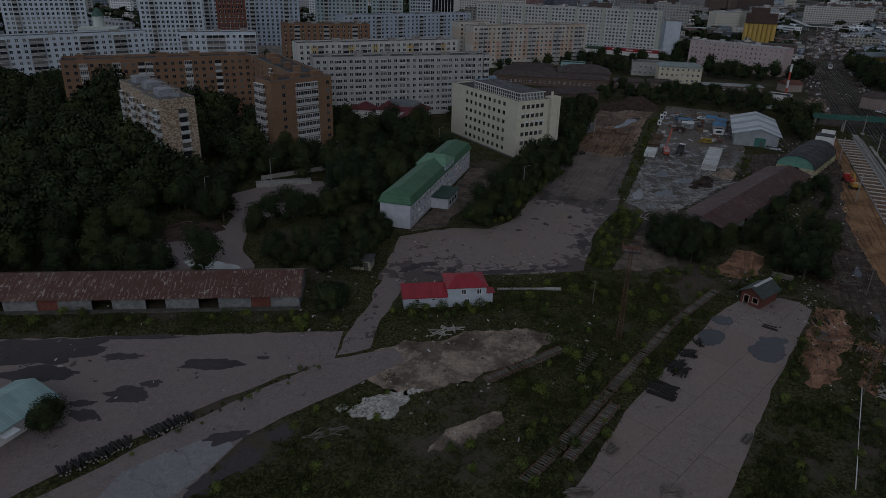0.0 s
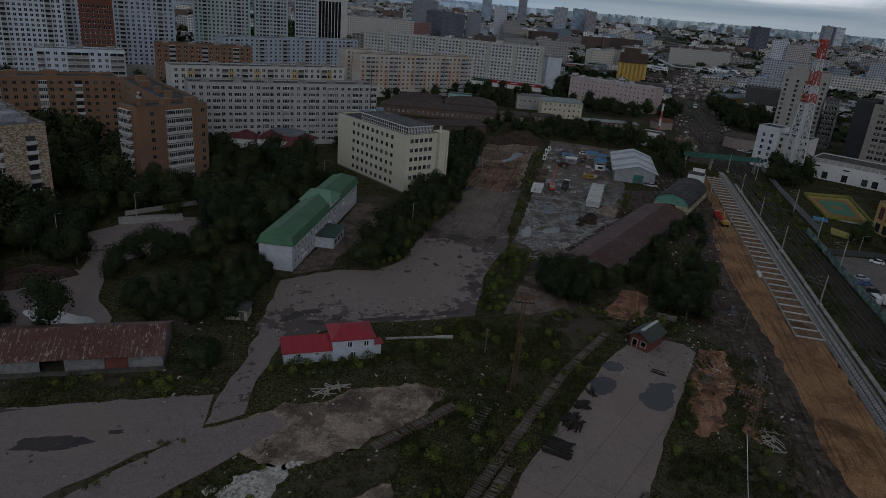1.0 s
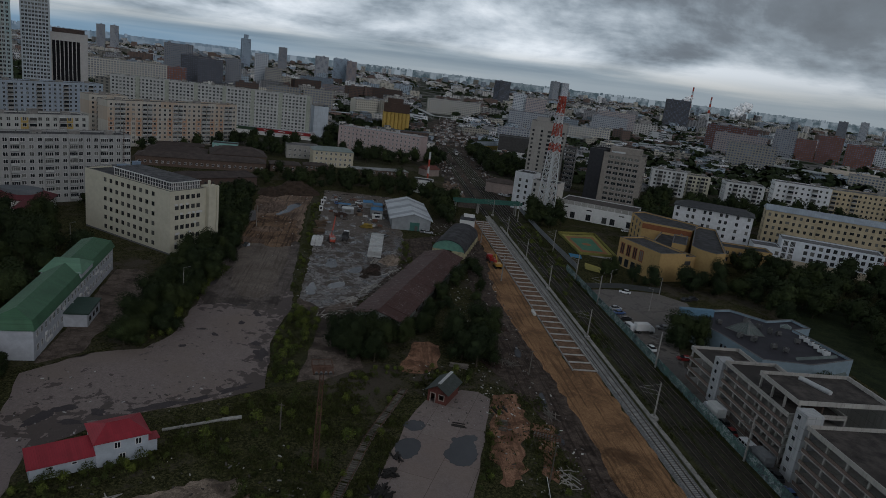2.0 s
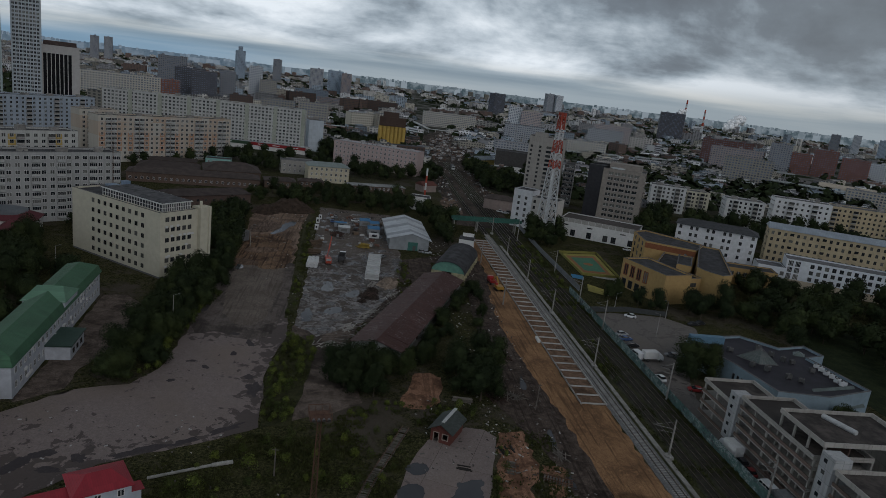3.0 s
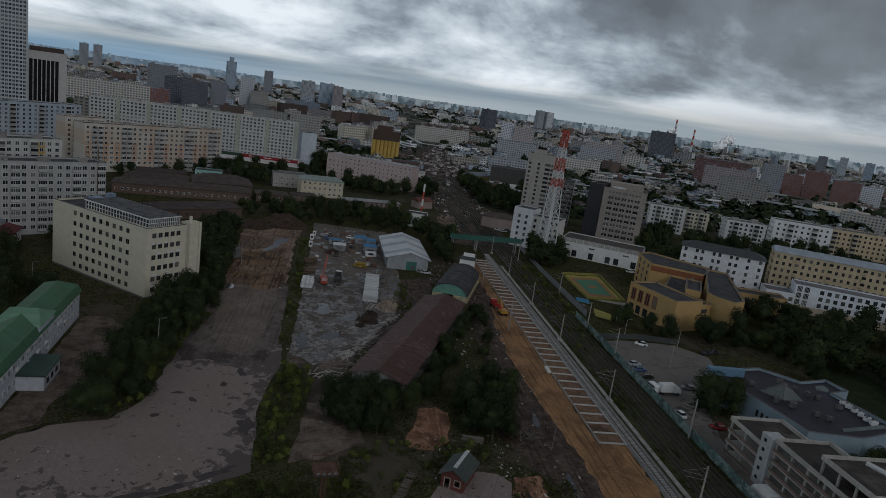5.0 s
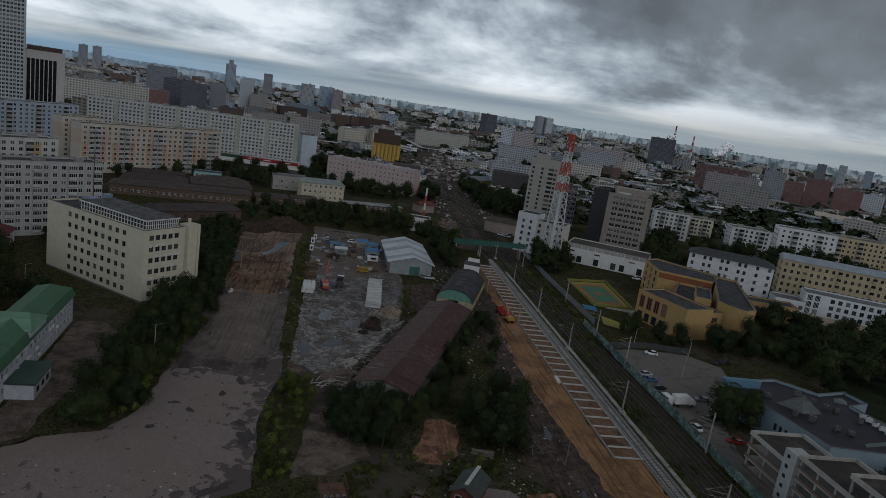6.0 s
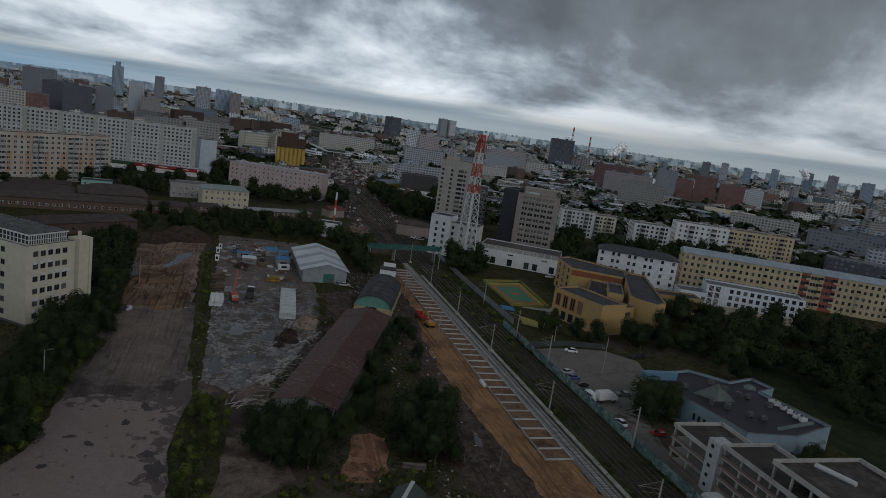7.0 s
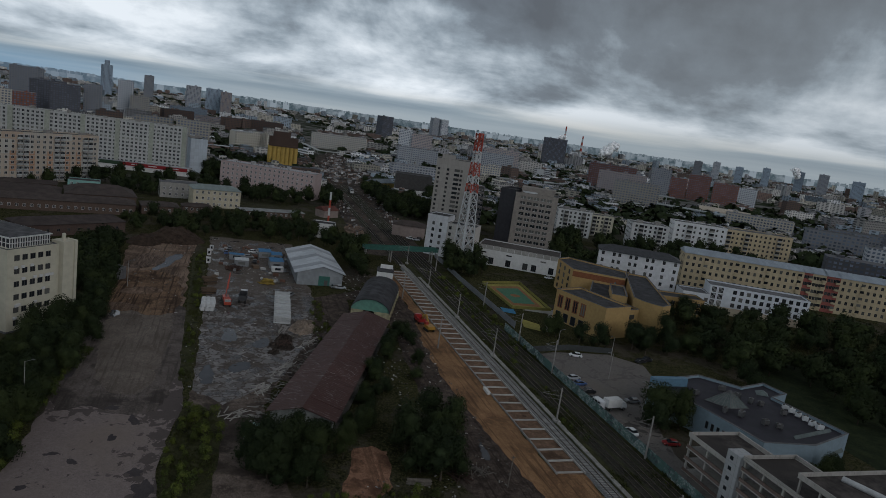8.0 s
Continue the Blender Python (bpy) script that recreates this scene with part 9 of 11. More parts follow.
rows_2 += [
    ("sleeper_pile", 9.6, 76.0, -8, 0.6, 4.8, 20, 2.6, DARKB, "row of long tarred beams on the slabs", "sleeper heap", 17, (0.28, 0.22), 2, 4),
    ("sleeper_pile", 13.2, 91.0, 60, 1.0, 2.8, 18, 1.6, DARKB, "dark sleepers with pale ends", "sleeper heap", 18, (0.28, 0.2), 3, 30),
    ("sleeper_pile", 14.8, 96.5, 60, 0.5, 2.4, 8, 1.0, DARKB, "small dark sleeper heap", "sleeper heap", 28, (0.28, 0.2), 2, 30),
    ("fallen_frame", -33.0, 79.5, 50, 2.6, 3.4, 16, 1.2, PALEB, "pale timber frame lying in the weeds", "timber frame", 21, (0.16, 0.14), 2, 40),
]
rows_2 += [
    ("timber_pile", -38.5, 41.5, 55, 2.6, 3.0, 14, 1.0, GREYB, "grey boards on the lane edge", "timber pile", 22, (0.16, 0.12), 1, 20),
    ("scrap_pile", 3.5, 181, 60, 3.0, 3.2, 22, 1.6, PALEB, "pale boards dropped along the shed", "scrap pile", 23, (0.3, 0.06), 1, 18),
    ("scrap_pile", 9.5, 194, 62, 5.5, 2.8, 28, 1.2, PALEB, "pale boards and offcuts along the shed eave", "scrap pile", 24, (0.22, 0.06), 1, 25),
    ("scrap_pile", 18, 215, 64, 6.5, 2.6, 26, 1.2, PALEB, "pale scattered boards beside the shed", "scrap pile", 25, (0.2, 0.06), 1, 28),
    ("scrap_pile", -3.0, 168, 55, 2.0, 3.4, 12, 2.0, PALEB, "pale boards on broken asphalt", "scrap pile", 26, (0.3, 0.06), 1, 20),
    ("sleeper_pile", 1.0, 45.2, 30, 1.0, 2.6, 10, 1.0, GREYB, "small grey sleeper stack", "sleeper stack", 27, (0.26, 0.2), 3, 6),
]
rows_2 += [
    ("sleeper_pile", 23.9, 67.8, 70, 0.4, 2.6, 10, 0.7, GREYB, "pallet-like stack of weathered sleepers", "sleeper stack", 29, (0.24, 0.18), 4, 3),
    ("sleeper_pile", 4.2, 56.2, 70, 0.5, 2.2, 10, 0.8, GREYB, "small sleeper stack at the slab edge", "sleeper stack", 30, (0.24, 0.18), 3, 8),
    ("sleeper_pile", 13.7, 51.0, 10, 0.5, 2.6, 10, 0.9, GREYB, "weathered sleeper stack on the slabs", "sleeper stack", 31, (0.24, 0.18), 3, 8),
]
for a in rows_2:
    loose_pile(*a)


def loose_track(a, b, label, sl=PALETIMBER, double=False, rails=True, step=0.6, wid=0.95):
    """An old track panel lying in the weeds; each sleeper is a part."""
    a, b = Vector(a), Vector(b)
    d = b - a
    root = thing("track_panel", pose(a.x, a.y, 0.03, 0, 0, math.degrees(math.atan2(d.y, d.x))), label, "track panel")
    L = d.length
    r = random.Random(int(L * 10))
    m = plain("grey_track_sleeper", (0.19, 0.175, 0.155), 0.9, 2, 0.35, per_object=0.8)
    bm = bmesh.new()
    box(bm, -0.13, 0.13, -wid, wid, 0, 0.2)
    data = mesh_of("sleeper", bm, m)
    n = int(L / step)
    for lay in range(2 if double else 1):
        for i in range(n):
            if r.random() < 0.06:
                continue
            o = new("sleeper", data)
            o.parent = root
            o.matrix_basis = pose((i + 0.5) * step + r.uniform(-0.08, 0.08), r.uniform(-0.1, 0.1), lay * 0.4, 0, 0, r.gauss(0, 2))
        if rails:
            for s in (-0.76, 0.76):
                bm = bmesh.new()
                box(bm, 0, L, s - 0.06, s + 0.06, 0.2 + lay * 0.4, 0.36 + lay * 0.4)
                part("rail", bm, RUST, root)


loose_track((-19.8, 65.6), (-9.6, 82.2), "stacked rail panels with pale sleeper ends in weeds", double=True)
loose_track((-1.6, 51.0), (2.8, 68.2), "short rail panel beside the slab road", double=True)
loose_track((-6.5, 44.0), (-3.9, 52.0), "old weathered track in tall weeds")
loose_track((-3.9, 52.0), (4.2, 84.0), "old weathered track in tall weeds")
loose_track((4.2, 84.0), (9.6, 103.4), "old weathered track in tall weeds")
loose_track((9.6, 103.4), (17.5, 124.0), "old weathered track vanishing in weeds")
loose_track((-5.2, 76.0), (-3.8, 84.0), "short pile of pale sleepers in weeds", rails=False, step=0.9)
loose_track((44.0, 107.0), (49.5, 105.0), "dark track panel at the cinder road", double=True)
loose_track((37.5, 108.0), (39.0, 113.0), "rusty track panel on red clay")


bm = bmesh.new()
for i in range(12):
    u, v = i / 12, (i + 1) / 12
    tube(bm, (38.2 + 4.8 * u, 61.9 + 29.8 * u, 0.35 + 0.12 * math.sin(9 * u)), (38.2 + 4.8 * v, 61.9 + 29.8 * v, 0.35 + 0.12 * math.sin(9 * v)), 0.07, n=6)
solid("cable", bm, FRAMEW, "taut white cable over dark weeds", "cable")


def sleeper_row(a, b, n, seed, label):
    """Tarred sleepers laid side by side across a bank, their sawn ends pale."""
    r = random.Random(seed)
    a, b = Vector(a), Vector(b)
    d = b - a
    root = thing("sleeper_row", pose(a.x, a.y, 0.05, 0, 0, math.degrees(math.atan2(d.y, d.x))), label, "sleepers")
    bm = bmesh.new()
    box(bm, -0.13, 0.13, -1.3, 1.3, 0, 0.2)
    bm.faces.ensure_lookup_table()
    for f in bm.faces:
        f.material_index = 1 if abs(f.calc_center_median().y) > 1.2 else 0
    data = mesh_of("sleeper", bm, DARKB, PALEB)
    for i in range(n):
        o = new("sleeper", data)
        o.parent = root
        o.matrix_basis = pose(d.length * (i + r.uniform(0.1, 0.9)) / n, r.gauss(0, 0.22), r.choice((0.0, 0.21, 0.42, 0.6)), r.uniform(-5, 5), r.uniform(-4, 4), r.gauss(0, 9))


sleeper_row((-68.4, 18.0), (-64.2, 27.6), 34, 3, "row of tarred sleepers stacked along a grassy bank")
sleeper_row((-63.2, 29.6), (-60.2, 36.2), 30, 4, "row of tarred sleepers with pale sawn ends")


def excavator():
    root = thing("excavator", pose(59.0, 230.5, 0.06, 0, 0, 100), "red and yellow tracked excavator on sand", "excavator")
    yel = car_paint("digger_yellow", (0.34, 0.19, 0.03))
    for s in (-1, 1):
        bm = bmesh.new()
        box(bm, -1.9, 1.9, s * 1.1 - 0.28, s * 1.1 + 0.28, 0, 0.85)
        bmesh.ops.bevel(bm, geom=bm.edges[:], offset=0.2, segments=2, affect="EDGES")
        part("crawler_track", bm, TYRE, root)
    bm = bmesh.new()
    box(bm, -2.2, 1.2, -1.3, 1.3, 0.95, 2.1)
    bmesh.ops.bevel(bm, geom=bm.edges[:], offset=0.12, segments=2, affect="EDGES")
    part("house", bm, yel, root)
    bm = bmesh.new()
    box(bm, 0.1, 1.5, 0.3, 1.3, 2.1, 3.0)
    part("cab", bm, car_paint("digger_red", (0.28, 0.02, 0.02)), root)
    bm = bmesh.new()
    beam(bm, (1.0, -0.3, 1.8), (3.6, -0.3, 4.3), 0.4, 0.5)
    beam(bm, (3.6, -0.3, 4.3), (5.8, -0.3, 3.6), 0.4, 0.5)
    part("boom", bm, yel, root)
    bm = bmesh.new()
    beam(bm, (5.8, -0.3, 3.8), (6.6, -0.3, 1.2), 0.3, 0.35)
    part("stick", bm, yel, root)
    bm = bmesh.new()
    box(bm, 6.0, 7.0, -0.9, 0.3, 0.3, 1.2)
    part("bucket", bm, STEEL, root)
    t = thing("dumper", pose(57.8, 239.5, 0.06, 0, 0, 95), "red site dumper on the sand roadbed", "dumper")
    bm = bmesh.new()
    lofted(bm, [(0.6, 1.1, 1.0, 0.7, 2.6), (2.2, 1.1, 1.0, 0.7, 2.5), (2.6, 1.05, 0.95, 0.7, 1.6)])
    part("cab", bm, car_paint("digger_red", (0.28, 0.02, 0.02)), t)
    bm = bmesh.new()
    ring_wall(bm, [(-3.4, -1.15), (0.4, -1.15), (0.4, 1.15), (-3.4, 1.15)], [(-3.25, -1.0), (0.25, -1.0), (0.25, 1.0), (-3.25, 1.0)], 1.0, 2.1)
    box(bm, -3.25, 0.25, -1.0, 1.0, 1.0, 1.1)
    part("tipper_body", bm, car_paint("digger_red", (0.28, 0.02, 0.02)), t)
    wheels(t, (-2.6, 1.6), 1.0, 0.5, 0.3)


excavator()


def lamp_post(x, y, h, rot=0, mat=None):
    root = thing("street_lamp", pose(x, y, 0, 0, 0, rot), "slim grey street lamp post with curved arm", "street lamp", "street lamps")
    bm = bmesh.new()
    tube(bm, (0, 0, 0), (0, 0, h), 0.14, 0.07, 8)
    part("pole", bm, mat or OLDCONC, root)
    bm = bmesh.new()
    tube(bm, (0, 0, h - 0.1), (1.3, 0, h + 0.35), 0.05, n=6)
    part("arm", bm, STEEL, root)
    bm = bmesh.new()
    box(bm, 1.2, 1.8, -0.14, 0.14, h + 0.3, h + 0.46)
    part("lamp_head", bm, STEEL, root)


for x, y, h, rt in ((-120.8, 141.7, 9.5, 0), (-107.8, 164.7, 11, 180), (-110.5, 166.0, 9, 90), (-43.5, 170.0, 10, 0), (-38.0, 262, 9, 0), (103.5, 171.0, 8, 180), (106, 193, 8, 180), (100, 216.5, 7, 0), (118, 212, 7, 200), (-127, 118, 9, 0), (-90, 210, 9, 0)):
    lamp_post(x, y, h, rt)
for x, y, h, rt in ((42.9, 89.6, 8.5, 0), (49.8, 136.0, 7, 0), (-8.0, 104.0, 6, 0)):
    root = thing("wooden_pole", pose(x, y, 0, 2, 0, rt), "weathered wooden utility pole", "pole", "utility poles")
    bm = bmesh.new()
    tube(bm, (0, 0, 0), (0, 0, h), 0.14, 0.1, 8)
    part("shaft", bm, GREYB, root)
    bm = bmesh.new()
    beam(bm, (-0.6, 0, h - 0.4), (0.6, 0, h - 0.4), 0.1)
    part("crossarm", bm, GREYB, root)

# pipe beside the red-roofed house
bm = bmesh.new()
tube(bm, (-29.5, 101.5, 0.3), (-19.5, 106.3, 0.32), 0.28, n=10)
tube(bm, (-19.5, 106.3, 0.32), (-16.0, 107.6, 0.36), 0.4, n=10)
solid("heating_pipe", bm, plain("pale_pipe_wrap", (0.30, 0.30, 0.28), 0.8, 1.5, 0.35), "pale wrapped heating pipe lying on the ground", "pipe")


def small_sheds():
    # metal-roofed hut at the lot's edge
    root = thing("teal_roof_hut", pose(-81.2, 12.5, 0, 0, 0, 90), "low hut with pale teal metal roof", "hut")
    bm = bmesh.new()
    box(bm, 0, 16, 0, 9.2, 0, 2.6)
    part("wall", bm, WHITEW, root)
    bm = bmesh.new()
    hip_roof(bm, 16, 9.2, 2.8, 2.0, 0.6, 0.1)
    part("roof", bm, sheet_roof("pale_teal_roof", (0.22, 0.32, 0.32), 0.5, 0), root)
    bm = bmesh.new()
    box(bm, 6, 8.5, -2.0, -0.003, 2.2, 2.32)
    part("awning", bm, PALEG, root)
    # ruined booth between trees
    root = thing("ruined_booth", pose(-65.6, 97.0, 0, 0, 0, 14), "small ruined cream booth among trees", "booth")
    bm = bmesh.new()
    box(bm, 0, 5.0, 0, 4, 0, 2.5)
    part("wall", bm, plain("dirty_cream", (0.30, 0.28, 0.22), 0.9, 1, 0.4), root)
    bm = bmesh.new()
    box(bm, -0.4, 5.4, -0.4, 4.4, 2.5, 2.8)
    part("roof", bm, TAR, root)
    # dark panels on the solid wall, painting the shade inside a window and doorway
    bm = bmesh.new()
    box(bm, 1.0, 2.2, -0.03, -0.003, 0.9, 1.9)
    box(bm, 3.4, 4.4, -0.03, -0.003, 0, 2.0)
    part("opening", bm, FRAMED, root)
    # gatehouse with mossy roof
    root = thing("gatehouse", pose(-102.0, 147.0, 0, 0, 0, 28), "white gatehouse with mossy green roof", "gatehouse")
    bm = bmesh.new()
    box(bm, 0, 7.5, 0, 5, 0, 2.8)
    part("wall", bm, WHITEW, root)
    bm = bmesh.new()
    hip_roof(bm, 7.5, 5, 2.95, 1.2, 0.6, 2.0)
    part("roof", bm, plain("mossy_roof", (0.09, 0.11, 0.04), 0.9, 1, 0.4), root)
    w = window_data(0.9, 1.2, FRAMED, GLASS, 0)
    for x in (1.2, 3.0, 4.8, 6.3):
        o = new("window", w)
        o.parent = root
        o.matrix_basis = Matrix.Translation((x, -0.004, 1.0))
    # raised concrete loading ramp in the back lot
    bm = bmesh.new()
    box(bm, 0, 18, 0, 5, 0, 0.8)
    solid("loading_ramp", bm, OLDCONC, "low weathered concrete ramp", "ramp", m=pose(-124.5, 138.5, 0.02, 0, 0, 40))
    fence([(-128, 146), (-113, 170), (-100, 178)], 1.6, OLDCONC, "old concrete panel wall among trees", 3.0, 0.15, "back wall")
    # blind grey house behind the office
    root, L = flat_block("grey_low_house", (-49, 262), (-40, 272), 9, 4.0, plain("dark_plaster", (0.13, 0.13, 0.135), 0.9, 1, 0.3), "low grey house behind the office", "house", GREYTAR, 0.2)


small_sheds()


def litter():
    """Scraps of board, brick and paper over the open ground."""
    r = random.Random(21)
    verts, faces = [], []
    areas = [(-60, -20, 95, 125, 90), (-16, 24, 175, 350, 900), (-40, -20, 220, 340, 160), (36, 54, 80, 300, 900), (-40, 0, 50, 100, 160), (-110, -50, 25, 75, 120), (20, 38, 108, 140, 90), (-80, -56, 72, 100, 60), (75, 88, 90, 300, 120), (0, 26, 160, 240, 200)]
    for x0, x1, y0, y1, n in areas:
        for i in range(n):
            x, y, s, h = r.uniform(x0, x1), r.uniform(y0, y1), r.uniform(0.08, 0.3), r.uniform(0.03, 0.14)
            a, l = r.uniform(0, 6.28), s * r.uniform(1, 3.5)
            c, q = math.cos(a), math.sin(a)
            b = len(verts)
            for z in (0.02, 0.08 + h):
                for px, py in ((-l / 2, -s / 2), (l / 2, -s / 2), (l / 2, s / 2), (-l / 2, s / 2)):
                    verts.append((x + px * c - py * q, y + px * q + py * c, z))
            faces += [(b + 4, b + 5, b + 6, b + 7), (b, b + 1, b + 5, b + 4), (b + 1, b + 2, b + 6, b + 5), (b + 2, b + 3, b + 7, b + 6), (b + 3, b, b + 4, b + 7)]
    me = bpy.data.meshes.new("litter")
    me.from_pydata(verts, [], faces)
    k = Nodes("mixed_litter")
    me.materials.append(k.done(k.mix(k.math("POWER", k.island(), 3.0), (0.05, 0.042, 0.036), (0.48, 0.47, 0.45)), 0.9))
    tagged(new("litter", me), "scattered scraps of board, brick and plastic", "litter", kind="stuff")


litter()

# old vehicles and crates at the back of the yard
for x, y, rot, col in ((-3.5, 316.5, 5, "dark"), (1.5, 317.0, 8, "grey"), (-4.5, 299.0, 100, "dark"), (-1.0, 309.5, 4, "silver"), (4.0, 309.0, 80, "dark"), (-8.0, 322.0, 95, "blue"), (3.5, 327.5, 10, "white"), (-6.5, 331, 85, "grey"), (15.5, 262.5, 60, "grey"), (35.6, 276.5, 5, "silver")):
    car(x, y, rot, col)
r = random.Random(77)
CRATES = [plain("crate_grey", (0.25, 0.26, 0.27), 0.85, 1.5, 0.3), plain("crate_brown", (0.14, 0.10, 0.07), 0.9, 1.5, 0.3), plain("crate_pale", (0.42, 0.42, 0.41), 0.85, 1.5, 0.2), plain("crate_rust", (0.13, 0.07, 0.05), 0.85, 1.5, 0.3)]
LAB = ["grey steel crate on broken asphalt", "brown timber crate on broken asphalt", "pale boxed pallet on broken asphalt", "rusty steel bin on broken asphalt"]
for i in range(46):
    x, y, k = r.uniform(-11, 18), r.uniform(278, 345), r.randrange(4)
    if 16 < x or (-9 < x < 0 and 240 < y < 262):
        continue
    root = thing("storage_crate", pose(x, y, 0.06, 0, 0, r.uniform(-25, 25)), LAB[k], "crate", "yard crates")
    w, d, h = r.uniform(0.8, 2.4), r.uniform(0.7, 1.4), r.uniform(0.5, 1.4)
    bm = bmesh.new()
    box(bm, -w / 2, w / 2, -d / 2, d / 2, 0.12, h)
    part("box", bm, CRATES[k], root)
    bm = bmesh.new()
    for sx in (-0.35, 0.35):
        box(bm, sx * w - 0.06, sx * w + 0.06, -d / 2, d / 2, 0, 0.117)
    part("runner", bm, DARKTIMBER, root)


# ---------------------------------------------------------------- the city beyond
def far_block(name, x, y, w, d, h, rot, mat, label, cat="far building", step=None):
    """A distant building: body, parapet rim and roof huts in one mesh."""
    bm = bmesh.new()
    box(bm, -w / 2, w / 2, -d / 2, d / 2, 0, h)
    r = random.Random(int(x * 3 + y * 7))
    for i in range(max(1, int(w / 22))):
        px = -w / 2 + w * (i + r.uniform(0.3, 0.7)) / max(1, int(w / 22))
        box(bm, px - 2.5, px + 2.5, -2, 2, h, h + r.uniform(1.5, 3))
    if step:
        box(bm, -w / 2 * step[0], w / 2 * step[0], -d / 2 * step[0], d / 2 * step[0], h, h * step[1])
    return solid(name, bm, mat, label, cat, m=pose(x, y, 0, 0, 0, rot))


FW = {
    "white": far_facade("far_white", (0.44, 0.465, 0.49)),
    "cream": far_facade("far_cream", (0.34, 0.325, 0.285)),
    "grey": far_facade("far_grey", (0.25, 0.26, 0.275)),
    "brick": far_facade("far_brick", (0.18, 0.078, 0.055)),
    "pink": far_facade("far_pink", (0.30, 0.26, 0.25)),
    "dark": far_facade("far_dark", (0.085, 0.085, 0.095)),
    "blue": far_facade("far_blue", (0.24, 0.30, 0.36)),
}
rows_3 = [
    (-415, 2364, 28, 28, 96, 20, "blue", (0.45, 1.14)),
    (-320, 2580, 30, 30, 84, 5, "grey", None),
    (-196, 1285, 24, 20, 62, 8, "white", None),
    (-170, 1260, 30, 18, 40, 8, "cream", None),
    (-130, 1896, 34, 26, 70, 10, "grey", None),
    (-52, 2000, 28, 26, 66, 4, "pink", None),
    (-85, 2050, 44, 26, 70, 0, "blue", None),
    (-902, 2440, 25, 24, 86, 15, "grey", None),
    (-862, 2450, 25, 24, 87, 15, "grey", None),
    (-335, 1256, 46, 30, 62, 12, "grey", None),
    (-290, 1190, 45, 26, 47, 12, "dark", None),
    (-250, 1122, 38, 24, 46, 12, "dark", None),
    (-270, 967, 44, 18, 33, 14, "brick", None),
]
rows_3 += [
    (-330, 950, 120, 16, 34, 14, "cream", None),
    (-220, 1150, 24, 22, 50, 12, "grey", None),
    (-110, 1496, 70, 20, 26, 6, "blue", None),
    (-60, 1380, 60, 18, 18, 4, "pink", None),
    (-100, 848, 40, 14, 30, 0, "cream", None),
    (-58, 846, 36, 14, 31, 0, "cream", None),
    (369, 1864, 34, 30, 64, 20, "dark", None),
    (772, 2795, 30, 30, 84, 10, "white", None),
    (810, 2790, 30, 30, 82, 10, "white", None),
    (816, 1716, 60, 50, 71, -20, "dark", None),
    (575, 995, 75, 18, 41, -30, "brick", None),
    (640, 955, 30, 18, 47, -30, "grey", None),
    (476, 765, 56, 16, 30, -32, "cream", None),
]
rows_3 += [
    (540, 905, 70, 18, 34, -30, "pink", None),
    (716, 1020, 40, 18, 34, -36, "brick", None),
    (750, 1000, 36, 18, 44, -36, "brick", None),
    (785, 975, 40, 18, 36, -36, "brick", None),
    (840, 1000, 50, 20, 32, -36, "white", None),
    (420, 1120, 60, 16, 30, -20, "white", None),
    (480, 1250, 70, 18, 34, -20, "pink", None),
    (300, 900, 80, 16, 20, -12, "cream", None),
    (250, 1010, 60, 18, 26, -8, "white", None),
    (200, 800, 70, 24, 14, -5, "grey", None),
    (330, 1300, 40, 20, 40, -10, "pink", None),
    (300, 1310, 26, 20, 46, -10, "white", None),
    (150, 1150, 90, 20, 24, 0, "cream", None),
]
rows_3 += [
    (1690, 2240, 30, 24, 66, -40, "grey", None),
    (1735, 2190, 26, 24, 72, -40, "white", None),
    (1800, 2140, 28, 24, 66, -40, "blue", None),
    (1880, 2090, 26, 24, 76, -40, "blue", None),
    (1950, 2000, 30, 24, 80, -45, "blue", None),
    (2020, 1960, 34, 24, 82, -45, "grey", None),
    (2120, 1900, 40, 24, 74, -45, "blue", None),
    (2240, 1750, 34, 30, 78, -48, "pink", None),
    (2290, 1700, 36, 30, 70, -48, "grey", None),
    (560, 640, 70, 20, 16, -35, "cream", None),
    (620, 560, 60, 24, 18, -40, "grey", None),
    (520, 500, 50, 22, 22, -40, "grey", None),
    (590, 470, 60, 26, 26, -42, "dark", None),
]
rows_3 += [
    (650, 430, 40, 22, 30, -45, "white", None),
    (500, 420, 46, 20, 20, -42, "white", None),
    (430, 390, 50, 20, 14, -42, "dark", None),
    (470, 350, 40, 16, 24, -44, "cream", None),
    (560, 380, 50, 22, 20, -44, "white", None),
]
for x, y, w, d, h, rot, m, st in rows_3:
    far_block("city_block" if h < 55 else "city_tower", x, y, w, d, h, rot, FW[m], {"white": "distant white block", "cream": "distant cream panel block", "grey": "distant grey block", "brick": "distant red-brown brick block", "pink": "distant pinkish block", "dark": "distant dark glass block", "blue": "distant blue-grey block"}[m] + " with rows of windows", "far building", st)

# power station chimneys
for x, y, h in ((1151, 2331, 121), (1210, 2300, 94)):
    root = thing("power_station_chimney", pose(x, y, 0), "red and white banded power station chimney", "chimney", "chimneys")
    n = 6
    for i in range(n):
        bm = bmesh.new()
        z0, z1 = h * (0.0 if i == 0 else 0.4 + 0.12 * (i - 1)), h * (0.4 + 0.12 * i)
        tube(bm, (0, 0, z0), (0, 0, z1), 5.0 - 2.5 * z0 / h, 5.0 - 2.5 * z1 / h, 14)
        part("chimney_band", bm, RED if i % 2 else PALEG, root)
STEAM = Nodes("steam")
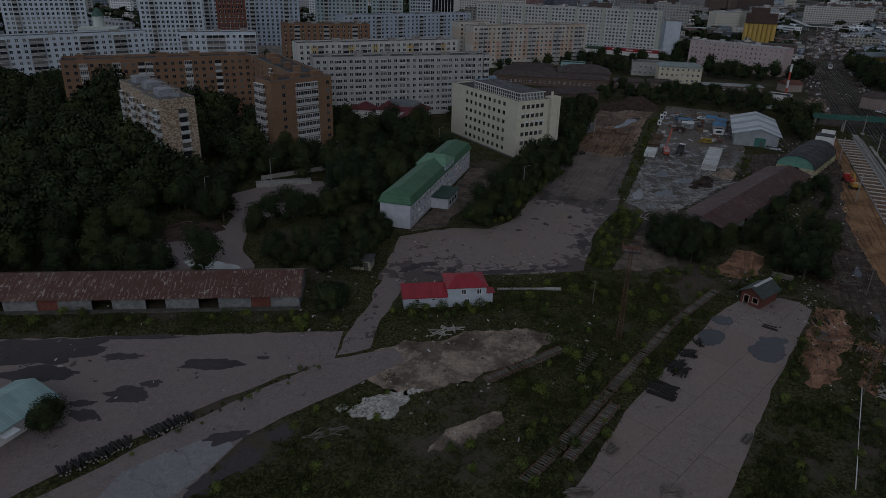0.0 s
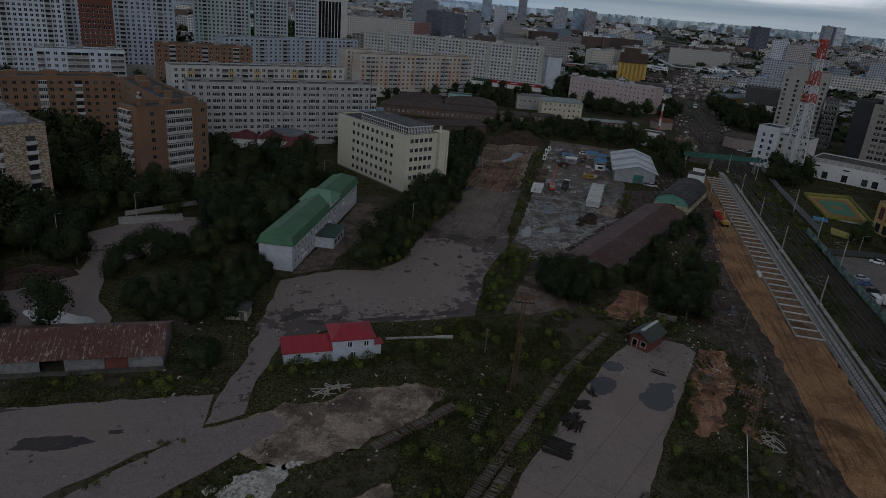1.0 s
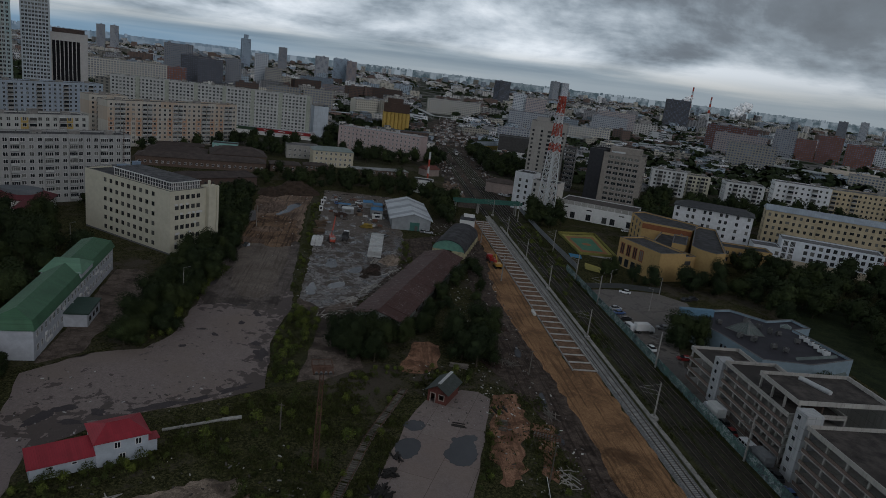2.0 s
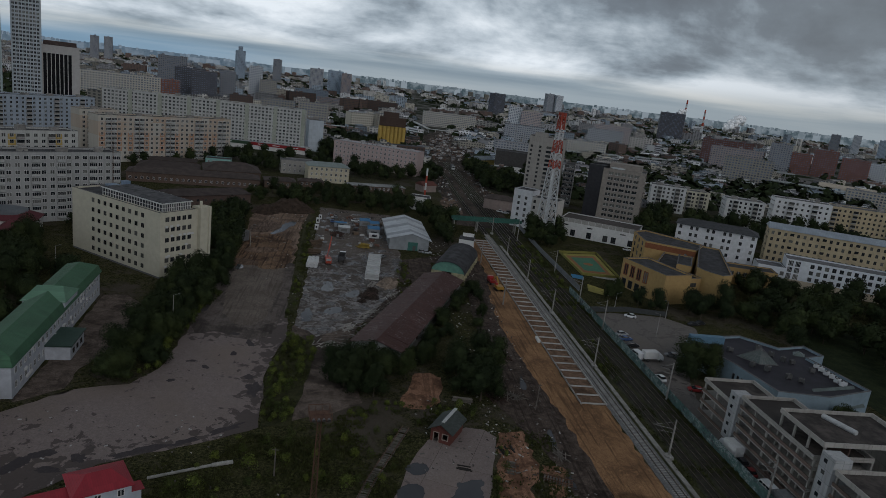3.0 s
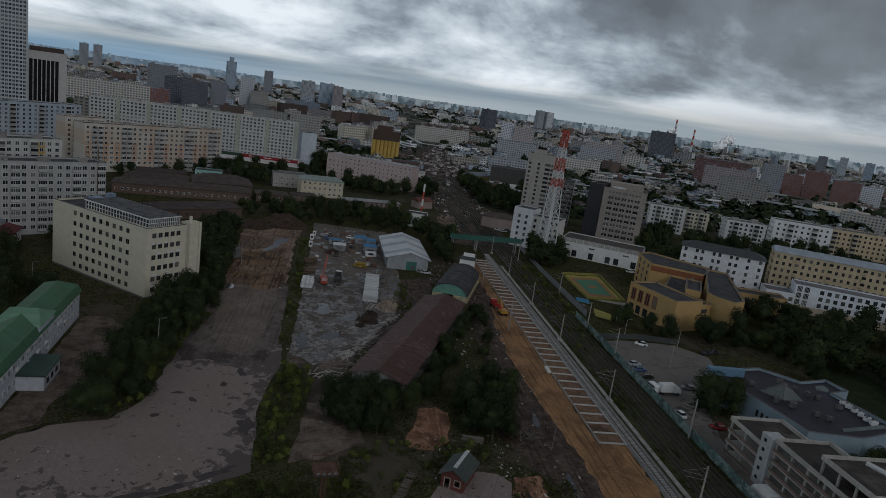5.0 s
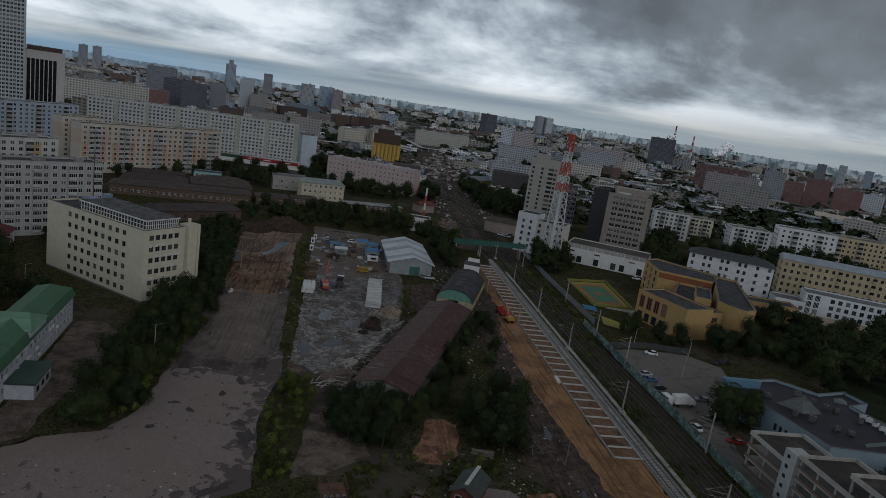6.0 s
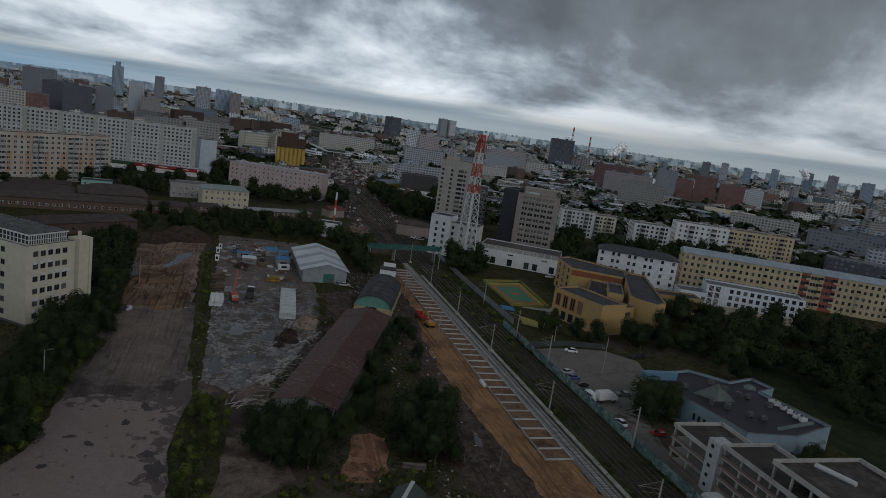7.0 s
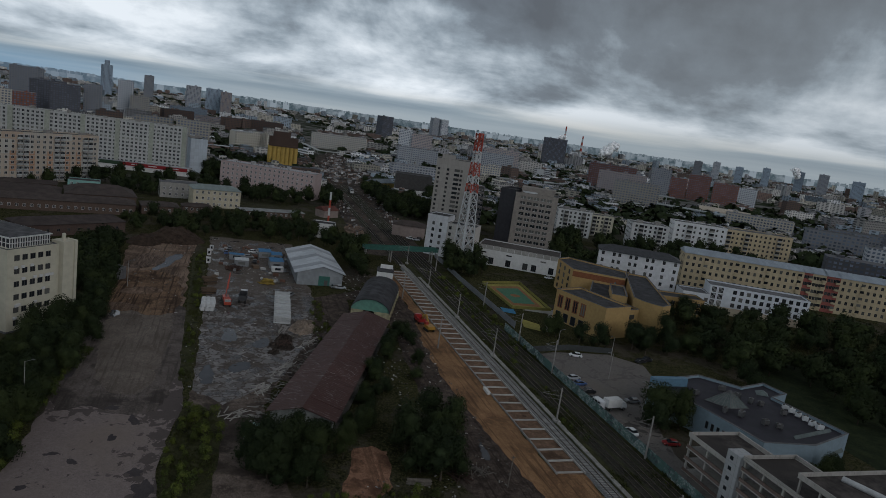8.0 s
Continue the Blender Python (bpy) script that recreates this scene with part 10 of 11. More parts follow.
STEAM = STEAM.done(STEAM.mix(STEAM.noise(0.05, 3), (0.90, 0.91, 0.92), (0.95, 0.95, 0.95)), 1.0, 0.0, 0.0)


def steam(x, y, z, size, seed, lean):
    """Steam as it hangs over a cooling plant: many soft lumps along a leaning plume."""
    r = random.Random(seed)
    k = STEAM
    bm = bmesh.new()
    for i in range(420):
        u = r.random() ** 0.8
        c = Vector((lean * u * size * 2.0 + r.gauss(0, 0.13) * size * (0.5 + u), r.gauss(0, 0.16) * size, size * (0.05 + 1.0 * u) + r.gauss(0, 0.09) * size))
        m = Matrix.Translation(c) @ Matrix.Scale(size * r.uniform(0.10, 0.22), 4)
        bmesh.ops.create_icosphere(bm, subdivisions=1, radius=1.0, matrix=m)
    for f in bm.faces:
        f.smooth = True
    solid("steam_plume", bm, k, "white steam drifting over a distant power station", "steam", m=pose(x, y, z))


steam(1300, 2290, 36, 42, 1, 0.5)
steam(1104, 2300, 62, 20, 2, 0.6)
steam(1905, 1965, 58, 26, 3, -0.3)
# slender chimney by the rail yard
root = thing("boiler_chimney", pose(44.5, 398, 0), "thin red and white boiler chimney", "chimney")
for i in range(5):
    bm = bmesh.new()
    tube(bm, (0, 0, 4.4 * i), (0, 0, 4.4 * i + 4.4), 0.55, n=10)
    part("chimney_band", bm, RED if i % 2 else PALEG, root)
root, L = flat_block("boiler_house", (33.5, 377.0), (45.0, 374.5), 9, 7.5, WHITEW, "small white boiler house", "boiler house", TAR, 0.4)
fill_facade(root, L, (0, 0), 0, "w.w", 2, 0.5, 3.2, {"w": ("window", window_data(1.2, 1.5, FRAMED, GLASS, 1), 0.8)}, 0.5)
root, L = flat_block("brick_depot", (83, 404), (101, 398), 14, 6.5, plain("grey_pink_render", (0.26, 0.21, 0.19), 0.9, 0.6, 0.2), "low greyish depot with hipped roof", "depot", TAR, 0.2)
bm = bmesh.new()
hip_roof(bm, L, 14, 6.8, 2.2, 0.5, 6)
part("pitched_roof", bm, plain("brown_felt_roof", (0.062, 0.048, 0.043)), root)

# long station roof
for x0, y0, x1, y1, w, h in ((275, 860, 520, 940, 16, 6), (530, 940, 620, 880, 20, 8), (500, 765, 580, 700, 24, 7)):
    d = Vector((x1 - x0, y1 - y0))
    bm = bmesh.new()
    box(bm, 0, d.length, 0, w, h - 1.0, h)
    for i in range(int(d.length / 12) + 1):
        box(bm, i * 12, i * 12 + 1, 1, w - 1, 0, h - 1.0)
    solid("station_canopy", bm, plain("grey_green_canopy", (0.30, 0.33, 0.33), 0.8, 0.3, 0.2), "long low grey-green station canopy", "canopy", m=pose(x0, y0, 0, 0, 0, math.degrees(math.atan2(d.y, d.x))))
n = 16
bm = bmesh.new()
for i in range(n):
    a, b = math.pi * i / n, math.pi * (i + 1) / n
    quad(bm, (0, -9 * math.cos(a), 7 + 5 * math.sin(a)), (0, -9 * math.cos(b), 7 + 5 * math.sin(b)), (62, -9 * math.cos(b), 7 + 5 * math.sin(b)), (62, -9 * math.cos(a), 7 + 5 * math.sin(a)))
box(bm, 0, 62, -9, 9, 0, 7)
solid("vaulted_hall", bm, plain("cream_vault", (0.42, 0.37, 0.30), 0.8, 0.4, 0.15), "long vaulted cream hall roof", "hall", m=pose(571, 760, 0, 0, 0, -38))

RESERVED = [(-420, -30, 0, 625), (-30, 160, 0, 560), (80, 270, 0, 480), (225, 420, 240, 500)]


def free_spot(x, y):
    if any(a < x < b and c < y < d for a, b, c, d in RESERVED):
        return False
    rail = 71 + (0 if y < 330 else (y - 330) * 0.06)
    return abs(x - rail) > 28


def far_city():
    """Countless small far buildings, one mesh, and woods between them."""
    r = random.Random(11)
    verts, faces, mats = [], [], []
    cols = [FARM[k] for k in FARM]

    def add(x, y, w, d, h, rot, mi):
        c, s = math.cos(rot), math.sin(rot)
        b = len(verts)
        for z in (0, h):
            for px, py in ((-w / 2, -d / 2), (w / 2, -d / 2), (w / 2, d / 2), (-w / 2, d / 2)):
                verts.append((x + px * c - py * s, y + px * s + py * c, z))
        for f in ((4, 5, 6, 7), (0, 1, 5, 4), (1, 2, 6, 5), (2, 3, 7, 6), (3, 0, 4, 7)):
            faces.append(tuple(b + i for i in f))
            mats.append(mi)

    for i in range(6800):
        az = radians(r.uniform(-62, 60))
        u = r.random()
        dist = 520 + (4750 - 520) * u**1.35
        x, y = dist * math.sin(az), dist * math.cos(az)
        if not free_spot(x, y):
            continue
        rot = radians(r.choice((8, -12, -32, 12, 35)) + r.uniform(-6, 6)) + (math.pi / 2 if r.random() < 0.3 else 0)
        dens = noise.noise(Vector((x * 0.0016, y * 0.0016, 3.0)))
        if dens < -0.32 and dist > 900:
            continue
        k = r.random()
        near = dist < 1500
        low_zone = 190 < x < 760 and 430 < y < 960
        if low_zone and r.random() < 0.35:
            continue
        if dist < 900 and not low_zone and r.random() < 0.5:
            continue
        if k < (0.86 if near else 0.66):
            w, d, h = r.uniform(10, 40), r.uniform(8, 18), r.uniform(3.5, 9)
        elif k < 0.975 or near:
            w, d, h = r.uniform(20, 64), r.uniform(12, 15), (r.choice((11, 13, 15, 15, 18, 24)) if dist < 2200 else r.uniform(9, 17))
        else:
            w, d, h = r.uniform(18, 34), r.uniform(16, 22), r.uniform(18, 34 if dist < 2600 else 26)
        if low_zone or (x < 190 and x > 40 and y < 1100):
            h, w = r.uniform(3, 7.5), min(w, 34)
        mi = r.randrange(len(cols))
        add(x, y, w, d, h, rot, mi)
        for q in range(2):
            add(x + r.uniform(-w / 3, w / 3) * math.cos(rot), y + r.uniform(-w / 3, w / 3) * math.sin(rot), r.uniform(3, 8), r.uniform(3, 6), h + r.uniform(1, 3), rot, mi)
    # clusters of high-rise along the skyline
    for c in range(24):
        az, dist = radians(-58 + 118 * c / 24 + r.uniform(-1.5, 1.5)), r.uniform(3000, 4700)
        for i in range(r.randrange(2, 8)):
            x, y = dist * math.sin(az) + r.uniform(-130, 130), dist * math.cos(az) + r.uniform(-60, 60)
            if x * x + y * y < 4800**2:
                add(x, y, r.uniform(14, 30), r.uniform(14, 22), r.uniform(20, 44), az, r.randrange(len(cols)))
    me = bpy.data.meshes.new("far_city")
    me.from_pydata(verts, [], faces)
    for m in cols:
        me.materials.append(m)
    me.polygons.foreach_set("material_index", mats)
    tagged(new("far_city", me), "countless distant city blocks in grey, cream and brick", "city", kind="stuff")


def horizon_backdrop():
    """The plain distance: a glowing rim of districts all round, haze painted into its colour, and the pale roofs that
    stand above it.
    """
    k = Nodes("painted_haze_glow")
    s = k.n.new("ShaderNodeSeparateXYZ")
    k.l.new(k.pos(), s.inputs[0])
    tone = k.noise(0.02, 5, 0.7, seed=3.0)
    # haze painted as blue-grey tones, bluer to the west
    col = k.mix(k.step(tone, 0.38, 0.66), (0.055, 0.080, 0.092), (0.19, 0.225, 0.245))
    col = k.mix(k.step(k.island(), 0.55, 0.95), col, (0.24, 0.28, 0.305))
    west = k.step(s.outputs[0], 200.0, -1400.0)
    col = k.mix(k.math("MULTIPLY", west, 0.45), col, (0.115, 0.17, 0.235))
    # the painted haze glows by itself and takes no light
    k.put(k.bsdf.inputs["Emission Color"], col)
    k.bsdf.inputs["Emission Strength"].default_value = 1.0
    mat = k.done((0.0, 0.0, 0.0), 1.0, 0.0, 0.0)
    r = random.Random(21)
    verts, faces = [], []
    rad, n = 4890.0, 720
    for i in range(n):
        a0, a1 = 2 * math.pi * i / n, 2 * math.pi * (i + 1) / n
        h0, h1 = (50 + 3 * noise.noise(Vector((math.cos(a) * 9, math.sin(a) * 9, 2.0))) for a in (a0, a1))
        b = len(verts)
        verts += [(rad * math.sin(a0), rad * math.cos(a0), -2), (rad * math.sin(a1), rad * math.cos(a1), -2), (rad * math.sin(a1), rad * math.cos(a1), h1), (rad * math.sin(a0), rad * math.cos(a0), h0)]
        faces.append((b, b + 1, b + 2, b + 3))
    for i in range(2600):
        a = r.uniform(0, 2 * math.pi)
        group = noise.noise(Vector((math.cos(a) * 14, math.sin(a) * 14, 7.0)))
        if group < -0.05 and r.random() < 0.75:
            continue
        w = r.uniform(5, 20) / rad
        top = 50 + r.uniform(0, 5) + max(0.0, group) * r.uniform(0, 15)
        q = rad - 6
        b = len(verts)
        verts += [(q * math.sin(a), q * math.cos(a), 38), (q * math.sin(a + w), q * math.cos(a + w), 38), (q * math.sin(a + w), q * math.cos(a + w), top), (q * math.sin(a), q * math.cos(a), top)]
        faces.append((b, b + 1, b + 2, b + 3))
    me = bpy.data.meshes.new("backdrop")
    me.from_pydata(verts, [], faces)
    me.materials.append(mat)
    tagged(new("backdrop", me), "glowing distance with painted blue-grey haze and pale far districts", "backdrop", kind="structure")


horizon_backdrop()


def far_stuff_mat(name, c):
    k = Nodes(name)
    s = k.n.new("ShaderNodeSeparateXYZ")
    k.l.new(k.pos(), s.inputs[0])
    row = k.math("FRACT", k.math("DIVIDE", s.outputs[2], 3.0))
    col_u = k.math("FRACT", k.math("DIVIDE", k.math("ADD", s.outputs[0], k.math("MULTIPLY", s.outputs[1], 0.6)), 3.6))
    win = k.math("MULTIPLY", k.step(row, 0.42, 0.5), k.step(col_u, 0.42, 0.5))
    wall = k.mix(k.island(), scaled(c, 0.5), scaled(c, 1.5))
    nz = k.n.new("ShaderNodeSeparateXYZ")
    k.l.new(k.geo.outputs["Normal"], nz.inputs[0])
    roof = k.step(nz.outputs[2], 0.4, 0.6)
    tar = k.mix(k.math("POWER", k.island(), 2.2), (0.035, 0.037, 0.042), (0.38, 0.40, 0.42))
    col = k.mix(roof, k.mix(k.math("MULTIPLY", win, 0.85), wall, (0.04, 0.045, 0.05)), tar)
    return k.done(col, 0.9)


FARM = {n: far_stuff_mat("district_" + n, c) for n, c in (("white", (0.52, 0.53, 0.54)), ("cream", (0.37, 0.35, 0.30)), ("grey", (0.28, 0.28, 0.29)), ("brick", (0.13, 0.09, 0.075)), ("pale", (0.42, 0.41, 0.39)), ("blue", (0.25, 0.30, 0.35)))}
far_city()


def rail_yard():
    """Scrap, crates, wagons and low huts strewn over the far rail yard: one mesh."""
    r = random.Random(31)
    verts, faces = [], []
    zones = [([(74, 650), (118, 640), (150, 760), (172, 980), (120, 1000), (90, 860)], 900, 1.5, 7, 2.4), ([(58, 380), (67, 380), (72, 520), (76, 640), (66, 640), (60, 500)], 260, 0.4, 2.6, 1.2), ([(90, 400), (98, 420), (108, 600), (100, 620), (92, 480)], 260, 0.4, 2.8, 1.3), ([(70, 430), (92, 430), (100, 640), (74, 640)], 240, 0.3, 1.6, 0.6)]
    for reg, n, lo, hi, top in zones:
        xs, ys = [p[0] for p in reg], [p[1] for p in reg]
        for i in range(n):
            x, y = r.uniform(min(xs), max(xs)), r.uniform(min(ys), max(ys))
            if not inside((x, y), reg):
                continue
            w, d, h, a = r.uniform(lo, hi), r.uniform(lo, hi) * 0.5, r.uniform(0.3, top), r.gauss(1.3, 0.5)
            c, q = math.cos(a), math.sin(a)
            b = len(verts)
            for z in (0, h):
                for px, py in ((-w, -d), (w, -d), (w, d), (-w, d)):
                    verts.append((x + 0.5 * (px * c - py * q), y + 0.5 * (px * q + py * c), z))
            faces.extend(tuple(b + i for i in f) for f in ((4, 5, 6, 7), (0, 1, 5, 4), (1, 2, 6, 5), (2, 3, 7, 6), (3, 0, 4, 7)))
    me = bpy.data.meshes.new("rail_yard_scrap")
    me.from_pydata(verts, [], faces)
    k = Nodes("mixed_scrap")
    col = k.mix(k.math("POWER", k.island(), 2.2), (0.035, 0.03, 0.028), (0.50, 0.50, 0.50))
    col = k.mix(k.step(k.noise(0.3, 2, 0.5, seed=4.0), 0.52, 0.58), col, k.mix(k.island(), (0.09, 0.05, 0.035), (0.20, 0.15, 0.12)))
    me.materials.append(k.done(col, 0.85))
    tagged(new("rail_yard_scrap", me), "scrap, crates and wagons strewn over the rail yard", "scrap", kind="stuff")


rail_yard()
for x0, y0, x1, y1 in ((86, 1149, 101, 990), (101, 988, 138, 986), (138, 985, 173, 928), (173, 926, 262, 905)):
    d = Vector((x1 - x0, y1 - y0))
    bm = bmesh.new()
    box(bm, 0, d.length, -3, 3, 5.2, 6.0)
    for i in range(int(d.length / 10) + 1):
        box(bm, i * 10, i * 10 + 0.6, -0.3, 0.3, 0, 5.2)
    solid("platform_canopy", bm, plain("pale_canopy_sheet", (0.42, 0.43, 0.43), 0.7, 0.3, 0.2), "narrow pale platform canopy on posts", "canopy", m=pose(x0, y0, 0, 0, 0, math.degrees(math.atan2(d.y, d.x))))
root, L = flat_block("yellow_depot_hut", (115, 617), (134, 634), 14, 7.0, plain("yellow_render", (0.36, 0.27, 0.08), 0.85, 0.6, 0.2), "yellow rendered depot hut with grey roof", "depot", GREYTAR, 0.2)
bm = bmesh.new()
hip_roof(bm, L, 14, 7.3, 3.0, 0.6, 0.3)
part("pitched_roof", bm, plain("slate_blue_roof", (0.17, 0.20, 0.22), 0.8, 0.5, 0.3), root)
root, L = flat_block("red_roof_shed", (47.5, 441), (57, 447), 9, 4.5, plain("grey_pink_render", (0.26, 0.21, 0.19)), "small rendered shed with rust red roof", "shed", GREYTAR, 0.15)
bm = bmesh.new()
hip_roof(bm, L, 9, 4.7, 2.2, 0.5, 0.3)
part("pitched_roof", bm, plain("rust_red_roof", (0.12, 0.045, 0.035), 0.85, 0.6, 0.3), root)


def locomotive(x, y, rot):
    root = thing("shunting_locomotive", pose(x, y, 0.4, 0, 0, rot), "dark shunting locomotive with a white cab front", "locomotive")
    bm = bmesh.new()
    box(bm, -8, 8, -1.5, 1.5, 1.0, 3.9)
    bmesh.ops.bevel(bm, geom=bm.edges[:], offset=0.25, segments=2, affect="EDGES")
    part("body", bm, plain("dark_loco_paint", (0.03, 0.035, 0.04), 0.5, 1, 0.2), root)
    bm = bmesh.new()
    box(bm, -9.4, -8.0, -1.45, 1.45, 1.0, 4.1)
    bmesh.ops.bevel(bm, geom=bm.edges[:], offset=0.2, segments=2, affect="EDGES")
    part("cab", bm, FRAMEW, root)
    bm = bmesh.new()
    box(bm, -9.43, -9.38, -1.1, 1.1, 2.7, 3.6)
    part("windscreen", bm, GLASS, root)
    for cx in (-5.5, 5.5):
        bm = bmesh.new()
        box(bm, cx - 2.2, cx + 2.2, -1.2, 1.2, 0.05, 1.0)
        part("bogie", bm, FRAMED, root)


locomotive(85.4, 580, 87)


# ---------------------------------------------------------------- trees and weeds
LEAF = [leaf_mat("leaves_dark", (0.021, 0.031, 0.015)), leaf_mat("leaves_mid", (0.030, 0.042, 0.018)), leaf_mat("leaves_light", (0.088, 0.112, 0.028)), leaf_mat("leaves_olive", (0.052, 0.068, 0.022))]
NEEDLE = leaf_mat("needles", (0.014, 0.026, 0.017))


SOFT = {}


def soften(me, normals):
    """Leaves shade as the surface of their crown does, not each as a flat card."""
    me.polygons.foreach_set("use_smooth", [True] * len(me.polygons))
    me.normals_split_custom_set_from_vertices(normals)
    SOFT[me.name] = np.array(normals)


def crown_mesh(seed, w, h, z0, n, size, mat, lobes=9):
    """Many small leaf clumps gathered in uneven lobes round the limbs."""
    r = random.Random(seed)
    cs = []
    for i in range(lobes):
        a, t = r.uniform(0, 2 * math.pi), r.random()
        rad = w * 0.5 * r.uniform(0.25, 0.72) * (1 - 0.55 * t)
        cs.append((Vector((rad * math.cos(a), rad * math.sin(a), z0 + h * (0.18 + 0.68 * t))), w * r.uniform(0.2, 0.34)))
    cs.append((Vector((0, 0, z0 + h * 0.55)), w * 0.34))
    verts, faces, normals = [], [], []
    tot = sum(c[1] ** 2 for c in cs)
    for c, rad in cs:
        for k in range(int(n * rad * rad / tot)):
            d = Vector((r.gauss(0, 1), r.gauss(0, 1), r.gauss(0, 1) * 0.9 + 0.25)).normalized()
            p = c + d * rad * (0.62 + 0.45 * r.random() ** 0.6)
            if p.z < z0 * 0.7:
                continue
            nrm = (d + Vector((r.gauss(0, 0.4), r.gauss(0, 0.4), r.gauss(0, 0.4)))).normalized()
            out = (p - Vector((0, 0, z0 + h * 0.35))).normalized()
            soft = tuple((d * 0.65 + out * 0.45 + nrm * 0.35).normalized())
            normals += [soft] * 4
            u = nrm.orthogonal().normalized()
            u.rotate(Matrix.Rotation(r.uniform(0, 6.28), 3, nrm))
            v = nrm.cross(u)
            s = size * r.uniform(0.6, 1.4)
            b = len(verts)
            verts += [tuple(p + u * s * 0.5), tuple(p + v * s * r.uniform(0.28, 0.42)), tuple(p - u * s * 0.5 + nrm * s * r.uniform(-0.2, 0.2)), tuple(p - v * s * r.uniform(0.28, 0.42))]
            faces.append((b, b + 1, b + 2, b + 3))
    # shaded inner foliage, lumpy, behind the outer leaves
    for c, rad in cs if h > 4 else ():
        ball = bmesh.new()
        bmesh.ops.create_icosphere(ball, subdivisions=1, radius=1.0)
        b = len(verts)
        ball.verts.ensure_lookup_table()
        for v in ball.verts:
            d = v.co.normalized()
            k = 0.56 + 0.34 * noise.noise(d * 2.6 + c)
            q = c + d * rad * k
            verts.append((q.x, q.y, max(q.z, z0 * 0.5)))
            normals.append(tuple((d * 0.7 + (q - Vector((0, 0, z0 + h * 0.35))).normalized() * 0.5).normalized()))
        faces += [tuple(b + v.index for v in f.verts) for f in ball.faces]
        ball.free()
    me = bpy.data.meshes.new("crown")
    me.from_pydata(verts, [], faces)
    me.materials.append(mat)
    soften(me, normals)
    return me


def trunk_mesh(seed, h, r0, spread):
    r = random.Random(seed)
    bm = bmesh.new()
    tube(bm, (0, 0, -0.2), (0.1, 0.05, h * 0.45), r0, r0 * 0.65, 8)
    tube(bm, (0.1, 0.05, h * 0.45), (0.0, 0.2, h * 0.85), r0 * 0.65, r0 * 0.2, 7)
    for i in range(5):
        a, z = i * 2.4 + r.uniform(-0.3, 0.3), h * r.uniform(0.28, 0.6)
        tube(bm, (0.05, 0.05, z), (spread * math.cos(a), spread * math.sin(a), z + h * r.uniform(0.15, 0.3)), r0 * 0.4, r0 * 0.1, 6)
    return mesh_of("trunk", bm, BARK)


def tree_kind(name, seed, w, h, trunk, n, size, mat, label, lobes=9):
    root = thing(name, pose(0, 0, -50), label, "tree" if h > 4 else "shrub")
    part("trunk", trunk_mesh(seed, h + trunk, max(0.06, w * 0.025), w * 0.28), BARK, root)
    part("crown", crown_mesh(seed, w, h, trunk, n, size, mat, lobes), mat, root)
    return root


def conifer(seed):
    root = thing("spruce_tree", pose(0, 0, -50), "dark narrow spruce with drooping boughs", "tree")
    r = random.Random(seed)
    bm = bmesh.new()
    tube(bm, (0, 0, 0), (0, 0, 11), 0.2, 0.03, 7)
    part("trunk", bm, BARK, root)
    verts, faces = [], []
    for i in range(1100):
        z = 11.4 * r.random() ** 1.25 + 0.5
        rad = 2.5 * (1 - z / 12.2) * r.uniform(0.35, 1.0)
        a = r.uniform(0, 6.28)
        p = Vector((rad * math.cos(a), rad * math.sin(a), z))
        o = Vector((math.cos(a), math.sin(a), -0.45)) * r.uniform(0.4, 0.7)
        s = Vector((-math.sin(a), math.cos(a), 0)) * r.uniform(0.12, 0.25)
        b = len(verts)
        verts += [tuple(p - s), tuple(p + s), tuple(p + o)]
        faces.append((b, b + 1, b + 2))
    me = bpy.data.meshes.new("crown")
    me.from_pydata(verts, [], faces)
    me.materials.append(NEEDLE)
    part("crown", me, NEEDLE, root)
    return root


NEAR = [tree_kind("broadleaf_tree", 10 + i, w, h, tr, 3400, 0.42, LEAF[m], "dense dark green broadleaf tree", 11) for i, (w, h, tr, m) in enumerate(((9, 9.6, 0.5, 0), (10.5, 10.5, 0.7, 0), (8, 11, 0.6, 1), (11, 9, 0.4, 1), (8.5, 8.4, 0.4, 0)))]
FARK = [tree_kind("broadleaf_tree", 30 + i, w, h, tr, 800, 0.85, LEAF[m], "dark green city tree", 8) for i, (w, h, tr, m) in enumerate(((10, 9, 2.5, 0), (11, 10, 2.5, 1), (9, 10, 2.5, 0)))]
SHRUB = [tree_kind("shrub", 50 + i, w, h, 0.2, 340, 0.34, LEAF[m], "low leafy shrub among weeds", 7) for i, (w, h, m) in enumerate(((3.0, 2.3, 3), (3.8, 2.8, 2), (2.4, 2.0, 2), (4.4, 3.0, 3)))]
SPRUCE = conifer(70)

KEEP_OUT = [
    PLAZA_O,
    MUD_O,
    YARD_O,
    LOT_A,
    LOT_B,
    STRIP_O,
    [(-132, 37), (-63, 73), (-69, 87), (-137, 50)],
    [(-63, 128), (-77, 128), (-86, 200), (-71, 200)],
    [(-67, 144), (-57, 144), (-57, 160), (-67, 160)],
    [(-103, 250), (-61, 219), (-43, 247), (-85, 275)],
    [(-47, 84), (-27, 97), (-31, 105), (-51, 92)],
    [(17, 157), (46, 230), (32, 237), (4, 163)],
    [(33, 240), (48, 236), (62, 284), (44, 290)],
    [(17, 276), (39, 276), (39, 322), (17, 322)],
    [(20, 116), (34, 116), (34, 128), (20, 128)],
    [(93, 60), (122, 60), (122, 142), (93, 142)],
]
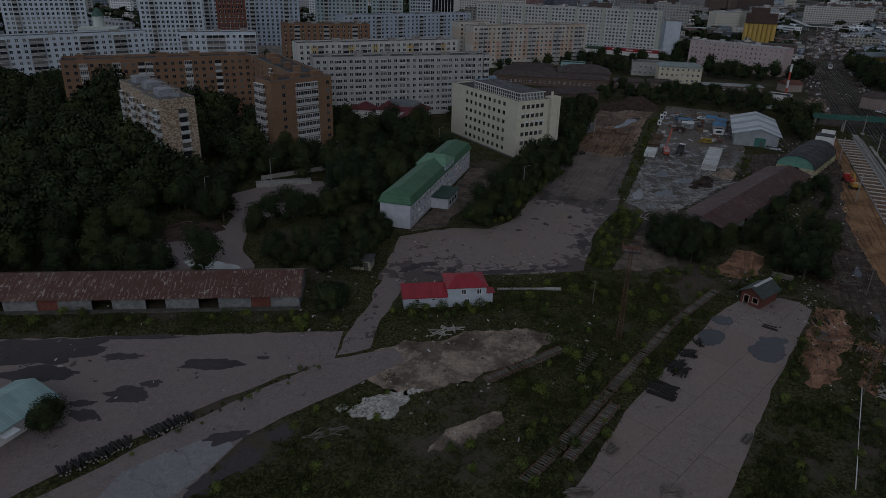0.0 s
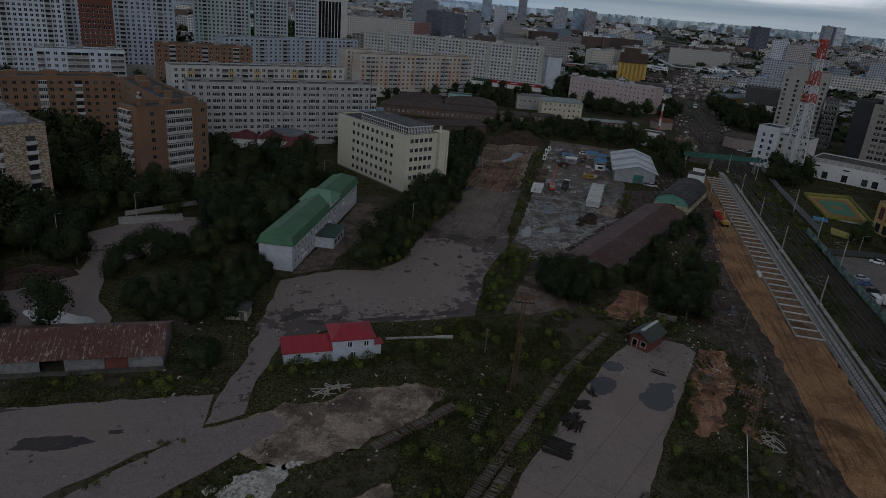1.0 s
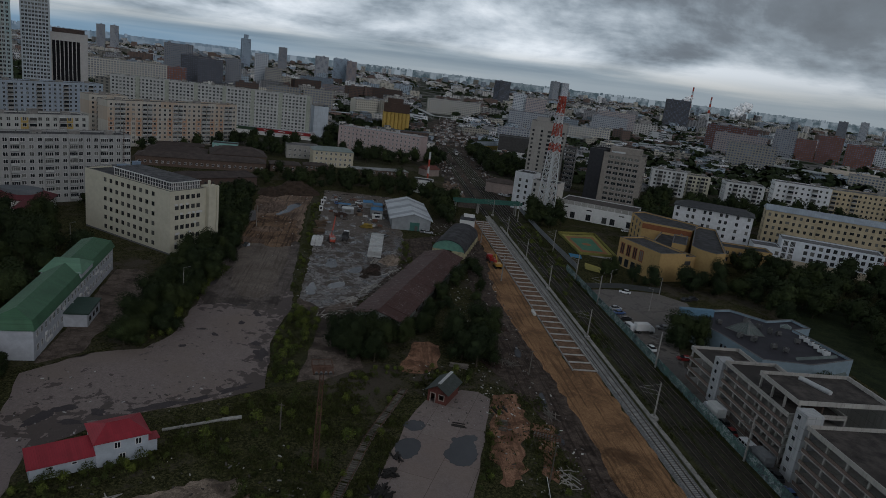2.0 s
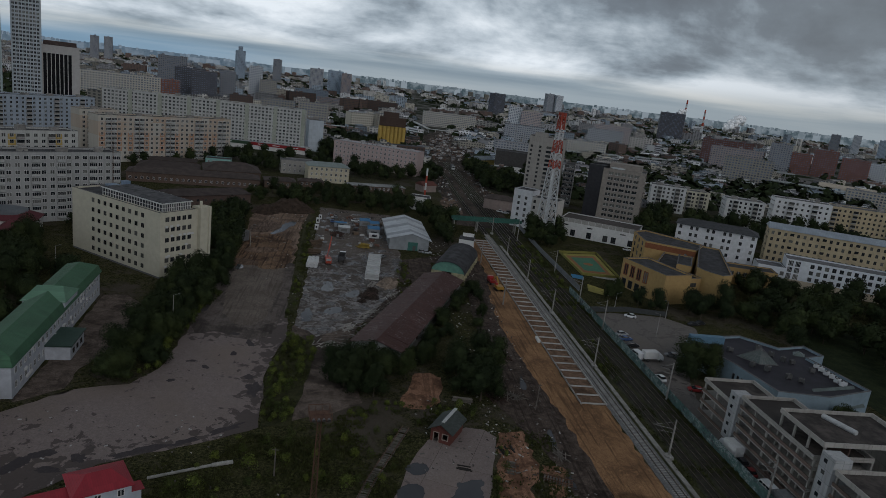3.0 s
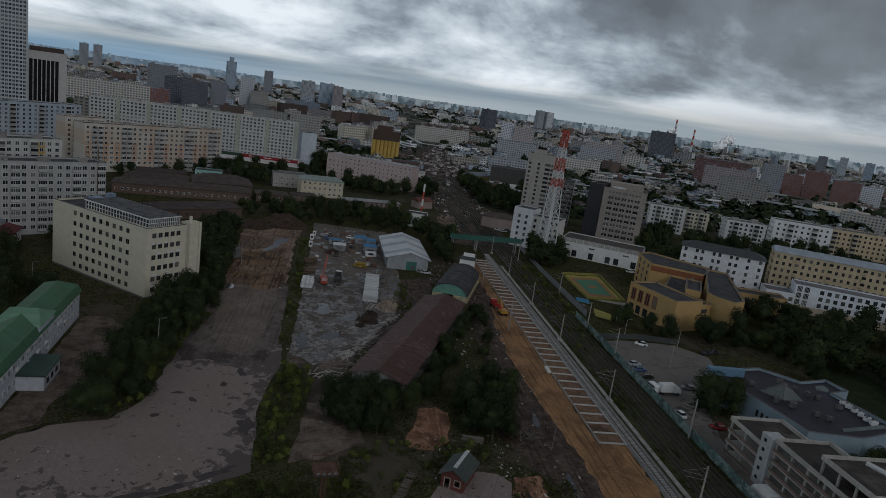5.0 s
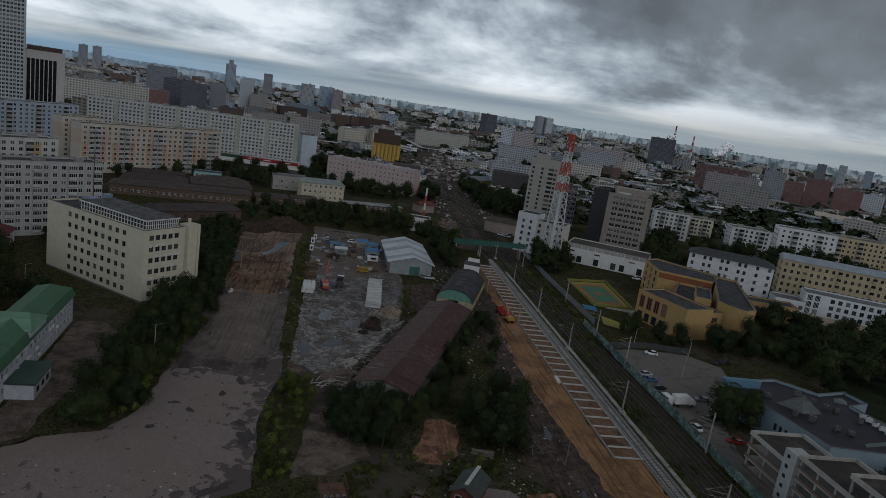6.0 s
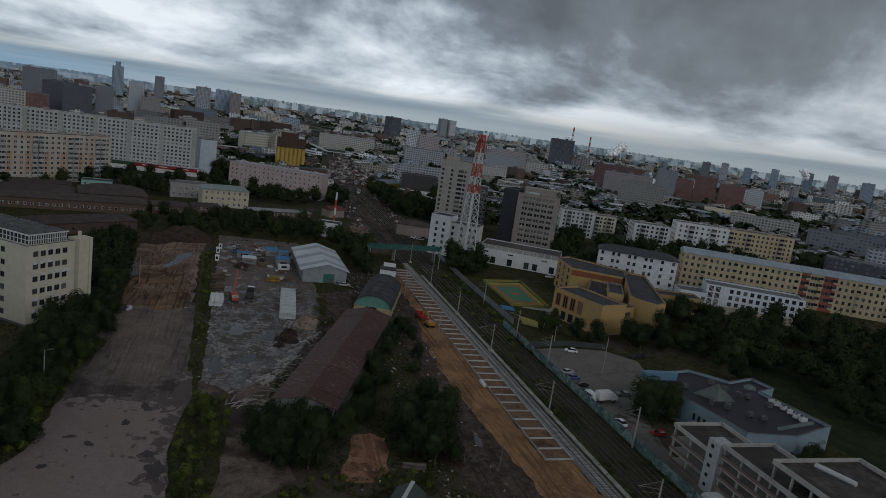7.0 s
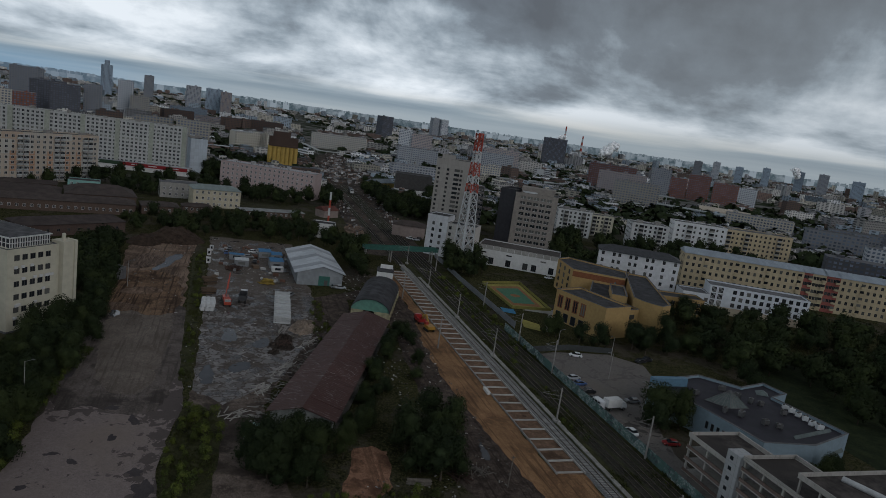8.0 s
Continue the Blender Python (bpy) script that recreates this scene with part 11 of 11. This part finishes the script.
KEEP_OUT += [
    [(105, 173), (112, 138), (148, 138), (150, 176), (128, 183)],
    [(114, 226), (156, 226), (178, 284), (150, 313), (138, 300), (114, 256)],
    [(90, 151), (104, 160), (122, 188), (126, 206), (118, 216), (90, 213)],
    [(97, 236), (124, 262), (104, 308), (96, 270)],
    [(164, 288), (202, 288), (210, 306), (172, 326)],
    [(194, 254), (250, 254), (254, 272), (198, 296)],
    [(224, 326), (348, 262), (356, 280), (232, 340)],
    [(114, 322), (155, 322), (166, 346), (124, 368)],
]
KEEP_OUT += [
    [(88, 342), (114, 342), (122, 358), (96, 372)],
    [(-136, 167), (-123, 190), (-135, 198), (-148, 176)],
    [(-190, 146), (-142, 126), (-136, 142), (-184, 160)],
    [(-265, 150), (-184, 218), (-194, 234), (-276, 166)],
    [(-190, 200), (-162, 196), (-162, 216), (-176, 226)],
    [(-166, 232), (-95, 290), (-104, 304), (-176, 246)],
    [(-204, 276), (-134, 346), (-144, 358), (-214, 290)],
    [(-160, 426), (-88, 498), (-98, 510), (-170, 440)],
    [(-160, 240), (-110, 240), (-110, 266), (-160, 262)],
]
KEEP_OUT += [
    [(-131, 123), (-108, 108), (-94, 140), (-109, 157), (-124, 149)],
    BACK_LOT,
    [(-20, 540), (50, 508), (56, 526), (-12, 560)],
    [(-32, 434), (0, 440), (-2, 462), (-36, 456)],
    [(-130, 376), (-52, 388), (-52, 440), (-130, 452)],
    [(-5, 414), (36, 422), (34, 438), (-8, 428)],
    [(33, 90), (49, 88), (49, 128), (39, 130)],
    [(17.1, 136.2), (16.3, 140.6), (21.0, 151.7), (24.0, 151.1), (28.1, 150.7), (25.4, 141.9), (21.8, 135.3)],
    [(46, -50), (90, -50), (90, 420), (52, 320), (50, 230), (46, 180), (43, 140)],
]
KEEP_OUT += [
    [(-88, 320), (-50, 347), (-60, 366), (-97, 336)],
]


JOINED = []


def plant(kinds, region, spacing, seed, smin=0.75, smax=1.2, limit=999, free=True, squash=0.25):
    """Trees over a plan region, about one in each spacing square, clear of buildings and paving."""
    r = random.Random(seed)
    xs, ys = [p[0] for p in region], [p[1] for p in region]
    n = 0
    x = min(xs)
    while x < max(xs):
        y = min(ys)
        while y < max(ys):
            px, py = x + r.uniform(0, spacing), y + r.uniform(0, spacing)
            y += spacing
            k, s, a = r.choice(kinds), r.uniform(smin, smax), r.uniform(0, 360)
            sz = s * r.uniform(1 - squash, 1 + squash * 0.6)
            if n >= limit or not inside((px, py), region):
                continue
            if free and any(inside((px, py), o) for o in KEEP_OUT):
                continue
            if k in NEAR and (px < -135 or py > 262 or px > 160):
                k = FARK[n % 3]
            if k in FARK or (k in SHRUB and n >= 24) or px < -135 or py > 262 or px > 160:
                JOINED.append((k, px, py, s, sz, a))
            else:
                t = copy_thing(k, pose(px, py, 0, 0, 0, a))
                t.scale = (s, s, sz)
            n += 1
        x += spacing
    return n


WOODS = [
    (NEAR, [(-92, 86), (-66, 92), (-61, 100), (-66, 127), (-80, 126), (-86, 118)], 6.0, 0.45, 0.7),
    (NEAR, [(-200, 60), (-140, 50), (-92, 78), (-98, 96), (-90, 120), (-80, 134), (-78, 150), (-80, 200), (-104, 230), (-120, 232), (-150, 222), (-165, 210), (-210, 190)], 7.6, 0.8, 1.2),
    (NEAR, [(-66, 92), (-58, 99), (-62, 120), (-70, 126), (-82, 112), (-80, 90)], 7.0, 0.45, 0.65),
]
WOODS += [
    (NEAR, [(-52, 160), (-55, 135), (-44, 138), (-40.5, 146), (-40.5, 172), (-37, 206), (-36, 222), (-42, 240), (-38, 262), (-48, 290), (-46, 320), (-60, 320), (-66, 262), (-46, 246), (-50, 222), (-54, 205), (-55, 190), (-50, 175)], 4.6, 0.55, 0.85),
    (NEAR, [(-1, 141), (3, 135.5), (12.8, 136.5), (17, 143), (21, 150), (17, 156), (12, 162), (5, 154), (1, 150)], 4.6, 0.6, 0.9),
]
WOODS += [
    (NEAR, [(20, 159), (25, 157), (49, 222), (46, 231), (42, 216)], 4.2, 0.36, 0.6),
    (NEAR, [(30, 139), (39, 138), (43, 150), (42, 164), (36, 162), (31, 150)], 4.6, 0.72, 1.05),
    (NEAR, [(43, 186), (48, 186), (50, 224), (46, 222)], 4.6, 0.35, 0.55),
    (NEAR, [(48, 290), (60, 292), (60, 340), (46, 345), (40, 325)], 6.5, 0.6, 1.0),
    (NEAR, [(57, 236), (60, 262), (61, 288), (57, 288)], 4.5, 0.4, 0.6),
    (FARK, [(-48, 345), (-30, 356), (24, 356), (48, 350), (52, 366), (30, 400), (-20, 404), (-60, 375)], 8.0, 0.5, 0.8),
]
WOODS += [
    (NEAR, [(98, 215), (114, 218), (150, 212), (176, 232), (200, 252), (196, 276), (178, 268), (158, 228), (124, 224), (104, 232)], 7.0, 0.6, 1.0),
    (NEAR, [(150, 180), (172, 198), (210, 226), (258, 200), (262, 250), (205, 254), (176, 232), (152, 208)], 8.2, 0.7, 1.1),
    (NEAR, [(166, 150), (196, 150), (250, 130), (280, 180), (250, 215), (190, 210), (170, 180)], 8.0, 0.5, 0.95),
    (NEAR, [(92, 306), (104, 312), (117, 325), (115, 342), (96, 346), (94, 330)], 6.0, 0.6, 0.95),
]
WOODS += [
    (FARK, [(160, 318), (225, 330), (235, 350), (340, 300), (360, 330), (350, 440), (260, 425), (220, 460), (182, 400), (156, 350)], 12.0, 0.7, 1.1),
    (FARK, [(95, 470), (120, 460), (175, 480), (220, 480), (215, 560), (160, 590), (110, 560)], 12.0, 0.7, 1.1),
    (FARK, [(-262, 118), (-205, 150), (-176, 196), (-192, 212), (-232, 166), (-275, 150)], 7.0, 1.0, 1.45),
    (FARK, [(-212, 112), (-152, 98), (-130, 116), (-140, 126), (-188, 144), (-214, 140)], 6.5, 1.2, 1.55),
    (FARK, [(-335, 120), (-268, 135), (-250, 165), (-285, 235), (-325, 215)], 8.5, 1.0, 1.4),
    (FARK, [(-226, 166), (-216, 172), (-208, 178), (-214, 184), (-230, 172)], 4.0, 1.7, 2.1),
    (FARK, [(-168, 226), (-96, 286), (-84, 280), (-100, 262), (-160, 222)], 6.5, 0.4, 0.62),
]
WOODS += [
    (FARK, [(96, 480), (130, 470), (140, 500), (115, 560), (108, 640), (98, 600)], 7.0, 0.7, 1.0),
    (FARK, [(-300, 250), (-215, 290), (-200, 320), (-260, 360), (-320, 330)], 13.0, 0.7, 1.0),
    (FARK, [(-205, 300), (-150, 362), (-170, 430), (-240, 440), (-250, 370)], 14.0, 0.6, 1.0),
    (FARK, [(-150, 410), (-85, 480), (-78, 470), (-60, 440), (-50, 470), (-40, 540), (-88, 520)], 11.0, 0.6, 1.0),
    (FARK, [(-30, 470), (40, 480), (52, 505), (10, 515), (-30, 520)], 10.0, 0.7, 1.0),
]
WOODS += [
    (FARK, [(-40, 520), (-22, 530), (0, 620), (30, 680), (0, 760), (-28, 700), (-30, 600)], 12.0, 0.7, 1.1),
    (FARK, [(52, 480), (64, 470), (70, 540), (56, 560)], 9.0, 0.7, 1.0),
    (FARK, [(-420, 220), (-380, 200), (-330, 300), (-350, 330), (-400, 300)], 13.0, 0.7, 1.1),
]
for i, (k, reg, sp, lo, hi) in enumerate(WOODS):
    plant(k, reg, sp, 100 + i, lo, hi)
for x, y, s in ((-58.6, 75.9, 0.72), (-60.8, 77.9, 0.6), (-56.2, 77.2, 0.5), (-59.1, 79.9, 0.6), (-78.6, 25.6, 0.55), (-77.4, 24.2, 0.5), (-79.6, 23.6, 0.45), (-49, 142, 0.6), (47, 256, 0.4), (103.5, 164.0, 1.1), (107.5, 160.5, 1.0), (100.8, 160.5, 0.8), (127.0, 133.5, 0.62), (131.5, 135.6, 0.55), (123.5, 134.0, 0.5), (135.5, 137.5, 0.42)):
    t = copy_thing(NEAR[int(abs(x)) % 5], pose(x, y, 0, 0, 0, x * 37))
    t.scale = (s, s, s)
for x, y in ((-99, 142), (-96, 138), (-94, 143), (-92, 139), (-90, 145), (-93, 149), (-88, 140)):
    copy_thing(SPRUCE, pose(x, y, 0, 0, 0, x * 31))
SCRUB = [
    ([(-22, 40), (0, 42), (4, 66), (11, 80), (15, 104), (20, 118), (8, 127), (-12, 120), (-20, 112), (-28, 100), (-12, 84), (-18, 66), (-14, 56)], 5.2, 0.35, 1.0),
    ([(-13, 122), (-8, 122), (-5, 150), (-5, 166), (-12, 170), (-15, 150)], 2.6, 0.45, 0.9),
    ([(-15.5, 186), (-12.8, 186), (-14, 240), (-16, 318), (-19.5, 312), (-17, 232)], 3.6, 0.4, 0.8),
    ([(-46, 82), (-30, 94), (-20, 104), (-26, 92), (-40, 78)], 3.2, 0.4, 0.9),
]
SCRUB += [
    ([(-128, 36), (-64, 68), (-62, 73), (-130, 40)], 3.6, 0.4, 0.9),
    ([(-60, 64), (-52, 72), (-64, 72)], 3.5, 0.4, 0.8),
    ([(-68, 16), (-66, 14), (-48, 58), (-50, 60)], 3.2, 0.2, 0.45),
    ([(-48, 20), (-28, 20), (-26, 40), (-36, 62), (-42, 50)], 6.0, 0.3, 0.7),
    ([(22, 50), (50, 50), (50, 88), (32, 92)], 6.0, 0.3, 0.7),
    ([(29, 86), (34, 105), (38, 120), (40, 122), (36, 106), (31, 84)], 2.6, 0.3, 0.6),
]
SCRUB += [
    ([(75, 150), (78, 150), (90, 240), (88, 300), (80, 320), (76, 240)], 6.5, 0.3, 0.6),
    ([(79, 205), (88, 205), (92, 300), (82, 320)], 5.0, 0.4, 0.8),
    ([(20, 212), (26, 222), (26, 262), (20, 250)], 4.0, 0.3, 0.7),
    ([(20, 125), (34, 128), (36, 134), (24, 136)], 3.0, 0.4, 0.8),
    ([(-47, 80.5), (-28, 90.5), (-28, 92.5), (-46, 83)], 1.8, 0.4, 0.85),
    ([(2, 126), (16, 130), (22, 134), (16, 136), (6, 132)], 2.6, 0.3, 0.8),
]
SCRUB += [
    ([(-44, 137), (-40, 146), (-40, 170), (-37, 205), (-39, 205), (-42, 170), (-42, 147), (-47, 138)], 2.2, 0.5, 1.0),
]
for i, (reg, sp, lo, hi) in enumerate(SCRUB):
    plant(SHRUB, reg, sp, 200 + i, lo, hi, free=False)


def join_plants():
    """The trees and shrubs past the nearest few hundred, as two meshes."""
    for kinds, name, label, cat in ((SHRUB, "scrub", "low leafy scrub over rough ground", "scrub"), (NEAR + FARK, "city_woods", "dark green city trees standing close together", "woods")):
        vs, ns, ids, sizes, slots, mats, base, known = [], [], [], [], [], [], 0, {}
        for k, x, y, s, sz, a in JOINED:
            if k not in kinds:
                continue
            c, q = math.cos(radians(a)), math.sin(radians(a))
            for o in k.children:
                me = o.data
                if me.name not in known:
                    co = np.empty(len(me.vertices) * 3)
                    me.vertices.foreach_get("co", co)
                    no = SOFT.get(me.name)
                    if no is None:
                        no = np.empty(len(me.vertices) * 3)
                        me.vertices.foreach_get("normal", no)
                    vi, tot = np.empty(len(me.loops), np.int32), np.empty(len(me.polygons), np.int32)
                    me.loops.foreach_get("vertex_index", vi)
                    me.polygons.foreach_get("loop_total", tot)
                    if me.materials[0] not in mats:
                        mats.append(me.materials[0])
                    known[me.name] = (co.reshape(-1, 3), no.reshape(-1, 3), vi, tot, mats.index(me.materials[0]))
                co, no, vi, tot, mi = known[me.name]
                vs.append(np.stack([x + s * (c * co[:, 0] - q * co[:, 1]), y + s * (q * co[:, 0] + c * co[:, 1]), sz * co[:, 2]], 1))
                ns.append(np.stack([c * no[:, 0] - q * no[:, 1], q * no[:, 0] + c * no[:, 1], no[:, 2]], 1))
                ids.append(vi + base)
                sizes.append(tot)
                slots.append(np.full(len(tot), mi, np.int32))
                base += len(co)
        if not vs:
            continue
        me = bpy.data.meshes.new(name)
        ids, sizes = np.concatenate(ids), np.concatenate(sizes)
        me.vertices.add(base)
        me.vertices.foreach_set("co", np.concatenate(vs).ravel())
        me.loops.add(len(ids))
        me.loops.foreach_set("vertex_index", ids)
        me.polygons.add(len(sizes))
        me.polygons.foreach_set("loop_start", np.concatenate([[0], np.cumsum(sizes)[:-1]]).astype(np.int32))
        for m in mats:
            me.materials.append(m)
        me.polygons.foreach_set("material_index", np.concatenate(slots))
        me.update(calc_edges=True)
        soften(me, np.concatenate(ns).tolist())
        tagged(new(name, me), label, cat, kind="stuff")


join_plants()
for k in (*NEAR, *FARK, *SHRUB, SPRUCE):
    for o in (*k.children_recursive, k):
        bpy.data.objects.remove(o)


def weeds():
    """Grass and weed tufts over the open rough ground."""
    r = random.Random(5)
    regs = [reg for reg, *_ in SCRUB] + [[(-30, 20), (3, 30), (10, 76), (20, 118), (4, 128), (-14, 120), (-40, 98), (-30, 88), (-14, 90), (-20, 66), (-30, 50)], [(22, 40), (52, 40), (50, 130), (38, 130), (30, 90)], [(74.5, 80), (89, 80), (89, 240), (92, 330), (76, 330)], [(-64, 62), (-130, 34), (-134, 40), (-66, 74)]]
    verts, faces = [], []
    for reg in regs:
        xs, ys = [p[0] for p in reg], [p[1] for p in reg]
        area = (max(xs) - min(xs)) * (max(ys) - min(ys))
        for i in range(int(min(16000, area * 4.0))):
            x, y = r.uniform(min(xs), max(xs)), r.uniform(min(ys), max(ys))
            rank = noise.noise(Vector((x * 0.12, y * 0.12, 1.0))) + 0.5 * noise.noise(Vector((x * 0.45, y * 0.45, 4.0)))
            if not inside((x, y), reg) or rank < -0.10:
                continue
            if any(inside((x, y), o) for o in BARE) and r.random() < 0.85:
                continue
            if inside((x, y), STRIP_O) or inside((x, y), LOT_B) or inside((x, y), LOT_A):
                continue
            tall = 0.22 + 0.5 * max(0.0, rank)
            for q in range(3):
                a, h, w = r.uniform(0, 6.28), tall * r.uniform(0.6, 1.5), r.uniform(0.10, 0.24)
                b = len(verts)
                dx, dy = math.cos(a), math.sin(a)
                ox, oy = x + r.uniform(-0.35, 0.35), y + r.uniform(-0.35, 0.35)
                verts += [(ox - dx * w, oy - dy * w, 0), (ox + dx * w, oy + dy * w, 0), (ox + r.uniform(-0.25, 0.25), oy + r.uniform(-0.25, 0.25), h)]
                faces.append((b, b + 1, b + 2))
    me = bpy.data.meshes.new("weeds")
    me.from_pydata(verts, [], faces)
    me.materials.append(leaf_mat("weed_leaves", (0.046, 0.053, 0.021), 0.35))
    tagged(new("weeds", me), "rank green weeds and tall grass", "weeds", kind="stuff")


weeds()


def far_woods():
    """Dark treetops between the far blocks: small leafy clumps."""
    r = random.Random(9)
    verts, faces, normals = [], [], []
    for i in range(12000):
        az = radians(r.uniform(-62, 60))
        dist = 500 + (4700 - 500) * r.random() ** 1.7
        x, y = dist * math.sin(az), dist * math.cos(az)
        if not free_spot(x, y):
            continue
        if noise.noise(Vector((x * 0.003, y * 0.003, 8.0))) < -0.15 and r.random() < 0.8:
            continue
        sz = r.uniform(3.5, 7) * (1 + dist / 3500)
        for k in range(16 if dist < 1500 else 8):
            d = Vector((r.gauss(0, 1), r.gauss(0, 1), abs(r.gauss(0, 0.6)))).normalized()
            c = Vector((x, y, 1.5)) + Vector((d.x * sz, d.y * sz, d.z * r.uniform(5.0, 9.0)))
            n = (d + Vector((r.gauss(0, 0.4), r.gauss(0, 0.4), 0.4))).normalized()
            u = n.orthogonal().normalized()
            v = n.cross(u)
            s = sz * r.uniform(0.35, 0.6)
            b = len(verts)
            normals += [tuple((d + Vector((0, 0, 0.5))).normalized())] * 4
            verts += [tuple(c + u * s), tuple(c + v * s), tuple(c - u * s), tuple(c - v * s)]
            faces.append((b, b + 1, b + 2, b + 3))
    me = bpy.data.meshes.new("far_woods")
    me.from_pydata(verts, [], faces)
    me.materials.append(LEAF[0])
    soften(me, normals)
    tagged(new("far_woods", me), "dark treetops between distant blocks", "woods", kind="stuff")


far_woods()
